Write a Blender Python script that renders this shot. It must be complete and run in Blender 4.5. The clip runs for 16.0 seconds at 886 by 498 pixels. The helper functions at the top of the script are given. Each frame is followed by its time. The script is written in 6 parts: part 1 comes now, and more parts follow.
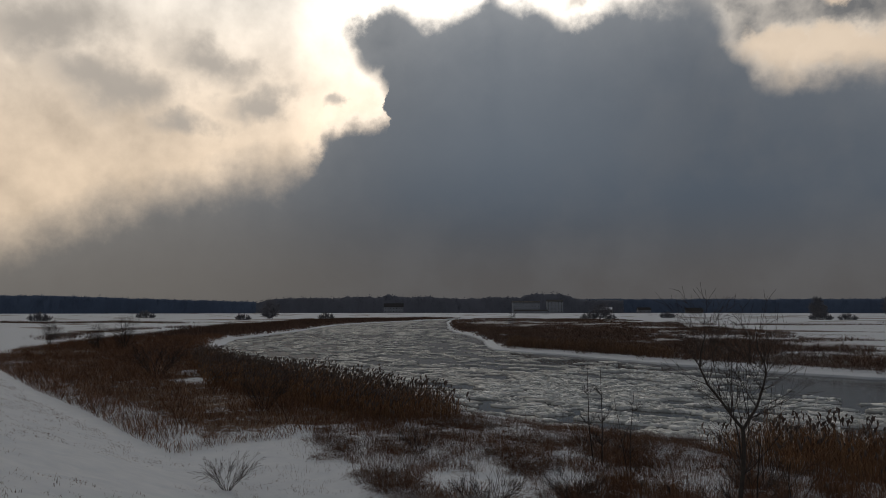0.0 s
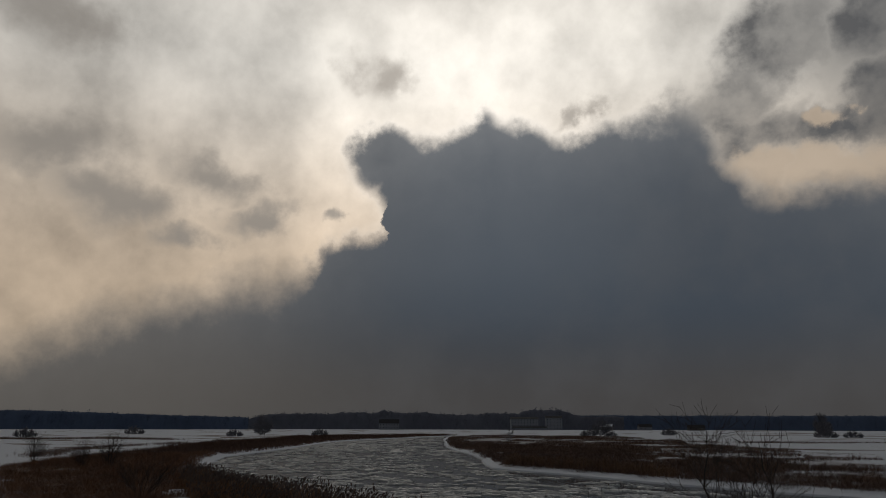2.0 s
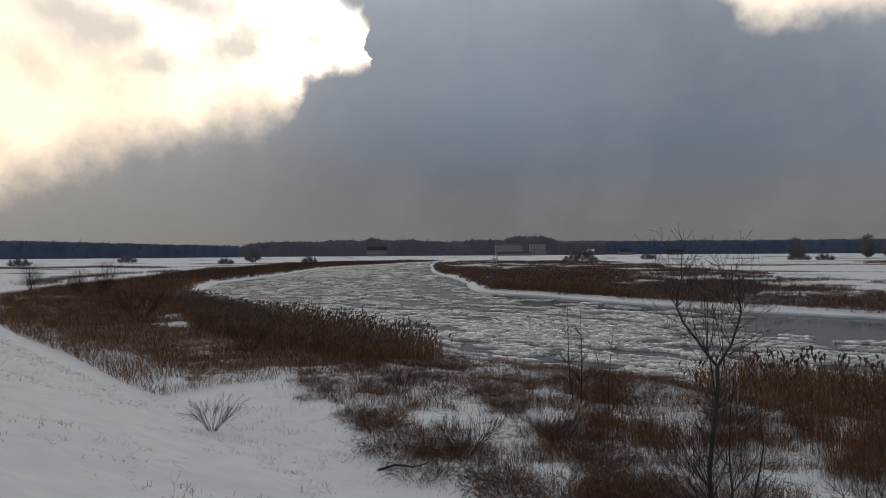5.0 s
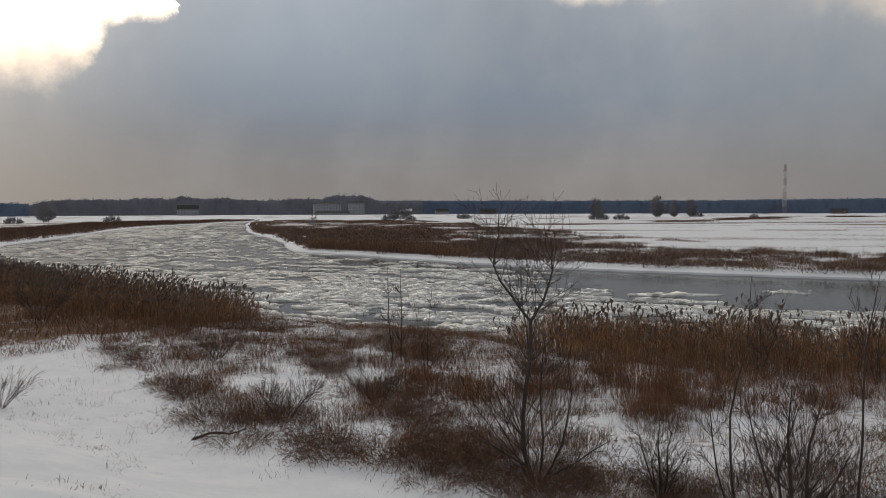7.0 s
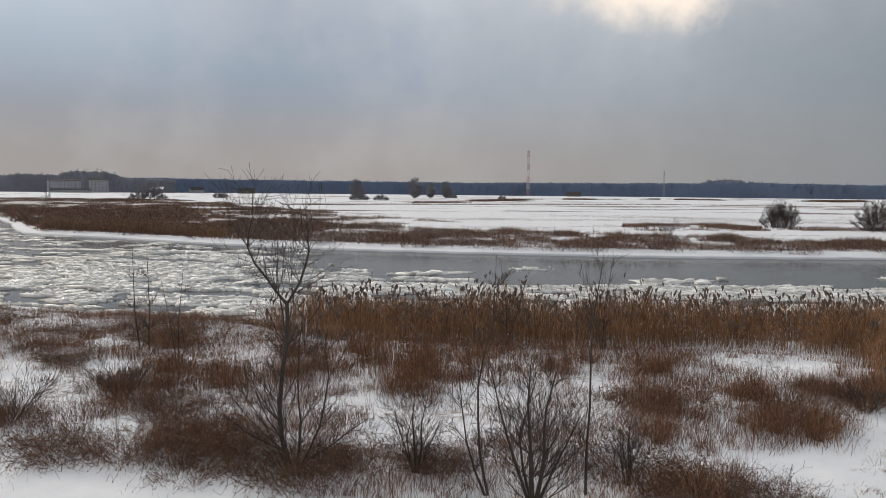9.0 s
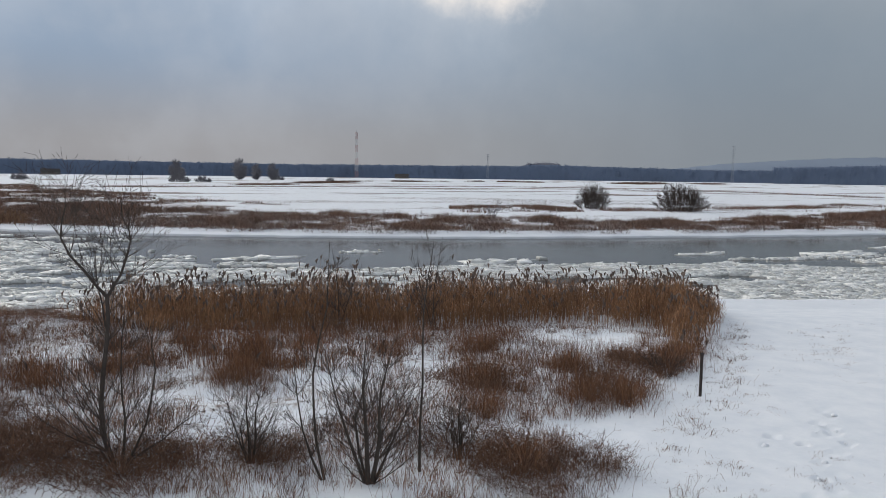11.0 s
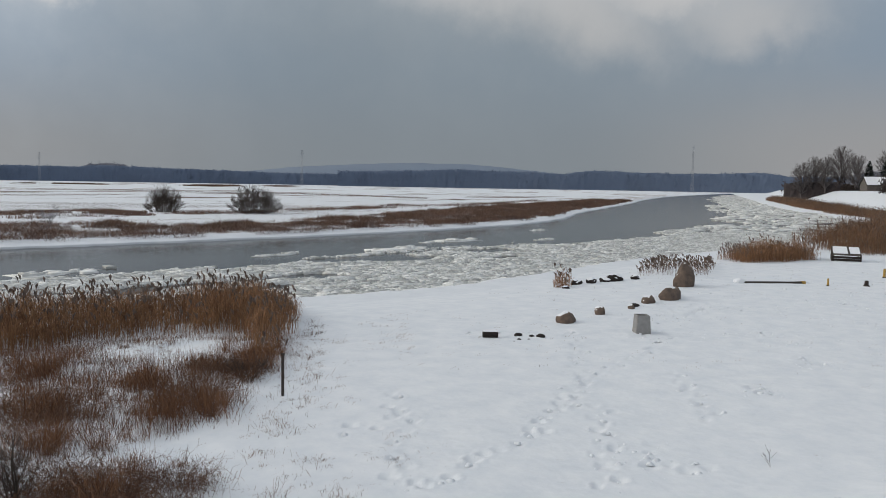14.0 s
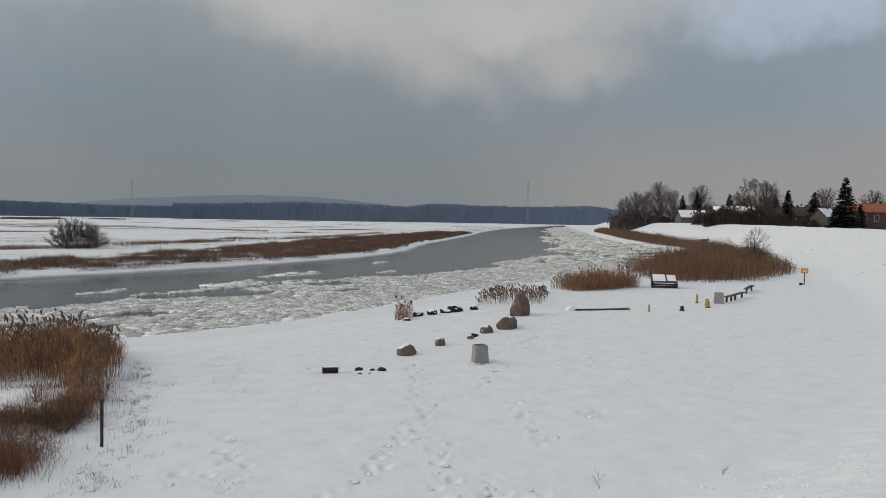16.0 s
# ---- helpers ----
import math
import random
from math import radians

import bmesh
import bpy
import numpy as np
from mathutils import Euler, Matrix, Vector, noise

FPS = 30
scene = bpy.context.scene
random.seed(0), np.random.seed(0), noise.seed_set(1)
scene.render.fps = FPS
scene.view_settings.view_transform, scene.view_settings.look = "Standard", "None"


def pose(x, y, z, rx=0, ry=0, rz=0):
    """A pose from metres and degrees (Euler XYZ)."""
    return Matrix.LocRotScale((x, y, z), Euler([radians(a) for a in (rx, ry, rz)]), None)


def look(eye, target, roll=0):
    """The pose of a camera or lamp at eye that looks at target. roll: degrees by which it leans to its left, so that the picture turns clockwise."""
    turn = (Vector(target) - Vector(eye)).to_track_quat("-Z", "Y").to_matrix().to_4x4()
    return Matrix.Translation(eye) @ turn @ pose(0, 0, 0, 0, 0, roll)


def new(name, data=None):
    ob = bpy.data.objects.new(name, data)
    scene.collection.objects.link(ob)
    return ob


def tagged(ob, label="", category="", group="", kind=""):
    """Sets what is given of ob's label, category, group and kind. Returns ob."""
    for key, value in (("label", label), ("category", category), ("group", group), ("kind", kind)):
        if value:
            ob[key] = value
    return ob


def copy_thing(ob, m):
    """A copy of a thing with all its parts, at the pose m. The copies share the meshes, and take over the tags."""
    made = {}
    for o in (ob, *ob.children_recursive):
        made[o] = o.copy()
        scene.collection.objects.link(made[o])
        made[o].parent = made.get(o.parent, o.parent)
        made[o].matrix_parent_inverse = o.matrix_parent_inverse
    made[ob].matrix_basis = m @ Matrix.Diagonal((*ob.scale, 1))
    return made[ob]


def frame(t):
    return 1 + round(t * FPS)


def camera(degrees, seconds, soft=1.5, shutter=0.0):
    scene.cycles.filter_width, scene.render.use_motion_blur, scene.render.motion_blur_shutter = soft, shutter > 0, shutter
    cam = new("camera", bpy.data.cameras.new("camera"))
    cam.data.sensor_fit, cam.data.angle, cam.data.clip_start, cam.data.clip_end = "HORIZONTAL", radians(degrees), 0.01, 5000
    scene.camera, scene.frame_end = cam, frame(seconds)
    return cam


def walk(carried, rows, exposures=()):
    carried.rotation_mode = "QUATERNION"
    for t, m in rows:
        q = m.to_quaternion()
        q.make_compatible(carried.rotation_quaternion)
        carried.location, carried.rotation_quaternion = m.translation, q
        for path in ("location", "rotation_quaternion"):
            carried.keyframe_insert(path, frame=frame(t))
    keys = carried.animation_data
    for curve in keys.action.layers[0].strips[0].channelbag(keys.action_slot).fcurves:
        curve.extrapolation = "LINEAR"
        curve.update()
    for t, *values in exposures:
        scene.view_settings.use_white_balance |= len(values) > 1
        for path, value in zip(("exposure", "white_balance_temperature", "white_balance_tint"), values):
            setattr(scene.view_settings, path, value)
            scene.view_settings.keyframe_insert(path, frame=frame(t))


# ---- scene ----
cam = camera(59.45, 16.0, soft=0.75)


def aim(x, y, z, turn, tilt, lean):
    """A camera pose: turn clockwise from +y, tilt up and lean, in degrees."""
    a, b = radians(turn), radians(tilt)
    way = Vector((math.sin(a) * math.cos(b), math.cos(a) * math.cos(b), math.sin(b)))
    eye = Vector((x, y, z))
    return look(eye, eye + way * 10, lean)


# seconds, eye, turn, tilt, lean
PATH = [
    (0.0, -0.00, -0.18, 5.53, -32.064, 4.437, 0.023),
    (0.5, 0.01, -0.20, 5.53, -32.032, 7.029, 0.035),
    (1.0, 0.01, -0.21, 5.52, -32.053, 10.204, 0.186),
    (1.5, 0.00, -0.19, 5.52, -31.919, 12.182, 0.298),
    (2.0, -0.00, -0.15, 5.53, -31.857, 12.822, 0.174),
    (2.5, 0.00, -0.13, 5.53, -31.979, 9.620, 0.103),
    (3.0, 0.01, -0.13, 5.52, -32.090, 6.063, 0.130),
    (3.5, 0.01, -0.14, 5.52, -32.138, 3.948, 0.105),
    (3.7, 0.01, -0.14, 5.50, -32.132, 3.064, 0.209),
    (5.8, 0.08, -0.18, 5.53, -27.358, -1.046, -0.485),
    (6.0, 0.05, -0.14, 5.53, -25.785, -1.523, -0.424),
    (6.5, 0.01, -0.11, 5.53, -21.953, -2.498, -0.337),
    (7.0, -0.08, 0.02, 5.52, -17.522, -2.834, -0.172),
    (7.5, -0.16, 0.08, 5.54, -13.724, -2.833, 0.035),
    (8.0, -0.16, 0.03, 5.55, -8.317, -2.979, 0.306),
    (8.5, -0.11, 0.03, 5.54, -5.314, -3.386, 0.415),
    (9.0, -0.01, 0.18, 5.53, -0.000, -4.239, 0.539),
    (9.2, -0.01, 0.19, 5.52, 1.612, -4.712, 0.649),
    (11.5, -0.15, -0.08, 5.67, 17.531, -5.628, 0.763),
    (12.0, -0.20, -0.12, 5.69, 23.897, -5.586, 0.914),
    (12.5, -0.14, 0.01, 5.67, 29.077, -5.432, 1.162),
    (13.0, -0.10, 0.13, 5.65, 33.080, -5.223, 1.219),
    (13.5, -0.03, 0.22, 5.64, 38.363, -5.094, 1.145),
    (14.0, 0.04, 0.27, 5.66, 43.256, -4.808, 0.993),
    (14.5, 0.09, 0.25, 5.65, 45.366, -4.202, 0.935),
    (15.0, 0.16, 0.24, 5.66, 48.094, -3.366, 1.033),
    (15.5, 0.24, 0.24, 5.68, 50.409, -2.783, 1.097),
    (16.0, 0.27, 0.26, 5.68, 54.740, -2.219, 0.963),
]
EXPOSURES = [
    (0.0, -1.85, 6500, 10), (0.5, -2.1, 6500, 10), (1.0, -2.3, 6500, 10), (1.5, -2.45, 6500, 10), (2.0, -2.5, 6500, 10), (2.5, -2.2, 6500, 10), (3.0, -1.9, 6400, 10), (3.5, -1.65, 6300, 10),
    (5.8, -0.74, 6600, 10), (6.5, -0.58, 6800, 11), (7.0, -0.46, 6850, 11), (8.0, -0.2, 6850, 11), (8.5, 0.05, 6850, 11), (9.0, 0.12, 6800, 11), (11.5, 0.05, 6170, 9), (14.0, -0.05, 6350, 8), (16.0, -0.15, 6600, 8)]
walk(cam, [(t, aim(*row)) for t, *row in PATH], EXPOSURES)

# ---- sky and sun ----
SUN_AZ, SUN_EL = -29.0, 25.0
world = bpy.data.worlds.new("world")
scene.world = world
world.use_nodes = True
WT = world.node_tree
WT.nodes.clear()


def wnode(kind, **props):
    n = WT.nodes.new(kind)
    for k, v in props.items():
        if k == "operation":
            n.operation = v
        elif k == "noise_dimensions":
            n.noise_dimensions = v
        elif k == "gradient_type":
            n.gradient_type = v
        elif k == "vector_type":
            n.vector_type = v
        elif k == "interpolation_type":
            n.interpolation_type = v
    return n


def put(node, index, value):
    if isinstance(value, bpy.types.NodeSocket):
        WT.links.new(value, node.inputs[index])
    else:
        node.inputs[index].default_value = value


def wmath(op, a, b=0.0, c=0.0):
    n = wnode("ShaderNodeMath", operation=op)
    put(n, 0, a), put(n, 1, b), put(n, 2, c)
    return n.outputs[0]


def wstep(value, lo, hi):
    n = wnode("ShaderNodeMapRange", interpolation_type="SMOOTHSTEP")
    put(n, 0, value), put(n, 1, lo), put(n, 2, hi)
    n.inputs[3].default_value, n.inputs[4].default_value = 0.0, 1.0
    return n.outputs[0]


def wmix(fac, a, b):
    n = WT.nodes.new("ShaderNodeMix")
    n.data_type = "RGBA"
    put(n, 0, fac)
    put(n, 6, a if isinstance(a, bpy.types.NodeSocket) else (*a, 1))
    put(n, 7, b if isinstance(b, bpy.types.NodeSocket) else (*b, 1))
    return n.outputs[2]


def wadd(a, b, fac=1.0):
    n = WT.nodes.new("ShaderNodeMix")
    n.data_type, n.blend_type = "RGBA", "ADD"
    put(n, 0, fac)
    put(n, 6, a if isinstance(a, bpy.types.NodeSocket) else (*a, 1))
    put(n, 7, b if isinstance(b, bpy.types.NodeSocket) else (*b, 1))
    return n.outputs[2]


def wnoise(vec, scale, detail=4.0, rough=0.5):
    n = wnode("ShaderNodeTexNoise")
    put(n, "Vector", vec), put(n, "Scale", scale), put(n, "Detail", detail), put(n, "Roughness", rough)
    return n.outputs[0]


heaven = WT.nodes.new("ShaderNodeTexCoord").outputs["Generated"]
xyz = WT.nodes.new("ShaderNodeSeparateXYZ")
put(xyz, 0, heaven)
az = wmath("MULTIPLY", wmath("ARCTAN2", xyz.outputs[0], xyz.outputs[1]), 57.2958)
el = wmath("MULTIPLY", wmath("ARCSINE", xyz.outputs[2]), 57.2958)
big = wmath("SUBTRACT", wnoise(heaven, 5.0, 3.0), 0.5)
mid = wmath("SUBTRACT", wnoise(heaven, 13.0, 6.0, 0.55), 0.5)
fine = wmath("SUBTRACT", wnoise(heaven, 30.0, 6.0, 0.6), 0.5)
wu = wmath("ADD", wmath("MULTIPLY_ADD", mid, 2.6, az), wmath("MULTIPLY", fine, 2.2))
wv = wmath("ADD", wmath("MULTIPLY_ADD", wmath("SUBTRACT", wnoise(heaven, 17.0, 6.0, 0.55), 0.5), 2.4, el), wmath("MULTIPLY", fine, -2.0))
firm, loose = WT.nodes.new("ShaderNodeCombineXYZ"), WT.nodes.new("ShaderNodeCombineXYZ")
put(firm, 0, wu), put(firm, 1, wv)
put(loose, 0, wmath("MULTIPLY_ADD", mid, 8.0, wu)), put(loose, 1, wmath("MULTIPLY_ADD", wmath("SUBTRACT", wnoise(heaven, 9.0, 5.0, 0.5), 0.5), 5.0, wv))
firm, loose = firm.outputs[0], loose.outputs[0]


def puff(a, e, ra, re, turn=0.0, on=None):
    """A soft cloud round a direction: 1 in its middle, 0 at its rim; degrees."""
    m = wnode("ShaderNodeMapping", vector_type="TEXTURE")
    put(m, 0, on or loose)
    m.inputs["Location"].default_value, m.inputs["Scale"].default_value = (a, e, 0), (ra, re, 1)
    m.inputs["Rotation"].default_value = (0, 0, radians(turn))
    g = wnode("ShaderNodeTexGradient", gradient_type="SPHERICAL")
    WT.links.new(m.outputs[0], g.inputs[0])
    return g.outputs[1]


def union(puffs, on=None):
    out = None
    for p in puffs:
        g = puff(*p, on=on)
        if out is None:
            out = g
        else:
            n = wnode("ShaderNodeMath", operation="SMOOTH_MAX")
            put(n, 0, out), put(n, 1, g), put(n, 2, 0.12)
            out = n.outputs[0]
    return out


# the dark bank: its upper edge by azimuth, then a tower's overhang
EDGE = [(-90, 3.0), (-70, 3.6), (-61.5, 5.0), (-55, 7.6), (-51.5, 8.8), (-47.7, 9.7), (-43.7, 10.4), (-41.7, 10.9), (-41.1, 12.3), (-39.7, 13.2), (-36.6, 13.6), (-35.7, 20.7), (-31.2, 21.2), (-29.4, 21.8), (-28.1, 22.6), (-26.3, 21.5), (-24.6, 21.7),
        (-22.4, 20.5), (-19.8, 21.4), (-16.0, 21.4), (-13.9, 21.9), (-12.6, 20.8), (-11.4, 18.4), (-10.2, 16.6), (-8.5, 15.8), (-5.1, 15.5), (-1, 15.5), (4, 15.9), (8, 14.4), (12, 12.9), (16, 12.6), (20, 14.5), (34, 17.0), (42, 14.5), (60, 13.0), (72, 15.0), (90, 16.0)]
curve = WT.nodes.new("ShaderNodeFloatCurve")
c = curve.mapping.curves[0]
for k, (a, e) in enumerate(EDGE):
    u, v = (a + 90) / 180, e / 30
    if k in (0, len(EDGE) - 1):
        c.points[0 if k == 0 else -1].location = (u, v)
    else:
        c.points.new(u, v)
for p in c.points:
    p.handle_type = "VECTOR"
curve.mapping.update()
put(curve, 1, wmath("MULTIPLY_ADD", wu, 1 / 180, 0.5))
edge = wmath("MULTIPLY", curve.outputs[0], 30.0)
below = wmath("SUBTRACT", edge, wv)
OVER = [(-36.1, 19.3, 4.2, 3.3), (-34.6, 17.6, 3.6, 4.2)]
over = wmath("MULTIPLY_ADD", union(OVER, firm), 5.0, -1.6)
below = wmath("MAXIMUM", below, over)
crisp = wmath("MULTIPLY", wstep(az, -45.0, -39.0), wstep(az, -8.0, -19.0))
soft_edge = wmath("MULTIPLY_ADD", wmath("MAXIMUM", crisp, wmath("MULTIPLY", wmath("MULTIPLY", wstep(az, -20.0, -12.0), wstep(az, 8.0, 0.0)), 0.7)), -2.1, 3.0)
bank = wstep(wmath("DIVIDE", below, soft_edge), -1.0, 1.0)
# how deep the light reaches into the bank from its bright edge
DEEP = [(-90, 3.0), (-62, 5.0), (-55, 7.8), (-48, 10.5), (-43, 13.5), (-39, 17.5), (-35, 21.0), (-22, 22.0), (-14, 21.0), (-9, 19.0), (-2, 16.0), (6, 8.0), (90, 8.0)]
reach_in = WT.nodes.new("ShaderNodeFloatCurve")
c = reach_in.mapping.curves[0]
for k, (a, e) in enumerate(DEEP):
    u, v = (a + 90) / 180, e / 30
    if k in (0, len(DEEP) - 1):
        c.points[0 if k == 0 else -1].location = (u, v)
    else:
        c.points.new(u, v)
reach_in.mapping.update()
put(reach_in, 1, wmath("MULTIPLY_ADD", wu, 1 / 180, 0.5))
deep = wmath("MAXIMUM", below, wmath("SUBTRACT", wmath("MULTIPLY", reach_in.outputs[0], 30.0), wv))
inner = wmath("EXPONENT", wmath("MULTIPLY", wmath("MAXIMUM", deep, 0.0), -1 / 5.0))
rim = wmath("EXPONENT", wmath("MULTIPLY", wmath("ABSOLUTE", wmath("ADD", below, 0.5)), -1 / 0.7))
# broken clouds higher up
HIGH = [(-10.3, 22.2, 5.0, 3.6, 30), (-6.5, 26.0, 6.5, 4.6, 40), (-8.3, 19.7, 6.0, 2.6, 0), (-4.4, 19.0, 6.0, 2.2, 8), (-0.6, 20.9, 4.4, 3.2, 30), (-12.8, 21.4, 5.5, 2.8, 20), (-10.0, 19.4, 4.5, 2.8, 0), (1, 27, 9, 4.0, 35), (9, 22, 10, 5, 0)]
PALE = [(-36.6, 25.7, 3.6, 2.5, -10), (-61.4, 27.0, 7, 3.4, -10), (-60.3, 18.1, 7, 2.6, 0), (-55.4, 15.6, 7, 2.7, -10), (-46.0, 14.5, 3.6, 1.7, 0), (-51.4, 12.6, 4.5, 1.6, 0), (-21.9, 22.7, 2.0, 1.4, 20), (-39.8, 14.9, 1.2, 1.2, 0), (-49.8, 17.6, 5, 1.8, -20)]
high = wmath("MULTIPLY", wstep(union(HIGH), -0.05, 0.7), wmath("MULTIPLY_ADD", mid, 2.4, 0.85))
pale = wstep(union(PALE), -0.05, 0.9)

# light of the veil round the hidden sun
sun_dir = Vector((math.sin(radians(SUN_AZ)) * math.cos(radians(SUN_EL)), math.cos(radians(SUN_AZ)) * math.cos(radians(SUN_EL)), math.sin(radians(SUN_EL))))
dot = wnode("ShaderNodeVectorMath", operation="DOT_PRODUCT")
put(dot, 0, heaven)
dot.inputs[1].default_value = sun_dir
apart = wmath("MULTIPLY", wmath("ARCCOSINE", wmath("MINIMUM", dot.outputs[1], 1.0)), 57.2958)
glow_near = wmath("EXPONENT", wmath("MULTIPLY", apart, -1 / 9.0))
glow_wide = wmath("EXPONENT", wmath("MULTIPLY", apart, -1 / 34.0))

# veil: warm near the horizon, whiter high up
low_warm = wstep(el, 27.0, 8.0)
veil = wmix(low_warm, (1.04, 0.99, 0.90), (1.22, 0.95, 0.68))
streak = wmath("ADD", wmath("MULTIPLY_ADD", mid, 1.3, 1.0), wmath("MULTIPLY", big, 0.5))
amount = wmath("ADD", wmath("MULTIPLY", glow_wide, 3.0), wmath("MULTIPLY", glow_near, 0.9))
amount = wmath("MULTIPLY", wmath("ADD", amount, 2.1), wmath("MULTIPLY", streak, wmath("MULTIPLY_ADD", wstep(el, 10.0, 20.0), 0.2, 0.82)))
scaled = wnode("ShaderNodeVectorMath", operation="SCALE")
put(scaled, 0, veil), put(scaled, 3, amount)
veil = scaled.outputs[0]

# grey cloud: blue-grey in the body, paler and warmer down at the horizon, darker again further round
body = wmix(wstep(el, 9.0, 1.5), (0.245, 0.312, 0.405), (0.315, 0.303, 0.303))
body = wmix(wmath("MULTIPLY", wstep(wmath("ADD", big, mid), -0.2, 0.3), wmath("MULTIPLY_ADD", wstep(az, -18.0, 4.0), -0.08, 0.30)), body, (0.45, 0.46, 0.485))
body = wmix(wmath("MULTIPLY", wmath("MULTIPLY", wstep(az, -8.0, -28.0), wstep(el, 5.0, 13.0)), 0.75), body, (0.43, 0.515, 0.625))
body = wmix(wmath("MULTIPLY", wstep(az, -26.0, -58.0), 0.62), body, (0.52, 0.475, 0.42))
body = wmix(wmath("MULTIPLY", wstep(az, -8.0, 40.0), wmath("MULTIPLY", wstep(az, 100.0, 48.0), 0.78)), body, (0.19, 0.225, 0.255))
body = wmix(wmath("MULTIPLY", wmath("MULTIPLY", wstep(az, 52.0, 72.0), wstep(el, 10.0, 2.0)), 0.6), body, (0.36, 0.345, 0.34))
lit = wmath("MULTIPLY", inner, wmath("MULTIPLY_ADD", glow_wide, 0.75, 0.05))
body = wadd(body, (0.88, 0.84, 0.78), lit)
upper = wmix(wstep(el, 14.0, 45.0), (0.46, 0.48, 0.51), (0.50, 0.53, 0.58))

clear = WT.nodes.new("ShaderNodeTexSky")
clear.sky_type = "NISHITA"
clear.sun_disc = False
clear.sun_elevation, clear.sun_rotation = radians(SUN_EL), radians(SUN_AZ)
clear_low = wnode("ShaderNodeVectorMath", operation="SCALE")
put(clear_low, 0, clear.outputs[0]), put(clear_low, 3, 0.10)

sky = wmix(0.92, clear_low.outputs[0], veil)
sky = wmix(wmath("MULTIPLY", pale, 0.85), sky, wadd((1.05, 0.97, 0.88), (1.3, 1.12, 0.92), wmath("MULTIPLY", glow_wide, 0.7)))
sky = wmix(wmath("MULTIPLY", high, 0.9), sky, wadd((0.48, 0.49, 0.51), (0.9, 0.85, 0.78), wmath("MULTIPLY", glow_wide, 0.35)))
# away from the sun, and overhead, the cover closes
closed = wmath("MAXIMUM", wstep(az, -10.0, 8.0), wmath("MAXIMUM", wstep(el, 28.0, 46.0), wstep(az, -70.0, -110.0)))
sky = wmix(closed, sky, upper)
sky = wmix(wmath("MULTIPLY", wmath("MULTIPLY", rim, crisp), wmath("MULTIPLY", glow_near, 0.9)), sky, (6.0, 5.6, 5.1))
sky = wmix(wmath("MULTIPLY", wstep(union([(-9.0, 17.0, 3.4, 1.7), (-4.0, 16.6, 7, 1.6), (-3.5, 20.0, 1.6, 0.8), (2.5, 16.8, 7, 2.0)]), 0.0, 0.6), 0.85), sky, (2.6, 2.1, 1.6))
sky = wmix(bank, sky, body)
# thin places in the cover
THIN = [(44, 14.8, 13, 4.2, -20), (53, 11.8, 10, 3.6, -20), (64, 11.2, 7.5, 3.2), (59, 13.4, 12, 3.4)]
GAPS = [(14.5, 14.2, 8.0, 3.4)]
thin = wstep(union(THIN, firm), -0.05, 0.95)
sky = wmix(wmath("MULTIPLY", thin, 0.42), sky, (0.66, 0.61, 0.57))
sky = wmix(wmath("MULTIPLY", wstep(puff(78, 14.6, 9, 3.6), 0.0, 0.7), 0.6), sky, (0.50, 0.58, 0.72))
sky = wmix(wmath("MULTIPLY", wstep(union(GAPS), 0.0, 1.0), 0.8), sky, (1.10, 0.97, 0.84))
back = WT.nodes.new("ShaderNodeBackground")
put(back, 0, sky)
back.inputs[1].default_value = 1.0
wout = WT.nodes.new("ShaderNodeOutputWorld")
WT.links.new(back.outputs[0], wout.inputs[0])

lamp = bpy.data.lights.new("sun", "SUN")
lamp.energy, lamp.angle, lamp.color = 0.3, radians(20), (1.0, 0.93, 0.84)
sun = new("sun", lamp)
sun.matrix_world = look(sun_dir * 100, (0, 0, 0))


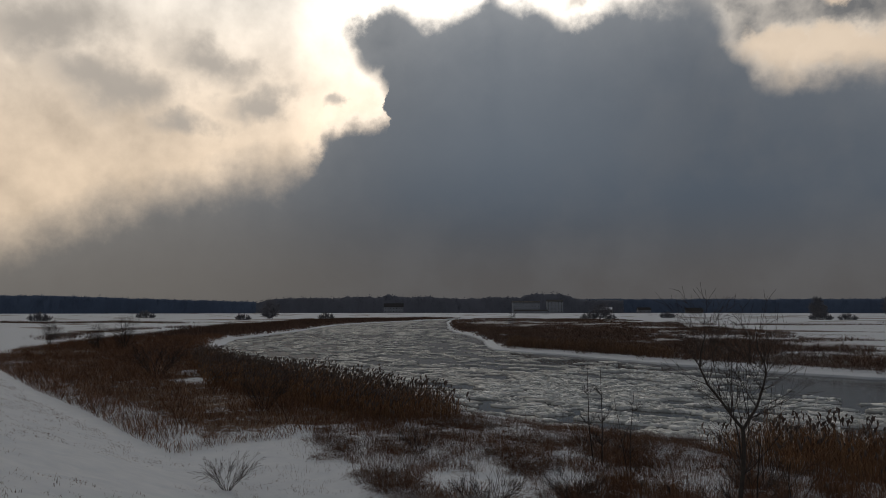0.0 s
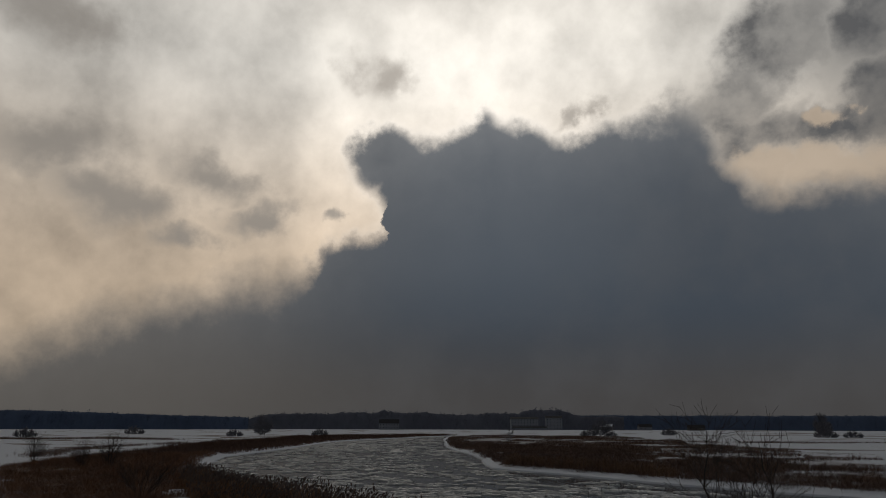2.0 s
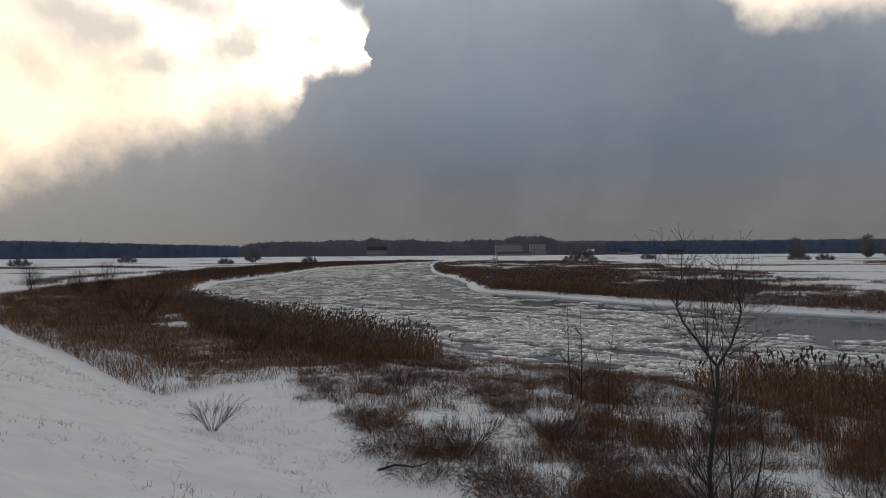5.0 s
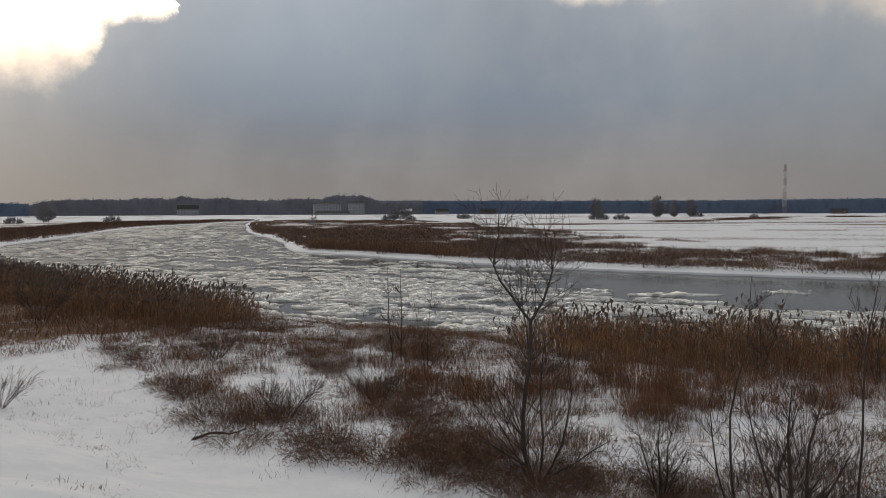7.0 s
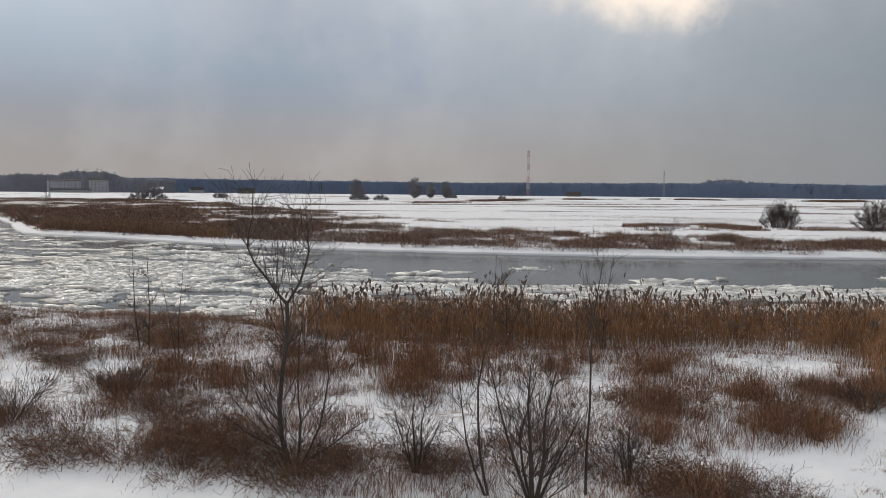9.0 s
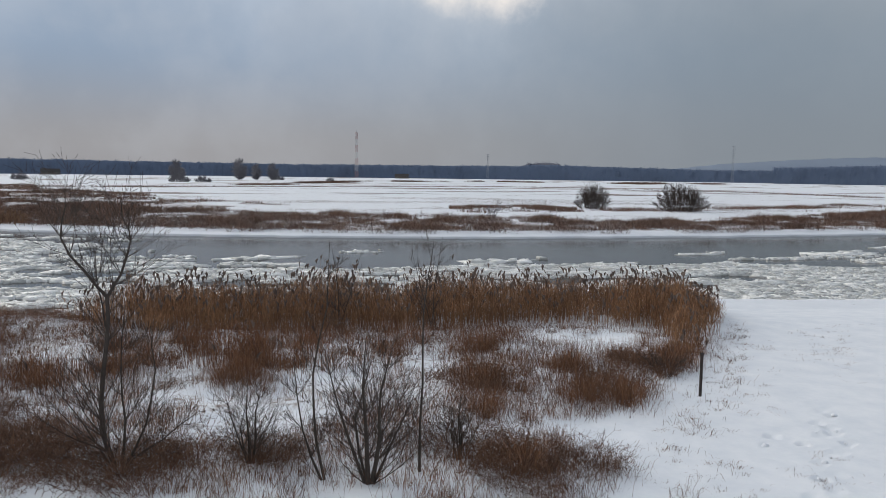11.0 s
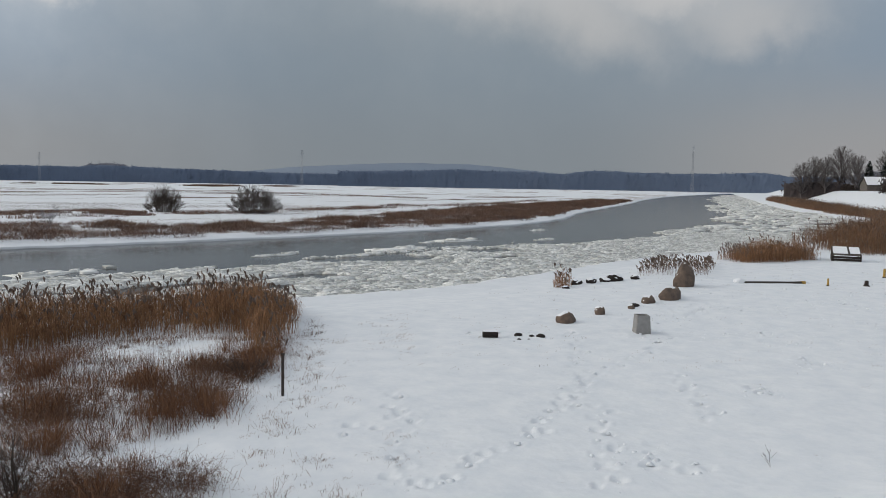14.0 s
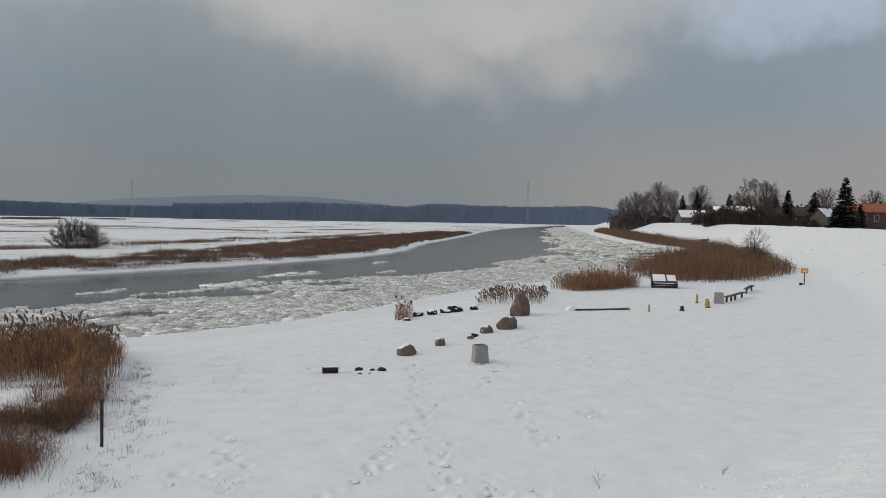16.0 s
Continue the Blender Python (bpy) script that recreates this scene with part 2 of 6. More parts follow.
# ---- materials ----
def material(name, base, rough=0.9, vary=None, scale=4.0, island=0.0, bump=0.0, bump_scale=20.0, metal=0.0, stretch=(1, 1, 1), spec=0.3):
    """A surface: its colour, mixed with another by noise at two scales, small changes from piece to piece, and fine relief."""
    m = bpy.data.materials.new(name)
    m.use_nodes = True
    t = m.node_tree
    b = t.nodes["Principled BSDF"]
    b.inputs["Roughness"].default_value, b.inputs["Metallic"].default_value = rough, metal
    b.inputs["Specular IOR Level"].default_value = spec
    co = t.nodes.new("ShaderNodeTexCoord").outputs["Object"]
    mp = t.nodes.new("ShaderNodeMapping")
    mp.inputs["Scale"].default_value = stretch
    t.links.new(co, mp.inputs[0])
    co = mp.outputs[0]
    rgb = t.nodes.new("ShaderNodeMix")
    rgb.data_type = "RGBA"
    rgb.inputs[6].default_value = (*base, 1)
    rgb.inputs[7].default_value = (*(vary or [c * 0.7 for c in base]), 1)
    n1 = t.nodes.new("ShaderNodeTexNoise")
    n1.inputs["Scale"].default_value, n1.inputs["Detail"].default_value = scale, 8
    n1.inputs["Roughness"].default_value = 0.65
    t.links.new(co, n1.inputs["Vector"])
    r = t.nodes.new("ShaderNodeMapRange")
    r.inputs[1].default_value, r.inputs[2].default_value = 0.3, 0.7
    t.links.new(n1.outputs[0], r.inputs[0])
    fac = r.outputs[0]
    if island:
        g = t.nodes.new("ShaderNodeNewGeometry").outputs["Random Per Island"]
        mm = t.nodes.new("ShaderNodeMath")
        mm.operation, mm.use_clamp = "MULTIPLY_ADD", True
        c = t.nodes.new("ShaderNodeMath")
        c.operation = "SUBTRACT"
        t.links.new(g, c.inputs[0])
        c.inputs[1].default_value = 0.5
        t.links.new(c.outputs[0], mm.inputs[0])
        mm.inputs[1].default_value = island
        t.links.new(fac, mm.inputs[2])
        fac = mm.outputs[0]
    t.links.new(fac, rgb.inputs[0])
    t.links.new(rgb.outputs[2], b.inputs["Base Color"])
    if bump:
        n2 = t.nodes.new("ShaderNodeTexNoise")
        n2.inputs["Scale"].default_value, n2.inputs["Detail"].default_value = bump_scale, 6
        t.links.new(co, n2.inputs["Vector"])
        bp = t.nodes.new("ShaderNodeBump")
        bp.inputs["Strength"].default_value, bp.inputs["Distance"].default_value = bump, 0.05
        t.links.new(n2.outputs[0], bp.inputs["Height"])
        t.links.new(bp.outputs[0], b.inputs["Normal"])
    return m


def ground_material():
    """Snow over dead grass: the cover comes from the sheet's own map of what grows there, broken up by noise."""
    m = material("snow_ground", (0.785, 0.805, 0.83), 0.85, (0.665, 0.70, 0.745), 1.1, bump=0.32, bump_scale=4.0, spec=0.2)
    t = m.node_tree
    b = t.nodes["Principled BSDF"]
    snow = b.inputs["Base Color"].links[0].from_socket
    co = t.nodes.new("ShaderNodeTexCoord").outputs["Object"]
    at = t.nodes.new("ShaderNodeAttribute")
    at.attribute_name = "litter"
    noises = []
    for sc, det in ((0.5, 5), (4.0, 8)):
        n = t.nodes.new("ShaderNodeTexNoise")
        n.inputs["Scale"].default_value, n.inputs["Detail"].default_value, n.inputs["Roughness"].default_value = sc, det, 0.65
        t.links.new(co, n.inputs["Vector"])
        noises.append(n.outputs[0])
    a = t.nodes.new("ShaderNodeMath")
    a.operation = "ADD"
    t.links.new(noises[0], a.inputs[0]), t.links.new(noises[1], a.inputs[1])
    s = t.nodes.new("ShaderNodeMath")
    s.operation = "MULTIPLY_ADD"
    t.links.new(at.outputs["Fac"], s.inputs[0])
    s.inputs[1].default_value = 1.0
    t.links.new(a.outputs[0], s.inputs[2])
    r = t.nodes.new("ShaderNodeMapRange")
    r.inputs[1].default_value, r.inputs[2].default_value = 1.32, 1.62
    t.links.new(s.outputs[0], r.inputs[0])
    soil = t.nodes.new("ShaderNodeMix")
    soil.data_type = "RGBA"
    soil.inputs[6].default_value, soil.inputs[7].default_value = (0.09, 0.055, 0.038, 1), (0.22, 0.14, 0.09, 1)
    t.links.new(noises[1], soil.inputs[0])
    x = t.nodes.new("ShaderNodeMix")
    x.data_type = "RGBA"
    t.links.new(r.outputs[0], x.inputs[0])
    t.links.new(snow, x.inputs[6]), t.links.new(soil.outputs[2], x.inputs[7])
    t.links.new(x.outputs[2], b.inputs["Base Color"])
    return m


def water_material():
    m = material("river_water", (0.040, 0.042, 0.040), 0.12, (0.058, 0.060, 0.057), 0.06, bump=0.22, bump_scale=1.6, stretch=(0.5, 1.6, 1), spec=0.2)
    m.node_tree.nodes["Principled BSDF"].inputs["IOR"].default_value = 1.33
    return m


M_SNOW = ground_material()
M_WATER = water_material()
M_ICE = material("river_ice", (0.84, 0.85, 0.84), 0.6, (0.40, 0.41, 0.40), 0.8, island=1.1, bump=0.6, bump_scale=9.0)
M_ICE_THIN = material("thin_river_ice", (0.62, 0.62, 0.60), 0.6, (0.34, 0.34, 0.33), 0.8, island=1.0, bump=0.5, bump_scale=9.0)
M_SHELF = material("snowy_shore_ice", (0.74, 0.765, 0.80), 0.8, (0.66, 0.69, 0.73), 0.8, bump=0.5, bump_scale=3.0)
M_CAP = material("snow_cap", (0.82, 0.84, 0.87), 0.8, (0.76, 0.78, 0.82), 3.0, bump=0.4, bump_scale=8.0)
M_REED = material("reed_straw", (0.37, 0.205, 0.105), 0.8, (0.145, 0.075, 0.042), 1.0, island=1.3)
M_REED_FAR = material("grey_reed_straw", (0.255, 0.148, 0.085), 0.85, (0.10, 0.058, 0.038), 0.2, island=1.1)
M_PLUME = material("reed_plume", (0.22, 0.165, 0.135), 0.9, (0.09, 0.068, 0.058), 2.0, island=0.9)
M_DEAD = material("dead_grass", (0.27, 0.135, 0.070), 0.85, (0.085, 0.042, 0.027), 0.8, island=1.2)
M_BRUSH = material("dead_herbs", (0.215, 0.12, 0.075), 0.9, (0.065, 0.038, 0.028), 1.5, island=1.1)
M_HERB = material("frosted_herbs", (0.31, 0.195, 0.14), 0.9, (0.085, 0.05, 0.036), 1.2, island=1.2)
M_FARGRASS = material("bank_grass", (0.20, 0.12, 0.082), 0.9, (0.07, 0.042, 0.033), 0.12, island=1.1)
M_BARK = material("bark", (0.085, 0.07, 0.06), 0.9, (0.045, 0.036, 0.032), 6.0, bump=0.5, bump_scale=40.0)
M_TWIG = material("twig", (0.075, 0.058, 0.05), 0.85, (0.045, 0.034, 0.03), 3.0, island=0.6)
# Paler and bluer than near twigs: distance haze is mixed into this colour.
M_HAZED_TWIG = material("hazed_far_twig", (0.23, 0.225, 0.245), 0.9, (0.17, 0.168, 0.185), 0.5, island=0.5)
# White walls greyed in the base colour to imitate haze over the distance.
M_HAZED_WHITE = material("hazed_far_render", (0.31, 0.32, 0.345), 0.9, (0.24, 0.25, 0.275), 0.3)
M_FIR = material("conifer", (0.035, 0.048, 0.04), 0.9, (0.018, 0.026, 0.024), 0.5, island=0.8)
# Airlight over the far pines is painted as a blue-grey base colour.
M_HAZED_WOOD = material("far_wood", (0.115, 0.15, 0.22), 0.95, (0.098, 0.13, 0.195), 0.01, island=0.12)
# Leafless groves carry their haze as a bluish tint in the base colour.
M_HAZED_GROVE = material("hazed_far_grove", (0.18, 0.185, 0.215), 0.95, (0.13, 0.135, 0.16), 0.02, island=0.5)
# Blue of the hill is painted haze, put into its base colour.
M_HAZED_HILL = material("far_hill", (0.19, 0.235, 0.30), 0.95, (0.17, 0.21, 0.275), 0.002)
M_STONE = material("boulder_stone", (0.175, 0.128, 0.10), 0.85, (0.075, 0.06, 0.052), 2.5, bump=0.7, bump_scale=12.0)
M_CONCRETE = material("grey_concrete", (0.30, 0.30, 0.30), 0.85, (0.22, 0.22, 0.22), 5.0, bump=0.4, bump_scale=60.0)
M_TIMBER = material("weathered_timber", (0.085, 0.07, 0.06), 0.85, (0.045, 0.038, 0.034), 4.0, bump=0.5, bump_scale=20.0, stretch=(1, 8, 8))
M_CHAR = material("charred_wood", (0.035, 0.028, 0.026), 0.9, (0.016, 0.013, 0.012), 8.0, bump=0.6, bump_scale=25.0)
M_RUST = material("rusty_metal", (0.06, 0.045, 0.04), 0.7, (0.03, 0.025, 0.024), 9.0, bump=0.3, bump_scale=40.0, metal=0.3)
M_YELLOW = material("yellow_paint", (0.42, 0.27, 0.05), 0.6, (0.28, 0.18, 0.05), 8.0)
M_ORANGE = material("orange_sign_paint", (0.55, 0.25, 0.07), 0.5, (0.45, 0.2, 0.06), 5.0)
M_WHITE = material("white_render", (0.62, 0.62, 0.62), 0.85, (0.52, 0.52, 0.53), 0.6, bump=0.2)
M_WALL = material("house_render", (0.13, 0.115, 0.105), 0.9, (0.085, 0.078, 0.07), 0.6, bump=0.2)
M_BRICK = material("brick_wall", (0.085, 0.055, 0.045), 0.9, (0.055, 0.04, 0.034), 0.8, bump=0.2)
M_TILE = material("red_roof_tile", (0.30, 0.105, 0.06), 0.8, (0.2, 0.075, 0.05), 0.7, bump=0.4, bump_scale=6.0)
M_DARK = material("dark_roof", (0.06, 0.055, 0.055), 0.8, (0.04, 0.038, 0.038), 0.8)
M_PANE = material("window_glass", (0.03, 0.035, 0.04), 0.1, (0.02, 0.022, 0.026), 0.5, spec=0.5)
M_STEEL = material("galvanised_steel", (0.34, 0.36, 0.39), 0.6, (0.22, 0.24, 0.27), 0.5, metal=0.4)
M_MASTRED = material("mast_red", (0.36, 0.22, 0.21), 0.7, (0.32, 0.2, 0.19), 0.5)
M_MASTWHITE = material("mast_white", (0.50, 0.50, 0.52), 0.7, (0.45, 0.45, 0.47), 0.5)


# ---- mesh helpers ----
def mesh_of(name, verts, tris, mat):
    """A mesh of triangles from two arrays."""
    verts, tris = np.asarray(verts, np.float32), np.asarray(tris, np.int32)
    me = bpy.data.meshes.new(name)
    me.vertices.add(len(verts)), me.loops.add(tris.size), me.polygons.add(len(tris))
    me.vertices.foreach_set("co", verts.ravel())
    me.loops.foreach_set("vertex_index", tris.ravel())
    me.polygons.foreach_set("loop_start", np.arange(0, tris.size, 3, dtype=np.int32))
    me.polygons.foreach_set("loop_total", np.full(len(tris), 3, np.int32))
    me.update(calc_edges=True)
    me.materials.append(mat)
    return me


def part(name, bm, mat, parent, label=""):
    """Links a bmesh or a mesh as one object under a thing or a part."""
    if isinstance(bm, bmesh.types.BMesh):
        me = bpy.data.meshes.new(name)
        bm.to_mesh(me)
        bm.free()
        me.materials.append(mat)
    else:
        me = bm
    ob = new(name, me)
    ob.parent = parent
    return tagged(ob, label=label)


def thing(name, m, label, category, group=""):
    ob = new(name)
    ob.empty_display_size = 0.2
    ob.matrix_world = m
    return tagged(ob, label, category, group)


def smooth_line(points, step):
    """A smooth curve through the points, cut into even pieces."""
    p = np.asarray(points, float)
    p = np.vstack([2 * p[0] - p[1], p, 2 * p[-1] - p[-2]])
    out = []
    for i in range(1, len(p) - 2):
        n = max(2, int(np.hypot(*(p[i + 1] - p[i])[:2]) / (step * max(1.0, np.hypot(*p[i][:2]) / 60))))
        u = np.linspace(0, 1, n, endpoint=False)[:, None]
        a, b, c, d = p[i - 1:i + 3]
        out.append(0.5 * (2 * b + (c - a) * u + (2 * a - 5 * b + 4 * c - d) * u ** 2 + (3 * b - a - 3 * c + d) * u ** 3))
    return np.vstack(out + [p[-2:-1]])


def line_distance(q, line, most=1e9):
    """Distance of each point from a line (up to most), and how far along the line its foot lies."""
    q = np.asarray(q, float)
    order = np.argsort(q[:, 0])
    p = q[order]
    best, along = np.full(len(q), most ** 2), np.zeros(len(q))
    run = 0.0
    for a, b in zip(line[:-1, :2], line[1:, :2]):
        d = b - a
        length = np.hypot(*d)
        i, j = np.searchsorted(p[:, 0], (min(a[0], b[0]) - most, max(a[0], b[0]) + most))
        if i < j:
            x, y = p[i:j, 0] - a[0], p[i:j, 1] - a[1]
            u = np.clip((x * d[0] + y * d[1]) / (length ** 2 + 1e-12), 0, 1)
            r = (x - u * d[0]) ** 2 + (y - u * d[1]) ** 2
            near = np.where(r < best[i:j])[0]
            best[i + near], along[i + near] = r[near], run + u[near] * length
        run += length
    back = np.empty(len(q), int)
    back[order] = np.arange(len(q))
    return np.sqrt(best)[back], along[back]


def inside(q, poly):
    q, poly = np.asarray(q, float), np.asarray(poly, float)
    hit = np.zeros(len(q), bool)
    for (x0, y0), (x1, y1) in zip(poly, np.roll(poly, -1, axis=0)):
        if y0 != y1:
            hit ^= ((y0 > q[:, 1]) != (y1 > q[:, 1])) & (q[:, 0] < (x1 - x0) * (q[:, 1] - y0) / (y1 - y0) + x0)
    return hit


def ease(v, lo, hi):
    u = np.clip((v - lo) / (hi - lo), 0, 1)
    return u * u * (3 - 2 * u)


LATTICE = np.random.RandomState(5).rand(256, 256)


def patchy(x, y, size, octaves=3):
    """Smooth noise from 0 to 1 over the plan; size in metres."""
    total, norm = np.zeros(np.shape(x)), 0.0
    for o in range(octaves):
        u, v = np.asarray(x) / size * 2 ** o + 37.3 * o, np.asarray(y) / size * 2 ** o + 11.7 * o
        i, j = np.floor(u).astype(int), np.floor(v).astype(int)
        fu, fv = u - i, v - j
        fu, fv = fu * fu * (3 - 2 * fu), fv * fv * (3 - 2 * fv)
        g = lambda a, b: LATTICE[(i + a) % 256, (j + b) % 256]
        total += ((g(0, 0) * (1 - fu) + g(1, 0) * fu) * (1 - fv) + (g(0, 1) * (1 - fu) + g(1, 1) * fu) * fv) * 0.5 ** o
        norm += 0.5 ** o
    return total / norm


# ---- the river and the lie of the land ----
WATER = -0.6
FAR_BANK = smooth_line([(-262, 455), (-250, 416), (-200, 325), (-152, 248), (-121, 198), (-79, 141), (-62, 114), (-54, 103), (-41, 96), (-23, 85.5),
                        (-5, 79), (17, 75), (42, 74.5), (66, 76.3), (90, 81), (114, 91), (151, 113), (205, 141), (490, 288), (969, 482)], 4.0)
NEAR_BANK = smooth_line([(-262, 455), (-228, 340), (-198, 245), (-174, 200), (-147, 158), (-121, 113), (-109, 98), (-97, 86), (-80, 70.5), (-60, 56), (-40, 45.2),
                         (-26, 38.9), (-20, 37), (-11.7, 35.2), (0, 34.6), (12, 34.0), (22, 33.3), (27, 32.5), (33, 32.3), (38, 32.9), (45, 34.2), (53, 35.2), (59, 36), (73, 35.8), (91, 36.9), (118, 43.5),
                         (159, 52), (181, 64), (211, 79), (245, 103), (398, 184), (913, 453), (969, 482)], 3.0)
RIVER = np.vstack([FAR_BANK, NEAR_BANK[::-1]])
CREST = smooth_line([(-420, 196, 4.0), (-200, 84, 4.0), (-80, 27, 4.0), (-31, 7.2, 4.0), (0, -2.5, 4.0), (30, -12, 4.3), (75, -8, 4.7), (128, 6, 4.95),
                     (180, 26, 5.15), (232, 52, 5.35), (315, 92, 5.55), (450, 163, 5.7), (700, 290, 5.5), (1200, 520, 5.0)], 5.0)

# patches of growth
BRUSH_WEST = [(-76, 40), (-101, 54), (-114, 70), (-130, 91), (-121, 111), (-108, 96), (-96, 84), (-79, 69), (-59, 54.8), (-39.5, 44), (-25, 37.4), (-20.6, 35), (-19.5, 31), (-22, 27.6), (-23.4, 25.4), (-24.5, 22.6), (-24.6, 19.8), (-28.6, 21.2), (-41, 26.4), (-50.6, 29.6)]
HOLES = [(-53, 45.5, 2.6), (-47, 40.5, 2.2), (-33, 29.5, 0.8), (-26.3, 21.6, 0.9)]
BRUSH_NEAR = [(-17, 21.5), (-13, 18), (-8.5, 16.2), (-3, 14.2), (1, 11.5), (5, 11.5), (6.5, 13), (7, 16), (9.7, 18.2), (12.8, 21.3), (15, 24), (12, 27), (-4, 29), (-10, 34), (-20, 36), (-25, 28), (-21, 24)]
REEDS_WEST = [(-68, 56), (-66, 60), (-59, 55), (-39.3, 44.3), (-25, 37.6), (-20.4, 35), (-18.8, 32.6), (-21.5, 29.5), (-30, 31.5), (-45, 38.5)]
REEDS_NEAR = [(-8.5, 30.4), (-5, 27.6), (-2, 26.6), (1.5, 26.6), (7, 26.6), (11.3, 27.2), (13.2, 25.6), (11.6, 22.5), (10.4, 19.6), (12.2, 20.2), (15, 23.6), (17.5, 26.5), (19.5, 30.5), (20.3, 32.4), (10, 33), (0, 33.4), (-6, 33.8)]
BANK_STRIP = [(-72, 118), (-60, 100), (-40, 96), (-22, 85), (-5, 78.5), (17, 74.5), (42, 74), (66, 76), (90, 80.5), (114, 90.5), (151, 112.5), (205, 140.5), (489, 288), (640, 376),
              (300, 210), (209, 168), (131, 132), (80, 106), (50, 93), (44, 97), (28, 102), (14, 108), (-12, 122), (-40, 150), (-66, 190), (-96, 200), (-130, 232), (-152, 240), (-130, 196), (-88, 138)]
CORNER = [(-55, 104), (-41, 97), (-24, 87), (-26, 95), (-44, 106), (-60, 118)]
BANK_WEST = [(-120, 117), (-146, 157), (-173, 201), (-197, 242), (-227, 342), (-250, 420), (-271, 327), (-236, 247), (-196, 178), (-162, 135), (-130, 91)]
REEDS_EAST = [(74, 29), (79, 34.5), (91, 35.8), (118, 42), (159, 50.5), (183, 63), (247, 102), (398, 181), (430, 186), (300, 116), (218, 70), (164, 43), (130, 28), (104, 19.0), (95, 17.6), (80.5, 18.2), (74.5, 21.8), (72.8, 25.6)]
TONGUE = [(-152, 242), (-90, 150), (-62, 118), (-40, 112), (-8, 118), (10, 128), (-14, 170), (-40, 215), (-66, 250), (-90, 330), (-150, 420), (-235, 420), (-200, 330)]
REEDS_SMALL = [(57, 27.5), (60, 31), (66, 29.5), (68.3, 27.3), (66, 24.6), (61, 25.5)]


def lie(q):
    """Height of the ground at points of the plan."""
    q = np.asarray(q, float)
    x, y = q[:, 0], q[:, 1]
    out = line_distance(q, RIVER, 9.0)[0]
    out = np.where(inside(q, RIVER), -out, out)
    r = np.hypot(x, y)
    near = (y < 45) & (x > -20) & (x < 75)
    z = 0.10 * (patchy(x, y, 5.0) - 0.5) + np.where(r > 90, 0.5 * (patchy(x, y, 70.0) - 0.5) * ease(r, 90, 250), 0)
    z = z * ease(r, 4, 12) + np.where((x > 4) & (r < 70), 0.03 * (patchy(x, y, 1.1, 3) - 0.5), 0)
    width = np.where((x > 18) & (x < 60) & (y < 45), 7.0, np.where(y > 72, 1.6, 2.6))
    z = np.where(out < width, z * ease(out, 0, width) + (WATER + 0.12) * (1 - ease(out, 0.0, width)), z)
    z = np.where(out < 0, WATER + 0.12 + np.clip(out, -3, 0) * 0.35, z)
    for poly in (BRUSH_NEAR, BRUSH_WEST):
        box_lo, box_hi = np.min(poly, 0), np.max(poly, 0)
        k = np.where((q >= box_lo).all(1) & (q <= box_hi).all(1))[0]
        if len(k):
            k = k[inside(q[k], poly)]
        if len(k):
            edge = ease(line_distance(q[k], np.vstack([poly, poly[:1]]))[0], 0, 1.5)
            z[k] += edge * (0.34 * (patchy(x[k], y[k], 1.5, 3) - 0.5) + 0.10)
    d, along = line_distance(q, CREST, 24.0)
    seg = np.r_[0, np.cumsum(np.hypot(*np.diff(CREST[:, :2], axis=0).T))]
    top = np.interp(along, seg, CREST[:, 2])
    toe = np.interp(along, seg, np.interp(CREST[:, 0], [-60, 0, 40, 120], [15.5, 13.0, 17.0, 20.0]))
    rise = np.clip(1 - (d - 1.5) / (toe - 1.5), 0, 1)
    rise = np.where(rise < 0.15, rise ** 2 / 0.3, rise - 0.075) / 0.925
    land = rise * top
    dim = 0.40 * (patchy(x, y, 2.0, 5) - 0.5) * ease(rise, 0.02, 0.25)
    return np.maximum(z, 0) * 0 + np.where(out > 0, z * (1 - rise) + land + dim, z)


TRAILS = [[(26, 16), (24.0, 14.8), (18.0, 13.5), (13.3, 11.4), (10.9, 11.0), (9.7, 10.7)], [(24.5, 19), (22.5, 17.1), (17.9, 13.3), (15.9, 12.3)],
          [(13.1, 16.1), (11.8, 14.1), (10.4, 12.6), (9.2, 11.0)], [(21.3, 12.3), (19.1, 10.4), (17.8, 9.3)], [(16.6, 11.8), (14.2, 10.2), (12.2, 8.5)], [(10.1, 14.3), (11.7, 14.4)],
          [(27, 17.5), (33.9, 17.6), (40.9, 15.3), (50, 16.5), (57, 17.0)], [(28, 18.5), (36, 19), (46, 19), (58, 20.5), (66, 22)]]
TRAMPLED = [(26.3, 10.1, 0.9), (14.1, 8.5, 0.7), (21.3, 9.8, 0.6), (27.8, 8.1, 0.8), (21.4, 20.4, 1.0), (33.9, 17.6, 2.0), (40.9, 15.3, 2.0), (26.0, 16.2, 0.9), (36, 12, 2.5), (45, 12, 3.0), (52, 13.5, 2.5), (30, 13, 2.0), (40, 18.8, 2.5), (47, 16, 2.5), (31, 8.5, 2.0), (60, 18, 2.5)]


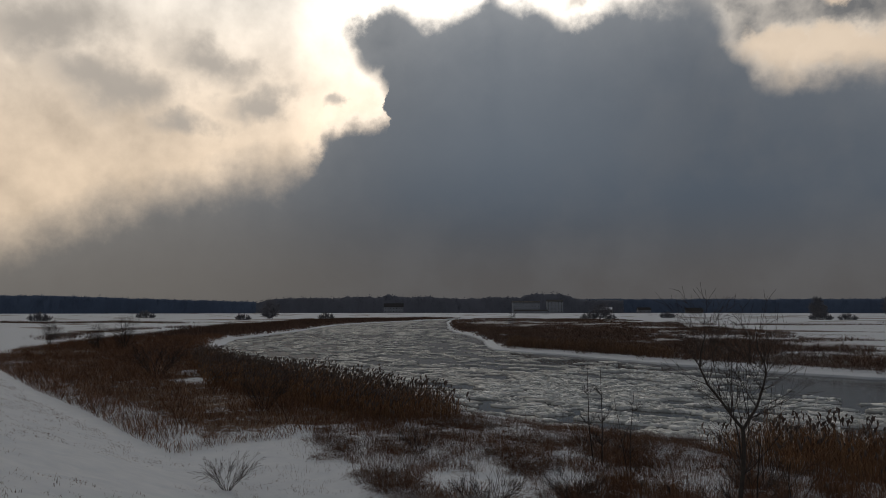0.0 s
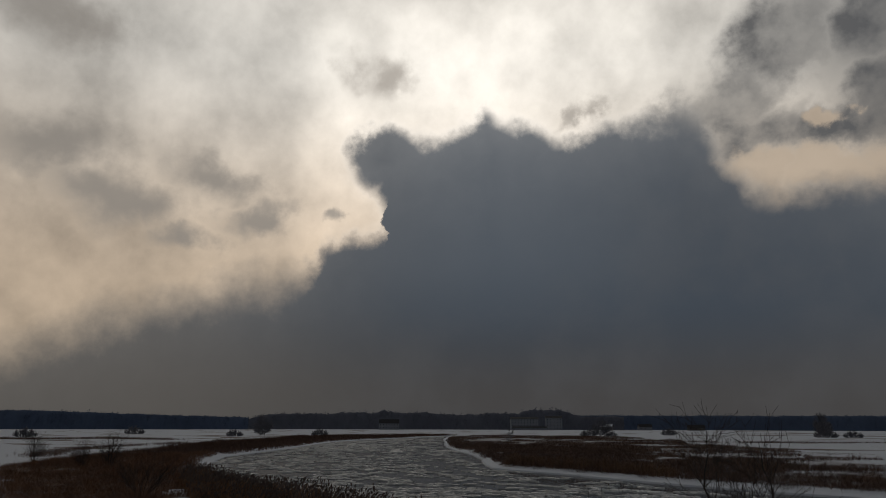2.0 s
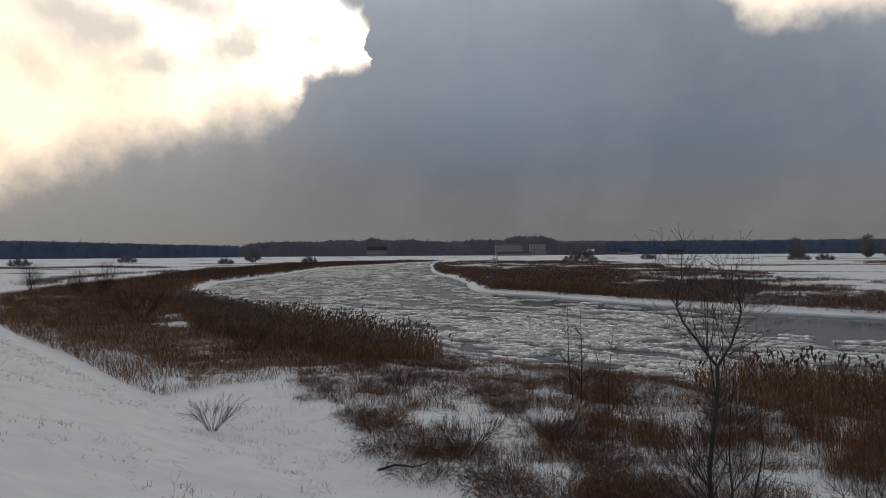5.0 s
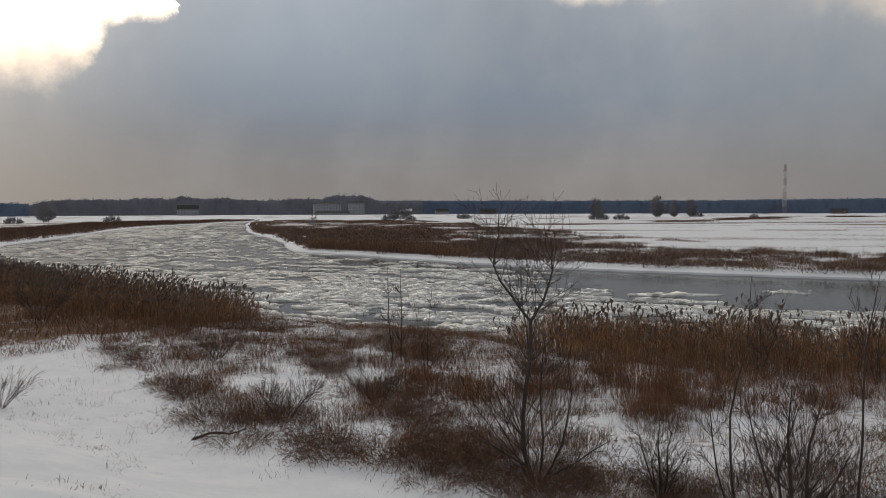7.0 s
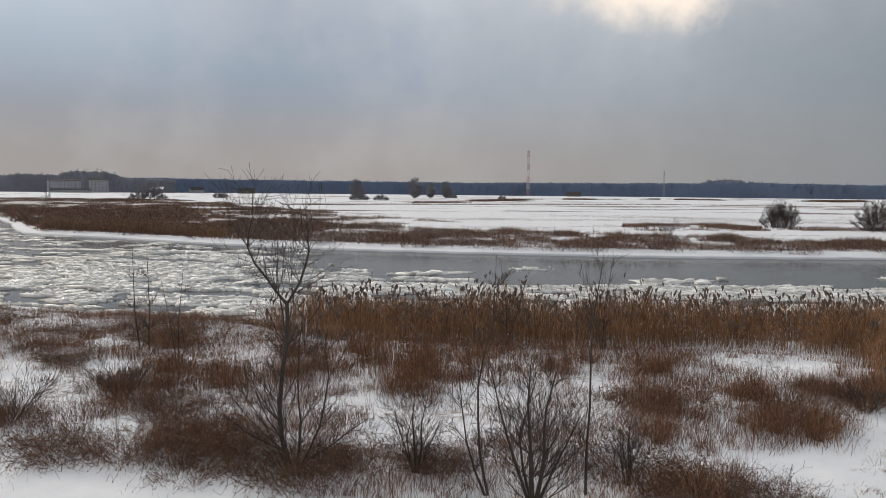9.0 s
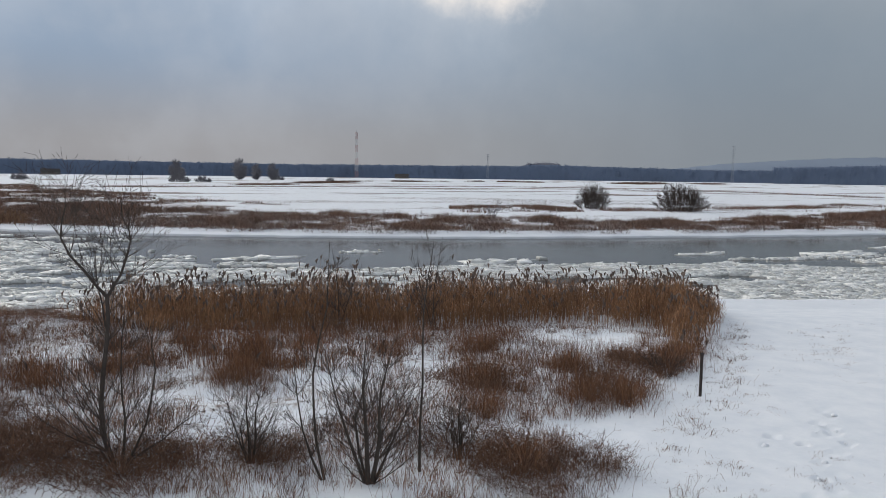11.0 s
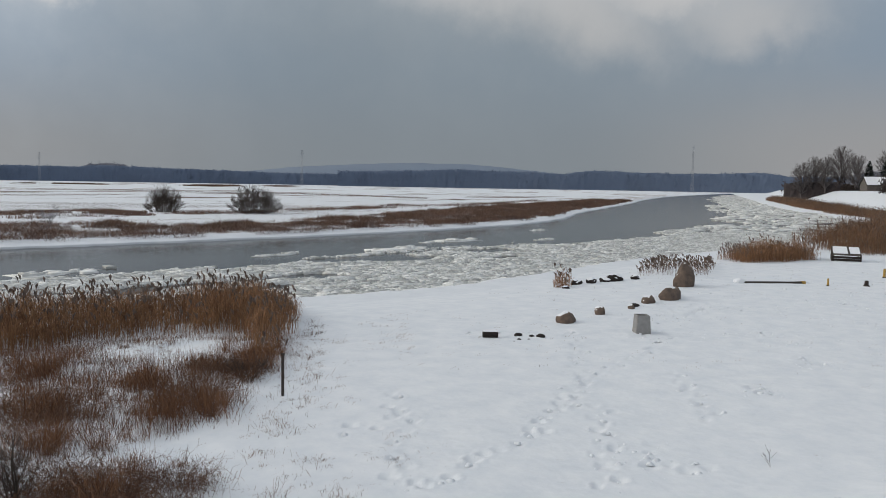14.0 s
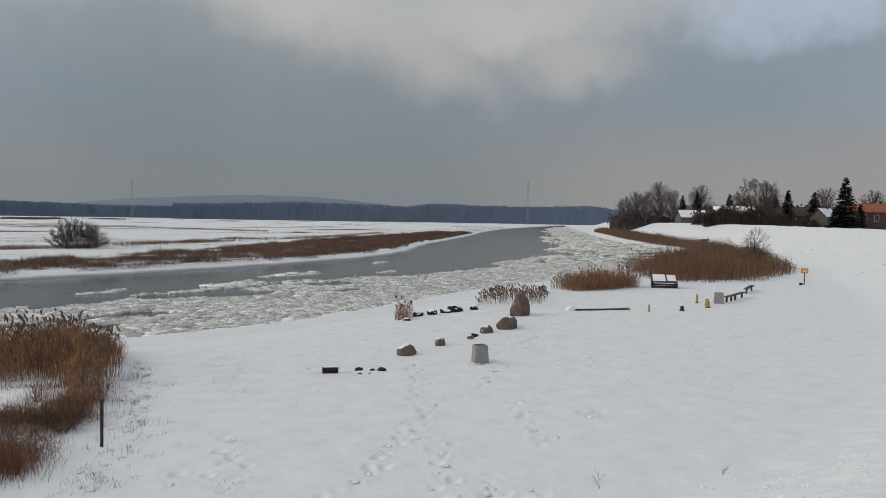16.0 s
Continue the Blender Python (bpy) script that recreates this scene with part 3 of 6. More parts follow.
def footprints():
    """Places, radii and depths of the prints trodden into the snow."""
    rng = np.random.RandomState(9)
    rows = []
    for trail in TRAILS:
        line = smooth_line(trail, 0.42)
        d = np.gradient(line, axis=0)
        n = np.stack([-d[:, 1], d[:, 0]], -1) / np.hypot(d[:, 0], d[:, 1])[:, None]
        for i, p in enumerate(line):
            q = p + n[i] * (0.12 if i % 2 else -0.12) + rng.normal(0, 0.11, 2)
            rows.append((*q, rng.uniform(0.13, 0.2), rng.uniform(0.03, 0.09)))
    for x, y, r in TRAMPLED:
        for _ in range(int(9 * r + 4)):
            rows.append((x + rng.normal(0, r * 0.6), y + rng.normal(0, r * 0.6), rng.uniform(0.13, 0.22), rng.uniform(0.02, 0.07)))
    return np.asarray(rows)


def ground_z(x, y):
    return float(lie([(x, y)])[0])


def litter_map(q):
    """How much dead growth covers the ground: 0 is clean snow."""
    x, y = q[:, 0], q[:, 1]
    v = np.zeros(len(q))
    r = np.hypot(x, y)
    ragged = patchy(x, y, 1.6, 3)
    for poly, k, soft in ((BRUSH_WEST, 0.66, 3.0), (BRUSH_NEAR, 0.27, 2.5), (REEDS_WEST, 0.7, 2.0), (REEDS_NEAR, 0.46, 3.0), (BANK_STRIP, 0.36, 3.0), (BANK_WEST, 0.7, 6.0), (TONGUE, 0.44, 12.0), (REEDS_EAST, 0.7, 4.0), (REEDS_SMALL, 0.4, 1.5)):
        m = np.where(inside(q, poly))[0]
        depth = line_distance(q[m], np.vstack([poly, poly[:1]]))[0] / soft
        v[m] = np.maximum(v[m], k * ease(depth - 0.7 * ragged[m], -0.1, 0.9))
    for hx, hy, hr in HOLES:
        v = np.where(np.hypot(x - hx, y - hy) < hr * (0.6 + 0.8 * ragged), 0.1, v)
    # faint tussocks far over the meadows, in long streaks
    north = ((y > np.interp(x, [-262, -121, -54, 42, 151, 490, 969], [455, 198, 103, 74, 113, 288, 482])) & (x > -262)) | ((x < -100) & (y > 60 - 0.3 * x))
    streak = patchy(x * 0.5 + 0.2 * y, y * 1.4, 20.0, 4)
    v = np.maximum(v, np.where((r > 200) & north, 0.60 * ease(streak, 0.60, 0.68), 0))
    m = np.where(north & (r < 420))[0]
    v[m] = np.maximum(v[m], 0.22 * ease(line_distance(q[m], FAR_BANK[::4], 12.0)[0], 3, 9))
    return v


def make_ground():
    turn = np.radians(np.r_[np.arange(-70, 16, 0.4), np.arange(16, 74, 0.22), np.arange(74, 92, 0.4), np.arange(92, 290, 4.0)])
    reach = np.r_[0.0, np.geomspace(1.5, 10, 14)[:-1], np.geomspace(10, 60, 180)[:-1], np.geomspace(60, 420, 130)[:-1], np.geomspace(420, 4800, 60)]
    a, r = np.meshgrid(turn, reach[1:], indexing="ij")
    q = np.stack([r * np.sin(a), r * np.cos(a)], -1).reshape(-1, 2)
    z, cover = lie(q), litter_map(q)
    far = np.hypot(q[:, 0], q[:, 1])
    idx = np.where((far < 75) & (q[:, 0] > 6))[0]
    for px, py, pr, depth in footprints():
        u = ((q[idx, 0] - px) ** 2 + (q[idx, 1] - py) ** 2) / pr ** 2
        hit = u < 4
        z[idx[hit]] -= depth * (np.exp(-u[hit] * 1.6) - 0.35 * np.exp(-(u[hit] - 1.6) ** 2 * 2.5))
    na, nr = a.shape
    i, j = np.meshgrid(np.arange(na), np.arange(nr - 1), indexing="ij")
    k, l = i * nr + j, ((i + 1) % na) * nr + j
    tris = np.concatenate([np.stack([k, l, l + 1], -1).reshape(-1, 3), np.stack([k, l + 1, k + 1], -1).reshape(-1, 3)])
    centre = len(q)
    tris = np.vstack([tris, [(centre, ((n + 1) % na) * nr, n * nr) for n in range(na)]])[:, ::-1]
    verts = np.vstack([np.c_[q, z], [(0, 0, ground_z(0, 0))]])
    me = mesh_of("ground", verts, tris, M_SNOW)
    at = me.attributes.new("litter", "FLOAT", "POINT")
    at.data.foreach_set("value", np.r_[cover, 0].astype(np.float32))
    me.polygons.foreach_set("use_smooth", np.ones(len(tris), bool))
    return tagged(new("ground", me), "snow-covered floodplain with dead grass showing through", "ground", kind="structure")


make_ground()


def ribbon(name, line, inner, outer, top, foot, mat, rag=0.4, seed=1):
    """A ragged strip of ice along a bank: from inner (on land) to outer (over the water), metres from the line."""
    rng = np.random.RandomState(seed)
    d = np.gradient(line[:, :2], axis=0)
    n = np.stack([-d[:, 1], d[:, 0]], -1) / np.hypot(d[:, 0], d[:, 1])[:, None]
    k = len(line)
    edge = outer + rag * (np.convolve(rng.randn(k + 4), np.ones(5) / 5, "valid") + 0.5 * rng.randn(k))
    land = line[:, :2] + n * inner
    rows = [np.c_[land, lie(land) - 0.04], np.c_[line[:, :2] + n * (edge * 0.7)[:, None], np.full(k, top + 0.05)],
            np.c_[line[:, :2] + n * edge[:, None], np.full(k, top)], np.c_[line[:, :2] + n * edge[:, None], np.full(k, foot)]]
    verts, tris = np.vstack(rows), []
    for m in range(3):
        for i in range(k - 1):
            a, b = m * k + i, (m + 1) * k + i
            tris += [(a, b, b + 1), (a, b + 1, a + 1)]
    return new(name, mesh_of(name, verts, tris, mat))


fine_far = smooth_line(FAR_BANK, 0.6)
fine_near = smooth_line(NEAR_BANK, 0.6)
tagged(ribbon("shore_ice_far", fine_far, 1.0, -0.8, WATER + 0.18, WATER - 0.1, M_SHELF, 0.35, 3), "snow-covered shelf of shore ice along the far bank", "shore ice", kind="structure")
tagged(ribbon("shore_ice_near", fine_near, -1.6, 1.2, WATER + 0.16, WATER - 0.1, M_SHELF, 0.5, 4), "snow-covered shelf of shore ice along the near bank", "shore ice", kind="structure")


def make_water():
    bm = bmesh.new()
    pts = [(-420, 600), (1300, 700), (1300, 200), (420, 120), (150, 20), (60, 28), (-20, 30), (-130, 50), (-420, 300)]
    bm.faces.new([bm.verts.new((x, y, WATER)) for x, y in pts])
    bmesh.ops.triangulate(bm, faces=bm.faces[:])
    bm.normal_update()
    me = bpy.data.meshes.new("water")
    bm.to_mesh(me)
    bm.free()
    me.materials.append(M_WATER)
    return tagged(new("water", me), "grey river water carrying drift ice", "water", kind="structure")


make_water()


def floe_mesh(centres, size, long, angle, seed, rugged=0.12):
    """Irregular ice pans with a thickness and a raised rim."""
    rng = np.random.RandomState(seed)
    n, s = len(centres), 8
    th = np.linspace(0, 2 * np.pi, s, endpoint=False)[None] + rng.uniform(-0.25, 0.25, (n, s))
    rad = size[:, None] * rng.uniform(0.42, 1.25, (n, s))
    u, v = rad * np.cos(th) * long[:, None], rad * np.sin(th)
    c, d = np.cos(angle)[:, None], np.sin(angle)[:, None]
    x, y = centres[:, :1] + u * c - v * d, centres[:, 1:] + u * d + v * c
    top = WATER + rng.uniform(0.02, 0.075, (n, 1)) + rng.uniform(-0.02, rugged, (n, s))
    ring = np.stack([x, y, top], -1)
    low = np.stack([x, y, np.full((n, s), WATER - 0.05)], -1)
    mid = np.stack([centres[:, 0], centres[:, 1], top.mean(1) - 0.015], -1)[:, None]
    verts = np.concatenate([ring, low, mid], 1)
    t = []
    for i in range(s):
        j = (i + 1) % s
        t += [(2 * s, i, j), (i, s + i, s + j), (i, s + j, j)]
    t = np.asarray(t)[None] + (np.arange(n) * (2 * s + 1))[:, None, None]
    return verts.reshape(-1, 3), t.reshape(-1, 3)


def make_drift_ice():
    rng = np.random.RandomState(11)
    for name, box, count, lo, hi in (("drift_ice", (-30, 32, 110, 92), 34000, 0.08, 0.54), ("drift_ice", (-150, 36, -20, 200), 24000, 0.12, 0.95), ("drift_ice", (100, 45, 700, 380), 16000, 0.35, 1.7),
                                     ("drift_ice", (-260, 150, -100, 440), 3500, 0.9, 3.2)):
        q = rng.uniform(box[:2], box[2:], (count * 9, 2))
        q = q[inside(q, RIVER)]
        dn, along = line_distance(q, NEAR_BANK)
        df = line_distance(q, FAR_BANK)[0]
        v = dn / (dn + df)
        belts = patchy(along * 0.10, v * 40, 3.0, 3)
        bits = patchy(along * 0.35, v * 40, 2.0, 2)
        east = ease(q[:, 0], -25, 15)
        thick = east * (0.80 - 1.1 * ease(v, 0.30, 0.62)) + (1 - east) * (0.36 + 0.16 * ease(v, 0.9, 0.3))
        streaks = patchy(along * 0.5, v * 60, 1.6, 2)
        keep = (east * (belts * 0.6 + bits * 0.4) + (1 - east) * (belts * 0.3 + streaks * 0.7)) > (0.78 - 0.55 * thick)
        keep &= (df > 1.6) & (rng.rand(len(q)) < 0.16 + 0.58 * np.clip(thick, 0, 1))
        q, along = q[keep][:count], along[keep][:count]
        seg = np.r_[0, np.cumsum(np.hypot(*np.diff(NEAR_BANK[:, :2], axis=0).T))]
        d = np.gradient(NEAR_BANK[:, :2], axis=0)
        way = np.interp(along, seg, np.unwrap(np.arctan2(d[:, 1], d[:, 0]))) + rng.normal(0, 0.35, len(q))
        size = lo + (hi - lo) * rng.rand(len(q)) ** 3.0
        thin = box[2] < 0
        me = mesh_of(name, *floe_mesh(q, size, rng.uniform(1.0, 2.2, len(q)), way, 5, 0.05 if thin else 0.12), M_ICE_THIN if thin else M_ICE)
        tagged(new(name, me), "broken pans of drifting grey-white river ice", "drift ice", kind="stuff")


make_drift_ice()


def ice_floe(x, y, size, turn, seed):
    """One large pan of ice with smaller broken pieces frozen on it."""
    rng = np.random.RandomState(seed)
    ob = thing("ice_floe", pose(x, y, 0, 0, 0, turn), "flat white ice floe drifting alone on open water", "ice floe", "single floes on the open water")
    v, t = floe_mesh(np.zeros((1, 2)), np.array([size]), np.array([2.6]), np.array([0.0]), seed, 0.02)
    part("pan", mesh_of("pan", v, t, M_ICE), None, ob)
    q = rng.normal(0, 1, (14, 2)) * (size * 1.2, size * 0.4)
    v, t = floe_mesh(q, size * rng.uniform(0.15, 0.4, 14), rng.uniform(1, 1.8, 14), rng.uniform(0, 3, 14), seed + 1)
    v[:, 2] += 0.015
    p = part("rubble", mesh_of("rubble", v, t, M_ICE), None, ob)
    p["kind"] = "stuff"


for k, (x, y, size) in enumerate(((59.0, 61.5, 1.7), (46.5, 56.5, 1.6), (34.5, 57.5, 0.9), (70, 57.5, 0.6), (15.5, 54.0, 1.4), (-1.0, 58.0, 1.2), (7.0, 62.0, 0.7), (84, 70, 0.8))):
    ice_floe(x, y, size, 4 + 5 * (k % 3), 500 + k)


# ---- growth ----
def blades(base, height, width, lean, rng, droop=0.25):
    """Bent, tapering blades: arrays of points and triangles. lean: how far the tip leans, in parts of the height."""
    n = len(base)
    face, way = rng.uniform(0, np.pi, n), rng.uniform(0, 2 * np.pi, n)
    side = np.stack([np.cos(face), np.sin(face), np.zeros(n)], -1) * width[:, None] / 2
    out = np.stack([np.cos(way), np.sin(way), np.zeros(n)], -1) * (height * lean)[:, None]
    up = np.zeros((n, 3))
    up[:, 2] = height
    mid = base + up * 0.55 + out * 0.35
    tip = base + up * (1 - droop * lean)[:, None] + out
    verts = np.stack([base - side, base + side, mid - side * 0.75, mid + side * 0.75, tip], 1)
    t = np.array([(0, 1, 3), (0, 3, 2), (2, 3, 4)])[None] + (np.arange(n) * 5)[:, None, None]
    return verts.reshape(-1, 3), t.reshape(-1, 3), tip


def merged(chunks):
    verts, tris, k = [], [], 0
    for v, t in chunks:
        verts.append(v), tris.append(t + k)
        k += len(v)
    return np.vstack(verts), np.vstack(tris)


def scatter(poly, per_m2, rng):
    poly = np.asarray(poly, float)
    lo, hi = poly.min(0), poly.max(0)
    q = rng.uniform(lo, hi, (int(np.prod(hi - lo) * per_m2), 2))
    return q[inside(q, poly)]


def plumes(tip, rng, size):
    """Drooping feathery heads at the stem tips."""
    n = len(tip)
    way = rng.uniform(0, 2 * np.pi, n) * 0.35 + 0.4
    out = np.stack([np.cos(way), np.sin(way), np.zeros(n)], -1)
    chunks = []
    for k in range(3):
        a = rng.uniform(0, np.pi, n)
        side = np.stack([np.cos(a), np.sin(a), np.zeros(n)], -1) * (size * rng.uniform(0.14, 0.24, n))[:, None]
        p0 = tip - np.array([0, 0, 0.25]) * size[:, None]
        p1 = tip + np.array([0, 0, 0.45]) * size[:, None] + out * (size * 0.15)[:, None]
        p2 = tip + np.array([0, 0, 0.75]) * size[:, None] + out * (size * rng.uniform(0.4, 0.8, n))[:, None]
        v = np.stack([p0, p1 - side, p1 + side, p2], 1).reshape(-1, 3)
        t = np.array([(0, 1, 2), (1, 3, 2)])[None] + (np.arange(n) * 4)[:, None, None]
        chunks.append((v, t.reshape(-1, 3)))
    return chunks


def reed_bed(poly, per_m2, tall, seed, label, wide=0.016, heads=0.3, gap=0.0, ragged=1.2, straw=None, patch=2.4, soft_top=0.75):
    rng = np.random.RandomState(seed)
    q = scatter(poly, per_m2, rng)
    border = np.vstack([poly, poly[:1]])
    rim = line_distance(q, border)[0] / ragged
    keep = (patchy(q[:, 0], q[:, 1], 2.6, 3) > gap) & (rim > 1.1 * patchy(q[:, 0], q[:, 1], 1.3, 2) * rng.rand(len(q)) ** 0.3)
    q, rim = q[keep], rim[keep]
    z = lie(q)
    ok = z > WATER - 0.1
    q, z, rim = q[ok], z[ok], rim[ok]
    n = len(q)
    base = np.c_[q, z - 0.03]
    clump = 1.0 - soft_top / 2 + soft_top * patchy(q[:, 0], q[:, 1], patch, 3)
    h = tall * clump * rng.uniform(0.5, 1.12, n) * (0.55 + 0.45 * ease(rim, 0.0, 1.3))
    chunks = []
    v, t, tip = blades(base, h, np.full(n, wide), rng.uniform(0.02, 0.22, n) + 0.3 * (1 - ease(rim, 0.0, 0.9)) * rng.rand(n), rng)
    chunks.append((v, t))
    for k in range(2):
        f = rng.uniform(0.25, 0.75, n)[:, None]
        p = base * (1 - f) + tip * f
        v, t, _ = blades(p, h * rng.uniform(0.15, 0.32, n), np.full(n, wide * 1.4), rng.uniform(0.5, 1.5, n), rng, 0.5)
        chunks.append((v, t))
    bed = thing("reed_bed", pose(0, 0, 0), label, "reeds")
    bed["kind"] = "stuff"
    part("stem_mass", mesh_of("stem_mass", *merged(chunks), straw or M_REED), None, bed)["kind"] = "stuff"
    pick = rng.rand(n) < heads
    part("plume_mass", mesh_of("plume_mass", *merged(plumes(tip[pick], rng, rng.uniform(0.13, 0.30, pick.sum()))), M_PLUME), None, bed, "dark feathery seed heads")["kind"] = "stuff"
    return bed


def grass_field(name, poly, per_m2, tall, wide, seed, mat, label, gap=0.0, size=4.0, lean=(0.1, 0.7), shape=None, lumpy=0.0):
    rng = np.random.RandomState(seed)
    q = scatter(poly, per_m2, rng)
    p = patchy(q[:, 0], q[:, 1], size, 3)
    q, p = q[p > gap], p[p > gap]
    if shape is not None:
        ok = shape(q)
        q, p = q[ok], p[ok]
    z = lie(q)
    ok = z > WATER + 0.05
    q, z, p = q[ok], z[ok], p[ok]
    n = len(q)
    h = tall * rng.uniform(0.45, 1.1, n) * (0.55 + 0.9 * np.clip((p - gap) / (1.001 - gap), 0, 1))
    if lumpy:
        h = h * (1 - lumpy + 2.6 * lumpy * patchy(q[:, 0], q[:, 1], 1.7, 2) ** 1.6)
    v, t, _ = blades(np.c_[q, z - 0.03], h, wide * rng.uniform(0.6, 1.3, n), rng.uniform(*lean, n), rng)
    return tagged(new(name, mesh_of(name, v, t, mat)), label, "grass", kind="stuff")


def tubes(segs, sides=3):
    """Tapered prisms from rows of start, end and two radii."""
    s = np.asarray(segs, float)
    a, b, ra, rb = s[:, 0:3], s[:, 3:6], s[:, 6], s[:, 7]
    d = b - a
    d /= np.linalg.norm(d, axis=1)[:, None] + 1e-9
    ref = np.where(np.abs(d[:, 2:3]) > 0.9, np.array([[1.0, 0, 0]]), np.array([[0, 0, 1.0]]))
    u = np.cross(d, ref)
    u /= np.linalg.norm(u, axis=1)[:, None]
    w = np.cross(d, u)
    th = np.linspace(0, 2 * np.pi, sides, endpoint=False)
    ring = u[:, None] * np.cos(th)[None, :, None] + w[:, None] * np.sin(th)[None, :, None]
    verts = np.concatenate([a[:, None] + ring * ra[:, None, None], b[:, None] + ring * rb[:, None, None]], 1)
    t = []
    for i in range(sides):
        j = (i + 1) % sides
        t += [(i, j, sides + j), (i, sides + j, sides + i)]
    t = np.asarray(t)[None] + (np.arange(len(s)) * 2 * sides)[:, None, None]
    return verts.reshape(-1, 3), t.reshape(-1, 3)


def tube_line(line, rad, sides=6):
    """One bent, tapering tube along a line."""
    d = np.gradient(line, axis=0)
    d /= np.linalg.norm(d, axis=1)[:, None]
    u = np.cross(d, np.array([0.3, 1.0, 0.05]))
    u /= np.linalg.norm(u, axis=1)[:, None]
    w = np.cross(d, u)
    th = np.linspace(0, 2 * np.pi, sides, endpoint=False)
    verts = line[:, None] + (u[:, None] * np.cos(th)[None, :, None] + w[:, None] * np.sin(th)[None, :, None]) * rad[:, None, None]
    t = []
    for k in range(len(line) - 1):
        for i in range(sides):
            j = (i + 1) % sides
            t += [(k * sides + i, k * sides + j, (k + 1) * sides + j), (k * sides + i, (k + 1) * sides + j, (k + 1) * sides + i)]
    return verts.reshape(-1, 3), np.asarray(t)


def grow(rng, p, d, length, r, level, out, levels=3, kids=5, bend=0.18, rise=0.15, spread=0.7, thin=0.62, pieces=5, start=0.25):
    """A limb with its side limbs, as rows for tubes(), sorted by level into out."""
    p, d = np.array(p, float), np.array(d, float)
    step = length / pieces
    marks = np.sort(rng.uniform(start, 0.97, kids))
    for i in range(pieces):
        f0, f1 = i / pieces, (i + 1) / pieces
        d = d + rng.normal(0, bend, 3) + np.array([0, 0, rise])
        d /= np.linalg.norm(d)
        e = p + d * step
        out[level].append((*p, *e, r * (1 - 0.75 * f0), r * (1 - 0.75 * f1)))
        if level + 1 < levels:
            for m in marks[(marks >= f0) & (marks < f1)]:
                q = p + d * step * (m - f0) * pieces
                side = rng.normal(0, 1, 3)
                side -= d * side.dot(d)
                side /= np.linalg.norm(side) + 1e-9
                nd = d * (1 - spread * 0.45) + side * spread
                nd /= np.linalg.norm(nd)
                grow(rng, q, nd, length * thin * (1.15 - 0.6 * m) * rng.uniform(0.7, 1.2), r * (1 - 0.75 * m) * 0.6, level + 1, out,
                     levels, max(2, int(kids * 0.8)), bend, rise, spread, thin, max(3, pieces - 1), 0.2)
        p = e


def bare_plant(name, seed, stems, label, category, levels=3, group="", least=0.0035, lines=(), limbs=(), skin=None, **kw):
    """A leafless tree or shrub from its stems: rows of start, direction, length and radius."""
    rng = np.random.RandomState(seed)
    out = [[] for _ in range(levels)]
    stalks = []
    for pts, r0, r1, count, reach in lines:
        line = smooth_line(pts, 0.35)
        line[1:-1] += rng.normal(0, 0.012, (len(line) - 2, 3))
        rad = np.linspace(r0, r1, len(line))
        stalks.append(tube_line(line, rad))
        for m in np.sort(rng.uniform(0.12, 0.98, int(count * 2.2))):
            i = min(int(m * (len(line) - 1)), len(line) - 2)
            d = (line[i + 1] - line[i]) / np.linalg.norm(line[i + 1] - line[i])
            side = rng.normal(0, 1, 3)
            side -= d * side.dot(d)
            nd = d * 0.7 + side / np.linalg.norm(side) * rng.uniform(0.55, 1.0)
            grow(rng, line[i], nd / np.linalg.norm(nd), reach * (1.45 - 0.8 * m) * rng.uniform(0.5, 1.35), max(0.005, rad[i] * 0.3), 1, out, levels, 6, 0.07, 0.06, 0.62, 0.5, 6, 0.2)
    single = []
    for p, d, length, r in stems:
        grow(rng, p, d, length, r, 0, out, levels=levels, **kw)
        if len(stems) <= 8:
            single.append(out[0])
            out[0] = []
    for p, d, length, r in limbs:
        grow(rng, p, d, length, r, 1, out, levels=levels, **kw)
    tree = thing(name, pose(0, 0, 0), label, category, group)
    for k, (vv, tt) in enumerate(stalks):
        n = "trunk" if k == 0 else "stem"
        part(n, mesh_of(n, vv, tt, M_BARK), None, tree)
    for k, segs in enumerate(single):
        s = np.asarray(segs)
        s[:, 6:] = np.maximum(s[:, 6:], least)
        line, rad = np.vstack([s[:, :3], s[-1:, 3:6]]), np.r_[s[:, 6], s[-1, 7]]
        n = "trunk" if k == 0 else "stem"
        part(n, mesh_of(n, *tube_line(line, rad), skin or M_BARK), None, tree)
    names = ["stem_mass" if len(stems) > 8 else "trunk", "branchwork", "twig_spray", "twig_spray"]
    rows = {}
    for k in range(levels):
        rows.setdefault(names[k], []).extend(out[k])
    for n, segs in rows.items():
        if not segs:
            continue
        s = np.asarray(segs)
        s[:, 6:] = np.maximum(s[:, 6:], least)
        v, t = tubes(s, 6 if n == "trunk" else 3)
        p = part(n, mesh_of(n, v, t, skin or (M_BARK if n == "trunk" else M_TWIG)), None, tree)
        if n != "trunk":
            p["kind"] = "stuff"
    return tree


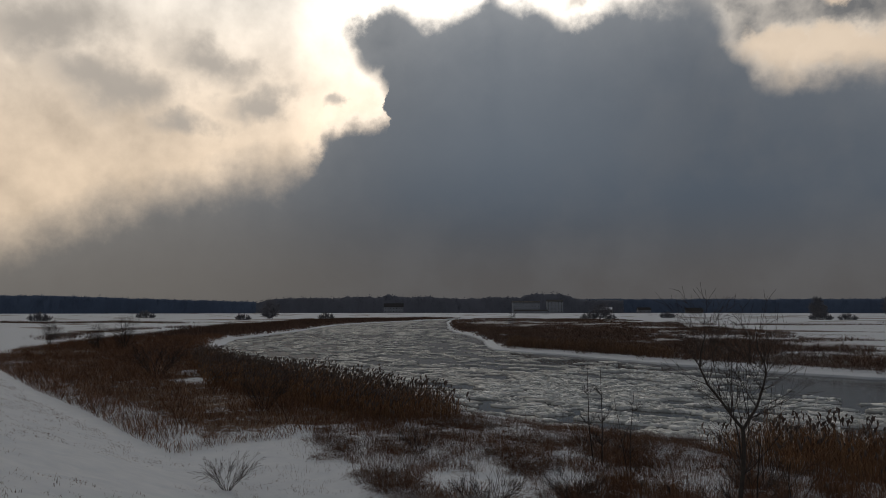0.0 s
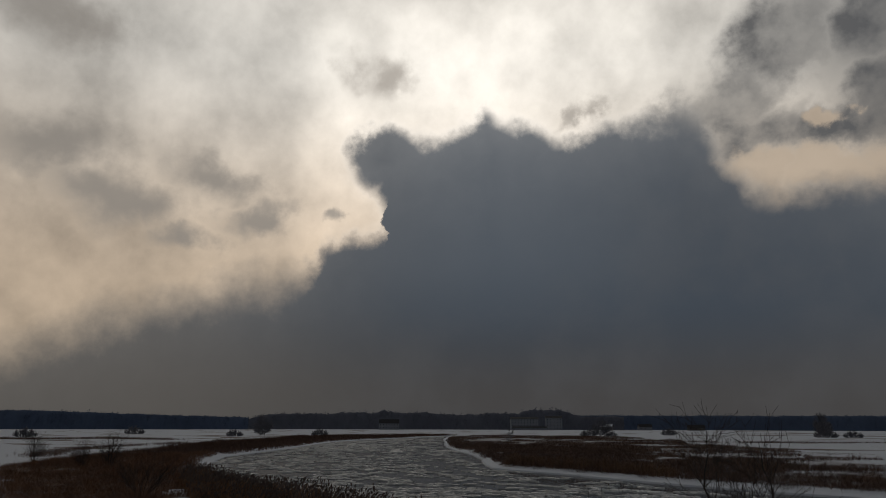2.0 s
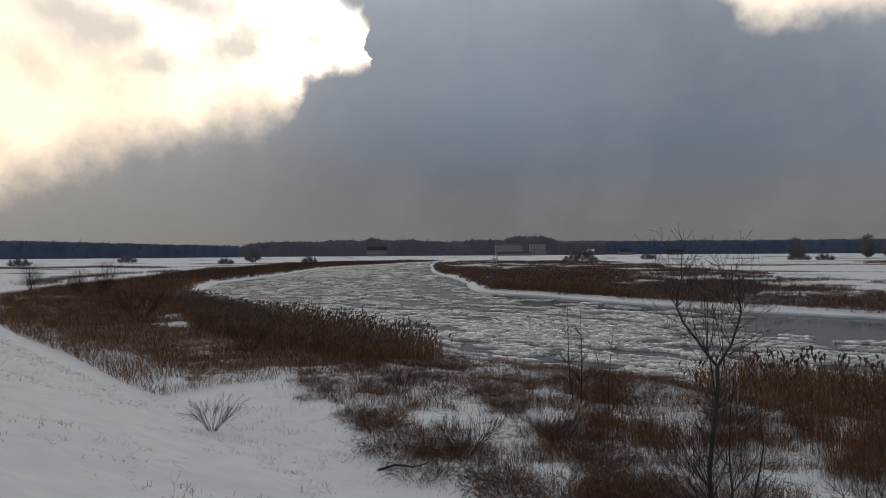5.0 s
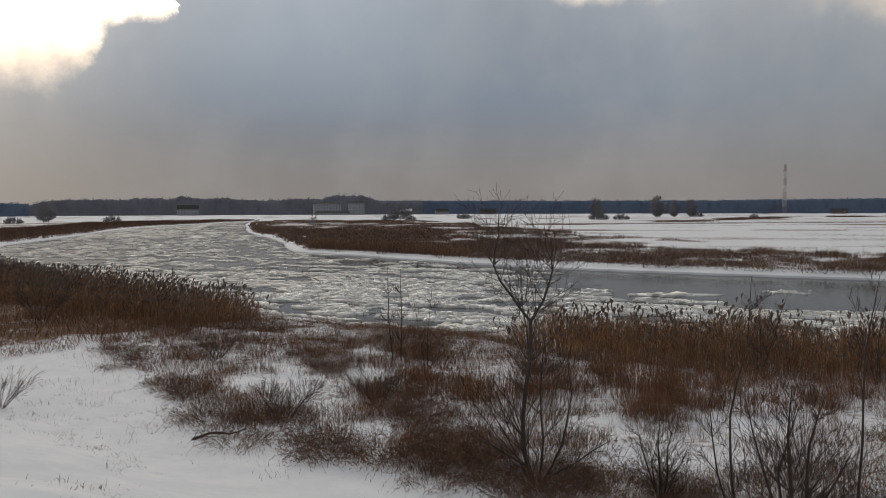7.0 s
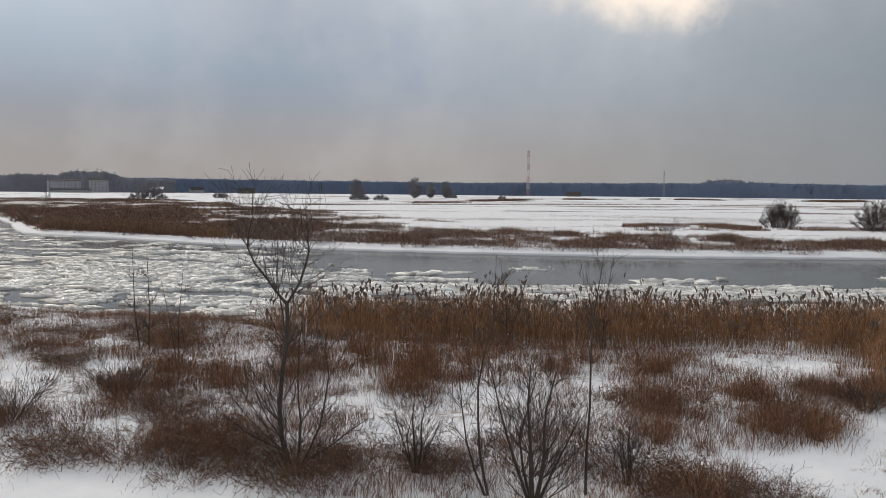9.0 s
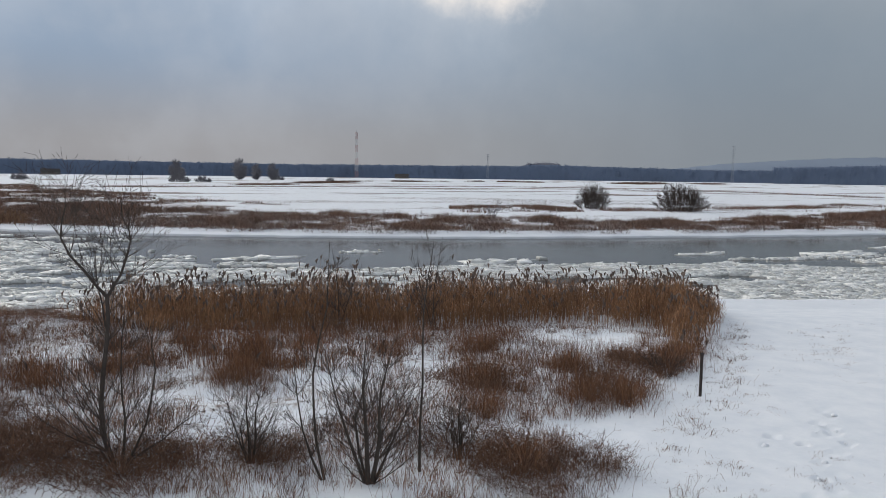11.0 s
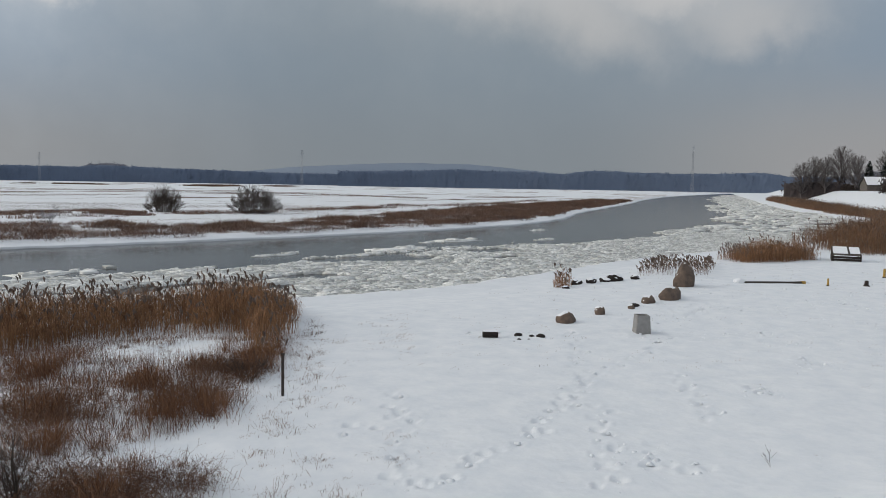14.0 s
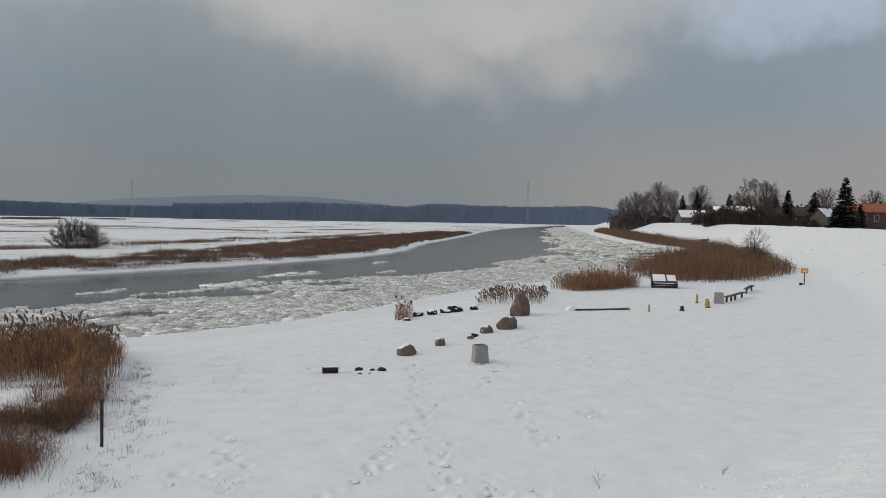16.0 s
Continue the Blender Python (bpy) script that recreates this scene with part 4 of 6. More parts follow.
def dome_bush(name, seed, tall, wide, label, stems, least, skin, category="bush"):
    """A rounded leafless bush: many stems that fan out from a narrow foot and branch near their ends."""
    rng = np.random.RandomState(seed)
    rows = []
    for _ in range(stems):
        a, lean = rng.uniform(0, 2 * np.pi), math.sqrt(rng.rand())
        half = wide / 2 * lean
        tip = np.array([half * math.cos(a), half * math.sin(a), tall * (1 - 0.78 * lean ** 2.5)])
        foot = np.array([half * 0.55 * math.cos(a), half * 0.55 * math.sin(a), 0])
        d = tip - foot
        length = np.linalg.norm(d) * rng.uniform(0.75, 1.0)
        rows.append((foot, d / np.linalg.norm(d), length, max(least * 1.6, tall * 0.006)))
    return bare_plant(name, seed, rows, label, category, 3, kids=7, spread=0.45, thin=0.36, bend=0.05, rise=0.02, least=least, skin=skin)


def place(ob, x, y, turn=0.0, size=1.0, sink=0.03):
    ob.matrix_world = pose(x, y, ground_z(x, y) - sink, 0, 0, turn) @ Matrix.Scale(size, 4)
    return ob


def place_copy(ob, x, y, turn=0.0, size=1.0, sink=0.03):
    c = copy_thing(ob, pose(0, 0, 0))
    return place(c, x, y, turn, size, sink)


def brush_clump(seed, n=110, tall=0.9, label="tangled clump of dead brown herbs in snow", spread=0.5, leafy=0.8):
    """Arching dead stems with curled leaves."""
    rng = np.random.RandomState(seed)
    segs, tipset = [], []
    for _ in range(n):
        a, r = rng.uniform(0, 2 * np.pi), spread * math.sqrt(rng.rand())
        p = np.array([r * math.cos(a), r * math.sin(a), 0.0])
        b = a + rng.normal(0, 0.9)
        d = np.array([math.cos(b) * 0.75, math.sin(b) * 0.75, 0.8])
        length = tall * rng.uniform(0.7, 1.7)
        for k in range(4):
            d = d + rng.normal(0, 0.26, 3) - np.array([0, 0, 0.24 * k])
            d /= np.linalg.norm(d)
            e = p + d * length / 4
            segs.append((*p, *e, 0.004 - 0.0006 * k, 0.0035 - 0.0006 * k))
            if k:
                tipset.append(e)
                if rng.rand() < 0.7:
                    f = e + (d * 0.5 + rng.normal(0, 0.7, 3)) * length * 0.16
                    segs.append((*e, *f, 0.003, 0.0025))
                    tipset.append(f)
            p = e
    clump = thing("herb_clump", pose(0, 0, 0), label, "dead herbs", "dead herbs by the river")
    part("stem_tangle", mesh_of("stem_tangle", *tubes(segs), M_BRUSH), None, clump)["kind"] = "stuff"
    tips = np.asarray(tipset)
    tips = tips[rng.rand(len(tips)) < leafy]
    v, t, _ = blades(tips, rng.uniform(0.02, 0.06, len(tips)), rng.uniform(0.007, 0.018, len(tips)), rng.uniform(-1.5, 1.5, len(tips)), rng)
    part("leaf_tangle", mesh_of("leaf_tangle", v, t, M_HERB), None, clump)["kind"] = "stuff"
    return clump


reed_bed(REEDS_WEST, 42, 1.55, 21, "dense bed of tall rust-brown reeds with feathery heads", heads=0.45, wide=0.02)
reed_bed(REEDS_NEAR, 95, 1.75, 22, "tall rust-brown reeds with dark feathery heads by the water", gap=0.22, heads=0.12, ragged=1.8, wide=0.015)
reed_bed([(-4, 25.5), (-2.6, 21.4), (0.5, 19.8), (2.6, 21.4), (3.6, 24), (3.0, 26.8), (-2, 27.2)], 48, 1.0, 25, "bent red-brown reeds and grass among the scrub", heads=0.03, gap=0.40, ragged=1.2, wide=0.012, straw=M_DEAD, patch=1.6)
reed_bed([(-9.8, 21), (-8, 19.6), (-5, 19.4), (-3.6, 21.2), (-4.6, 23.6), (-9, 23.8)], 46, 0.72, 27, "low red-brown matted grass in the scrub", heads=0.01, gap=0.38, ragged=1.0, wide=0.011, straw=M_DEAD, patch=1.4)
reed_bed(REEDS_EAST, 11, 2.1, 23, "broad bed of brown reeds along the bend of the bank", wide=0.034, heads=0.3, straw=M_REED_FAR, patch=5.0, soft_top=1.3, gap=0.24, ragged=2.5)
reed_bed(REEDS_SMALL, 85, 1.7, 24, "small stand of tawny reeds on the snowy shore", wide=0.02, heads=0.06)

def off_holes(q):
    keep = np.ones(len(q), bool)
    for x, y, r in HOLES:
        keep &= np.hypot(q[:, 0] - x, q[:, 1] - y) > r * (0.5 + 0.8 * patchy(q[:, 0], q[:, 1], 1.5))
    return keep


grass_field("tall_grass", BRUSH_WEST, 52, 0.95, 0.018, 31, M_DEAD, "matted rust-brown dead grass and brush", gap=0.24, size=5.0, lean=(0.2, 1.6), shape=off_holes, lumpy=0.6)
# scrub in the foreground: thin stalks, thick tussocks, low mats
CLEAN = [(-0.5, 17.4, 1.5), (-2.2, 19.6, 1.0), (1.4, 20.2, 1.1), (4.5, 15.8, 0.7), (11.2, 23.7, 1.4), (9.4, 24.6, 1.0), (-10.9, 26.7, 0.9), (-10.0, 23.3, 1.0), (-9.4, 16.0, 0.6), (6.6, 20.3, 0.8), (2.3, 23.9, 0.9), (-2.1, 23.5, 0.7), (6.4, 15.5, 0.8), (-12.5, 21.5, 1.6), (1.2, 12.6, 0.9), (4.5, 21.8, 0.9)]


def off_clean(q, broken=True):
    keep = np.ones(len(q), bool)
    for x, y, r in CLEAN:
        keep &= np.hypot(q[:, 0] - x, q[:, 1] - y) > r * (0.6 + 0.8 * patchy(q[:, 0] * 2, q[:, 1] * 2, 1.0))
    return keep & ((not broken) | (q[:, 0] > -6.5) | (q[:, 1] > 24.5) | (patchy(q[:, 0] * 0.7, q[:, 1] * 1.3, 1.8) > 0.43))


grass_field("thin_stalks", BRUSH_NEAR, 80, 0.64, 0.0065, 32, M_BRUSH, "thin dead stalks standing in snow", gap=0.27, size=2.2, lean=(0.1, 1.3), shape=off_clean)
grass_field("tussock_grass", BRUSH_NEAR, 150, 0.62, 0.009, 35, M_DEAD, "red-brown tussocks of dead grass in snow", gap=0.52, size=2.0, lean=(0.1, 1.3), shape=off_clean)
BANK_NEAR = [p for p in BANK_STRIP if p[0] < 295 and p != (300, 210)]
BANK_NEAR[12:12] = [(282, 180), (284, 202)]
grass_field("bank_grass", BANK_NEAR, 26, 0.95, 0.045, 33, M_FARGRASS, "strip of dead brown grass along the far bank", gap=0.36, size=5.0, lean=(0.3, 2.2), lumpy=0.9,
            shape=lambda q: (np.hypot(q[:, 0], q[:, 1]) < 330) & (line_distance(q, FAR_BANK, 4.0)[0] > 0.1 + 1.5 * patchy(q[:, 0], q[:, 1], 4.0, 2)) & ~inside(q, RIVER))
reed_bed(CORNER, 16, 1.7, 26, "brown reeds on the corner of the far bank", wide=0.045, heads=0.15, straw=M_REED_FAR)
grass_field("bank_grass", BANK_WEST, 5, 1.3, 0.12, 34, M_FARGRASS, "brown grass along the river's bend", gap=0.2, size=16.0)
grass_field("bank_grass", TONGUE, 3.5, 0.95, 0.13, 44, M_FARGRASS, "patches of dead brown grass on the snowy tongue of land", gap=0.47, size=13.0, lean=(0.3, 1.8), lumpy=0.7)
BACK_STRIP = [(30, 112), (55, 118), (95, 128), (140, 150), (138, 160), (85, 134), (50, 124), (28, 117)]
grass_field("bank_grass", BACK_STRIP, 9, 0.9, 0.06, 36, M_FARGRASS, "thin strip of dead grass on the snowy meadow", gap=0.46, size=9.0)
HOLLOW = [(29, 126), (31, 134), (40, 141), (50, 141), (54, 131), (48, 118), (39, 121)]
grass_field("bank_grass", HOLLOW, 16, 0.8, 0.06, 37, M_FARGRASS, "dead grass in a hollow beside the bushes", gap=0.36, size=7.0)
grass_field("bank_grass", [(57, 121), (60, 132), (72, 130), (84, 132), (76, 122)], 9, 0.7, 0.06, 45, M_FARGRASS, "tufts of dead grass round the foot of the bushes", gap=0.46, size=6.0)


def ditch(line, width, tall, seed, label):
    """A long thin line of dead growth along a ditch across the meadow."""
    rng = np.random.RandomState(seed)
    p = smooth_line(line, 2.0)
    far = np.hypot(*p.mean(0))
    n = int(np.hypot(*np.diff(p, axis=0).T).sum() * width * 5)
    k = rng.randint(0, len(p) - 1, n)
    q = p[k] + (p[k + 1] - p[k]) * rng.rand(n, 1) + rng.normal(0, width / 2, (n, 2))
    keep = patchy(q[:, 0], q[:, 1], far / 14, 3) > 0.38
    q = q[keep]
    v, t, _ = blades(np.c_[q, lie(q) - 0.03], tall * rng.uniform(0.3, 1.1, len(q)), rng.uniform(0.5, 1.2, len(q)) * far / 2200, rng.uniform(0.2, 1.6, len(q)), rng)
    return tagged(new("ditch_grass", mesh_of("ditch_grass", v, t, M_FARGRASS)), label, "grass", kind="stuff")


ditch([(-101, 290), (-56, 294), (20, 330), (46, 347), (115, 375), (153, 350), (186, 296), (191, 226), (188, 187)], 3.0, 0.9, 161, "long thin line of dead grass along a meadow ditch")
ditch([(-14, 353), (10, 389)], 5.0, 1.4, 162, "dark strip of dead growth on the far meadow")
ditch([(17, 440), (56, 534)], 7.0, 1.8, 163, "dark strip of dead growth on the far meadow")
ditch([(75, 590), (153, 629)], 8.0, 1.8, 164, "dark strip of dead growth on the far meadow")
ditch([(188, 709), (236, 666)], 8.0, 1.8, 165, "dark strip of dead growth on the far meadow")
ditch([(300, 625), (340, 655), (428, 690)], 12.0, 2.2, 166, "broad dark strip of reeds on the far meadow")
ditch([(85, 129), (111, 138), (152, 150), (186, 167), (230, 190)], 3.5, 0.9, 167, "line of brown grass behind the far bank")
ditch([(-340, 175), (-289, 177), (-294, 206), (-247, 205)], 5.0, 1.2, 168, "strip of dead growth on the snowy western meadow")
ditch([(-132, 80), (-165, 110), (-199, 168)], 4.0, 1.0, 169, "strip of dead growth on the snowy western meadow")

MEADOW = [(-60, 205), (-12, 128), (45, 103), (80, 112), (200, 178), (330, 255), (200, 330), (-60, 330)]
grass_field("meadow_grass", MEADOW, 2.6, 0.16, 0.10, 39, M_FARGRASS, "tufts of dead grass in streaks over the snowy meadow", gap=0.0, size=11.0,
            shape=lambda q: patchy(q[:, 0] * 0.5 + 0.2 * q[:, 1], q[:, 1] * 1.4, 20.0, 4) > 0.545)
# foreground trees and shrubs
twig_tree = bare_plant("bare_tree", 41, [], "young leafless tree with several stems in brown scrub", "tree", lines=[
    ([(0, 0, 0), (-0.2, 0, 0.7), (-0.24, 0.02, 1.4), (-0.14, 0.1, 2.6), (-0.1, 0.1, 3.5)], 0.062, 0.042, 11, 1.2),
    ([(-0.1, 0.1, 3.5), (-0.5, 0.06, 4.05), (-0.9, 0, 4.7), (-0.82, 0.1, 5.3), (-0.8, 0.1, 5.87)], 0.036, 0.006, 18, 1.1),
    ([(-0.1, 0.1, 3.5), (0.15, 0.1, 3.95), (0.38, 0.1, 4.6), (0.22, 0.2, 5.1), (0.16, 0.2, 5.6)], 0.034, 0.006, 18, 1.1),
    ([(-0.15, 0.1, 2.9), (-0.3, 0.3, 3.8), (-0.35, 0.4, 4.9)], 0.02, 0.005, 10, 0.8),
    ([(0.1, 0.0, 0), (0.2, 0.05, 1.0), (0.12, 0.1, 2.0), (0.2, 0.2, 3.2)], 0.035, 0.006, 12, 1.0),
    ([(0.15, -0.1, 0), (0.6, 0.0, 0.9), (0.75, 0.1, 2.0), (0.7, 0.1, 2.9)], 0.03, 0.006, 10, 0.9),
    ([(0.2, 0.0, 0.1), (0.9, -0.1, 0.6), (1.6, 0, 1.1)], 0.022, 0.005, 8, 0.7),
    ([(-0.1, 0.1, 0), (-0.7, 0.2, 1.0), (-1.3, 0.2, 1.9)], 0.022, 0.005, 9, 0.8)])
place(twig_tree, -2.95, 15.1, 0, 0.93)
shrub = bare_plant("bare_shrub", 42, [], "leafless shrub with many upright dark stems", "shrub", lines=[
    ([(0, 0, 0), (-0.05, 0, 0.9), (-0.1, 0.05, 1.8), (-0.05, 0, 2.65)], 0.05, 0.006, 15, 1.0), ([(0.06, 0, 0), (0.2, 0, 0.9), (0.25, 0.1, 1.7), (0.45, 0.1, 2.5)], 0.045, 0.006, 15, 1.0),
    ([(-0.05, 0.05, 0), (-0.35, 0, 0.9), (-0.6, 0.1, 1.7), (-0.75, 0.1, 2.4)], 0.032, 0.006, 12, 0.9), ([(0.1, 0.05, 0), (0.5, 0.1, 0.8), (0.85, 0.1, 1.6)], 0.028, 0.006, 10, 0.8),
    ([(0, 0.1, 0), (-0.2, 0.3, 1.1), (0.1, 0.4, 2.2)], 0.03, 0.006, 10, 0.8)])
place(shrub, 1.6, 13.5)
place_copy(shrub, 3.5, 14.3, 60, 0.5)
place_copy(shrub, -0.5, 14.8, 20, 0.6)
sapling_a = bare_plant("sapling", 43, [], "tall thin leafless sapling in the scrub", "sapling", lines=[
    ([(0, 0, 0), (-0.15, 0, 0.8), (-0.2, 0.05, 2.0), (0.05, 0.05, 3.2), (0.1, 0.1, 4.4)], 0.030, 0.004, 8, 0.6), ([(-0.05, 0, 0), (-0.4, 0, 1.0), (-0.55, 0, 2.3)], 0.028, 0.005, 10, 0.8)])
place(sapling_a, 0.85, 13.9)
sapling_b = bare_plant("sapling", 44, [], "straight leafless sapling in the scrub", "sapling", lines=[
    ([(0, 0, 0), (0.02, 0, 1.0), (0.04, 0.05, 2.4), (0.12, 0.05, 3.6), (0.25, 0.1, 4.4)], 0.029, 0.004, 8, 0.65)])
place(sapling_b, 2.6, 13.8)
twin = bare_plant("sapling", 45, [], "pair of slim leafless stems by the river", "sapling", lines=[
    ([(0, 0, 0), (-0.15, 0, 1.4), (-0.2, 0, 3.5)], 0.03, 0.005, 16, 0.5), ([(0.3, 0, 0), (0.32, 0, 1.5), (0.28, 0, 3.4)], 0.03, 0.005, 14, 0.5)])
place(twin, -10.1, 25.8)
reed_tree = bare_plant("sapling", 46, [], "slim branching sapling among the reeds", "sapling", lines=[
    ([(0, 0, 0), (0.05, 0, 1.5), (0.3, 0, 3.2)], 0.022, 0.005, 12, 0.7), ([(0, 0.1, 0), (-0.4, 0, 1.4), (-0.8, 0, 2.9)], 0.018, 0.005, 10, 0.6)])
place(reed_tree, 5.6, 27.0)
place_copy(reed_tree, 2.3, 27.5, 160, 1.0)
place_copy(reed_tree, -8.2, 24.0, 70, 0.9)
low_shrub = bare_plant("bare_shrub", 47, [((0.1 * math.cos(k * 2.4), 0.1 * math.sin(k * 2.4), 0), (0.75 * math.cos(k * 2.4), 0.75 * math.sin(k * 2.4), 0.8), 1.0 + 0.1 * (k % 4), 0.013) for k in range(14)],
                       "low spreading leafless shrub in the snow", "shrub", kids=5, spread=0.5, bend=0.08, rise=0.05)
place(low_shrub, -18.3, 16.7, 0, 0.85)
for x, y, turn, size in ((-10.2, 18.2, 40, 1.0), (-30.5, 30.5, 90, 1.6), (-8.4, 20.2, 200, 0.9), (-53, 41, 10, 2.4), (-16.5, 24.5, 300, 0.9), (10.8, 19.6, 100, 0.7), (-4.6, 24.0, 10, 1.0)):
    place_copy(low_shrub, x, y, turn, size)
for x, y, size in ((-92, 66, 1.6), (-116, 70, 1.6), (-95, 64, 1.3)):
    place_copy(shrub, x, y, x * 9, size)

FRINGE = [(-24, 20), (-14, 15.2), (-8, 13.6), (-2, 12.0), (1, 11.5), (-3, 15.5), (-8.5, 17.5), (-17, 22.5), (-25, 27)]
grass_field("thin_stalks", FRINGE, 16, 0.34, 0.007, 38, M_BRUSH, "scattered dead stalks in the snow before the scrub", gap=0.58, size=1.4, lean=(0.1, 0.8))
CLUMPS = [brush_clump(60 + k, 120 + 20 * k, 0.38 + 0.08 * k, spread=0.65) for k in range(4)]
rng = np.random.RandomState(77)
MATS = [(-5.2, 15.9, 1.2), (-6.7, 17.0, 1.2), (-4.0, 15.8, 0.7), (-1.2, 15.6, 0.5), (0.0, 15.3, 0.5), (-7.4, 15.9, 0.8), (-2.7, 15.3, 0.6), (4.8, 14.1, 0.8), (-8.3, 27.0, 1.0), (-10.6, 28.0, 1.0),
        (-8.5, 17.2, 1.3), (-8.4, 20.2, 1.2), (-6.1, 18.6, 1.3), (-5.0, 16.4, 1.3), (-3.8, 15.3, 1.0), (-2.6, 14.7, 0.8), (-10.6, 18.6, 0.9),
        (-17.4, 24.4, 1.6), (-13.6, 25.0, 1.6), (-20.5, 24.0, 1.3), (4.4, 15.4, 0.7), (5.9, 15.6, 0.7), (4.9, 13.2, 0.8), (5.7, 13.3, 0.6), (5.6, 19.7, 0.9), (8.2, 20.0, 1.0),
        (10.2, 20.3, 0.8), (-10.5, 24.0, 1.4), (-6.5, 23.5, 1.3), (-14.5, 29.0, 2.0), (-8.5, 29.0, 1.6), (-18.5, 31.0, 1.6), (12.4, 22.6, 0.7),
        (-14.2, 19.6, 0.4), (-16.2, 20.4, 0.5), (-12.0, 17.6, 0.35), (-10.0, 16.0, 0.3), (-22.5, 26.0, 0.9), (-19.0, 22.3, 0.5)]
spots = [(x + rng.normal(0, r * 0.55), y + rng.normal(0, r * 0.55)) for x, y, r in MATS for _ in range(int(1.5 + 1.9 * r) if y < 21 else int(1 + 1.1 * r))]
spots = [p for p, ok in zip(spots, off_clean(np.asarray(spots), False)) if ok]
for k, (x, y) in enumerate(spots):
    (place if k < 4 else place_copy)(CLUMPS[k % 4], x, y, rng.uniform(0, 360), rng.uniform(0.7, 1.35))


def tussock(seed, n, tall):
    """A sheaf of dead blades that fans out from one root."""
    rng = np.random.RandomState(seed)
    a, r = rng.uniform(0, 2 * np.pi, n), np.abs(rng.normal(0, 0.38, n)) * (1 + 0.5 * rng.rand())
    h = tall * rng.uniform(0.35, 1.15, n) * np.exp(-(r / 0.9) ** 2) + 0.1
    base = np.stack([r * np.cos(a), r * np.sin(a), np.zeros(n)], -1)
    v, t, _ = blades(base, h, np.full(n, 0.009), rng.uniform(0.05, 1.0, n) ** 1.3 * 1.5, rng, 0.6)
    ob = thing("grass_tussock", pose(0, 0, 0), "bushy red-brown tussock of dead grass", "grass", "tussocks in the scrub")
    part("blade_sheaf", mesh_of("blade_sheaf", v, t, M_DEAD), None, ob)["kind"] = "stuff"
    return ob


TUFTS = [tussock(90 + k, 210, 0.95 + 0.12 * k) for k in range(3)]
HOMES = [(-0.5, 22.2, 1.2), (0.6, 24.4, 1.2), (-2.2, 26.2, 1.2), (3.6, 25.2, 1.0), (-4.0, 22.6, 0.8), (4.8, 16.6, 0.7), (7.4, 17.8, 0.5), (-0.9, 20.9, 0.7), (8.6, 17.9, 0.5), (11.2, 20.4, 0.5), (4.7, 13.7, 0.6), (-7.7, 21.9, 0.9), (5.8, 19.6, 0.7), (-1.0, 23.0, 1.0), (8.3, 20.6, 0.6), (3.0, 23.4, 0.9), (-4.5, 25.0, 1.0), (0.8, 25.2, 1.0), (6.4, 23.8, 0.7), (10.6, 21.2, 0.6), (-9.0, 26.6, 1.0), (12.6, 22.6, 0.6), (-13.5, 27.5, 1.2), (-6.2, 21.6, 0.7)]
spots = [(x + rng.normal(0, r * 0.6), y + rng.normal(0, r * 0.8)) for x, y, r in HOMES for _ in range(6)]
for k, (x, y) in enumerate(spots):
    (place if k < 3 else place_copy)(TUFTS[k % 3], x, y, rng.uniform(0, 360), rng.uniform(0.45, 1.05))


def dead_branch(x, y, turn, seed):
    ob = bare_plant("fallen_branch", seed, [], "dead forked branch lying on the snow", "branch", 2, lines=[
        ([(0, 0, 0.03), (0.4, 0.05, 0.13), (0.9, 0.0, 0.10), (1.3, 0.1, 0.18)], 0.04, 0.012, 6, 0.35)])
    return place(ob, x, y, turn)


dead_branch(-11.5, 15.9, 35, 48)
dead_branch(-20.2, 30.4, 10, 49)


# ---- distance: woods, hill, masts, trees on the meadows, village ----
def polar(turn, reach):
    a = radians(turn)
    return reach * math.sin(a), reach * math.cos(a)


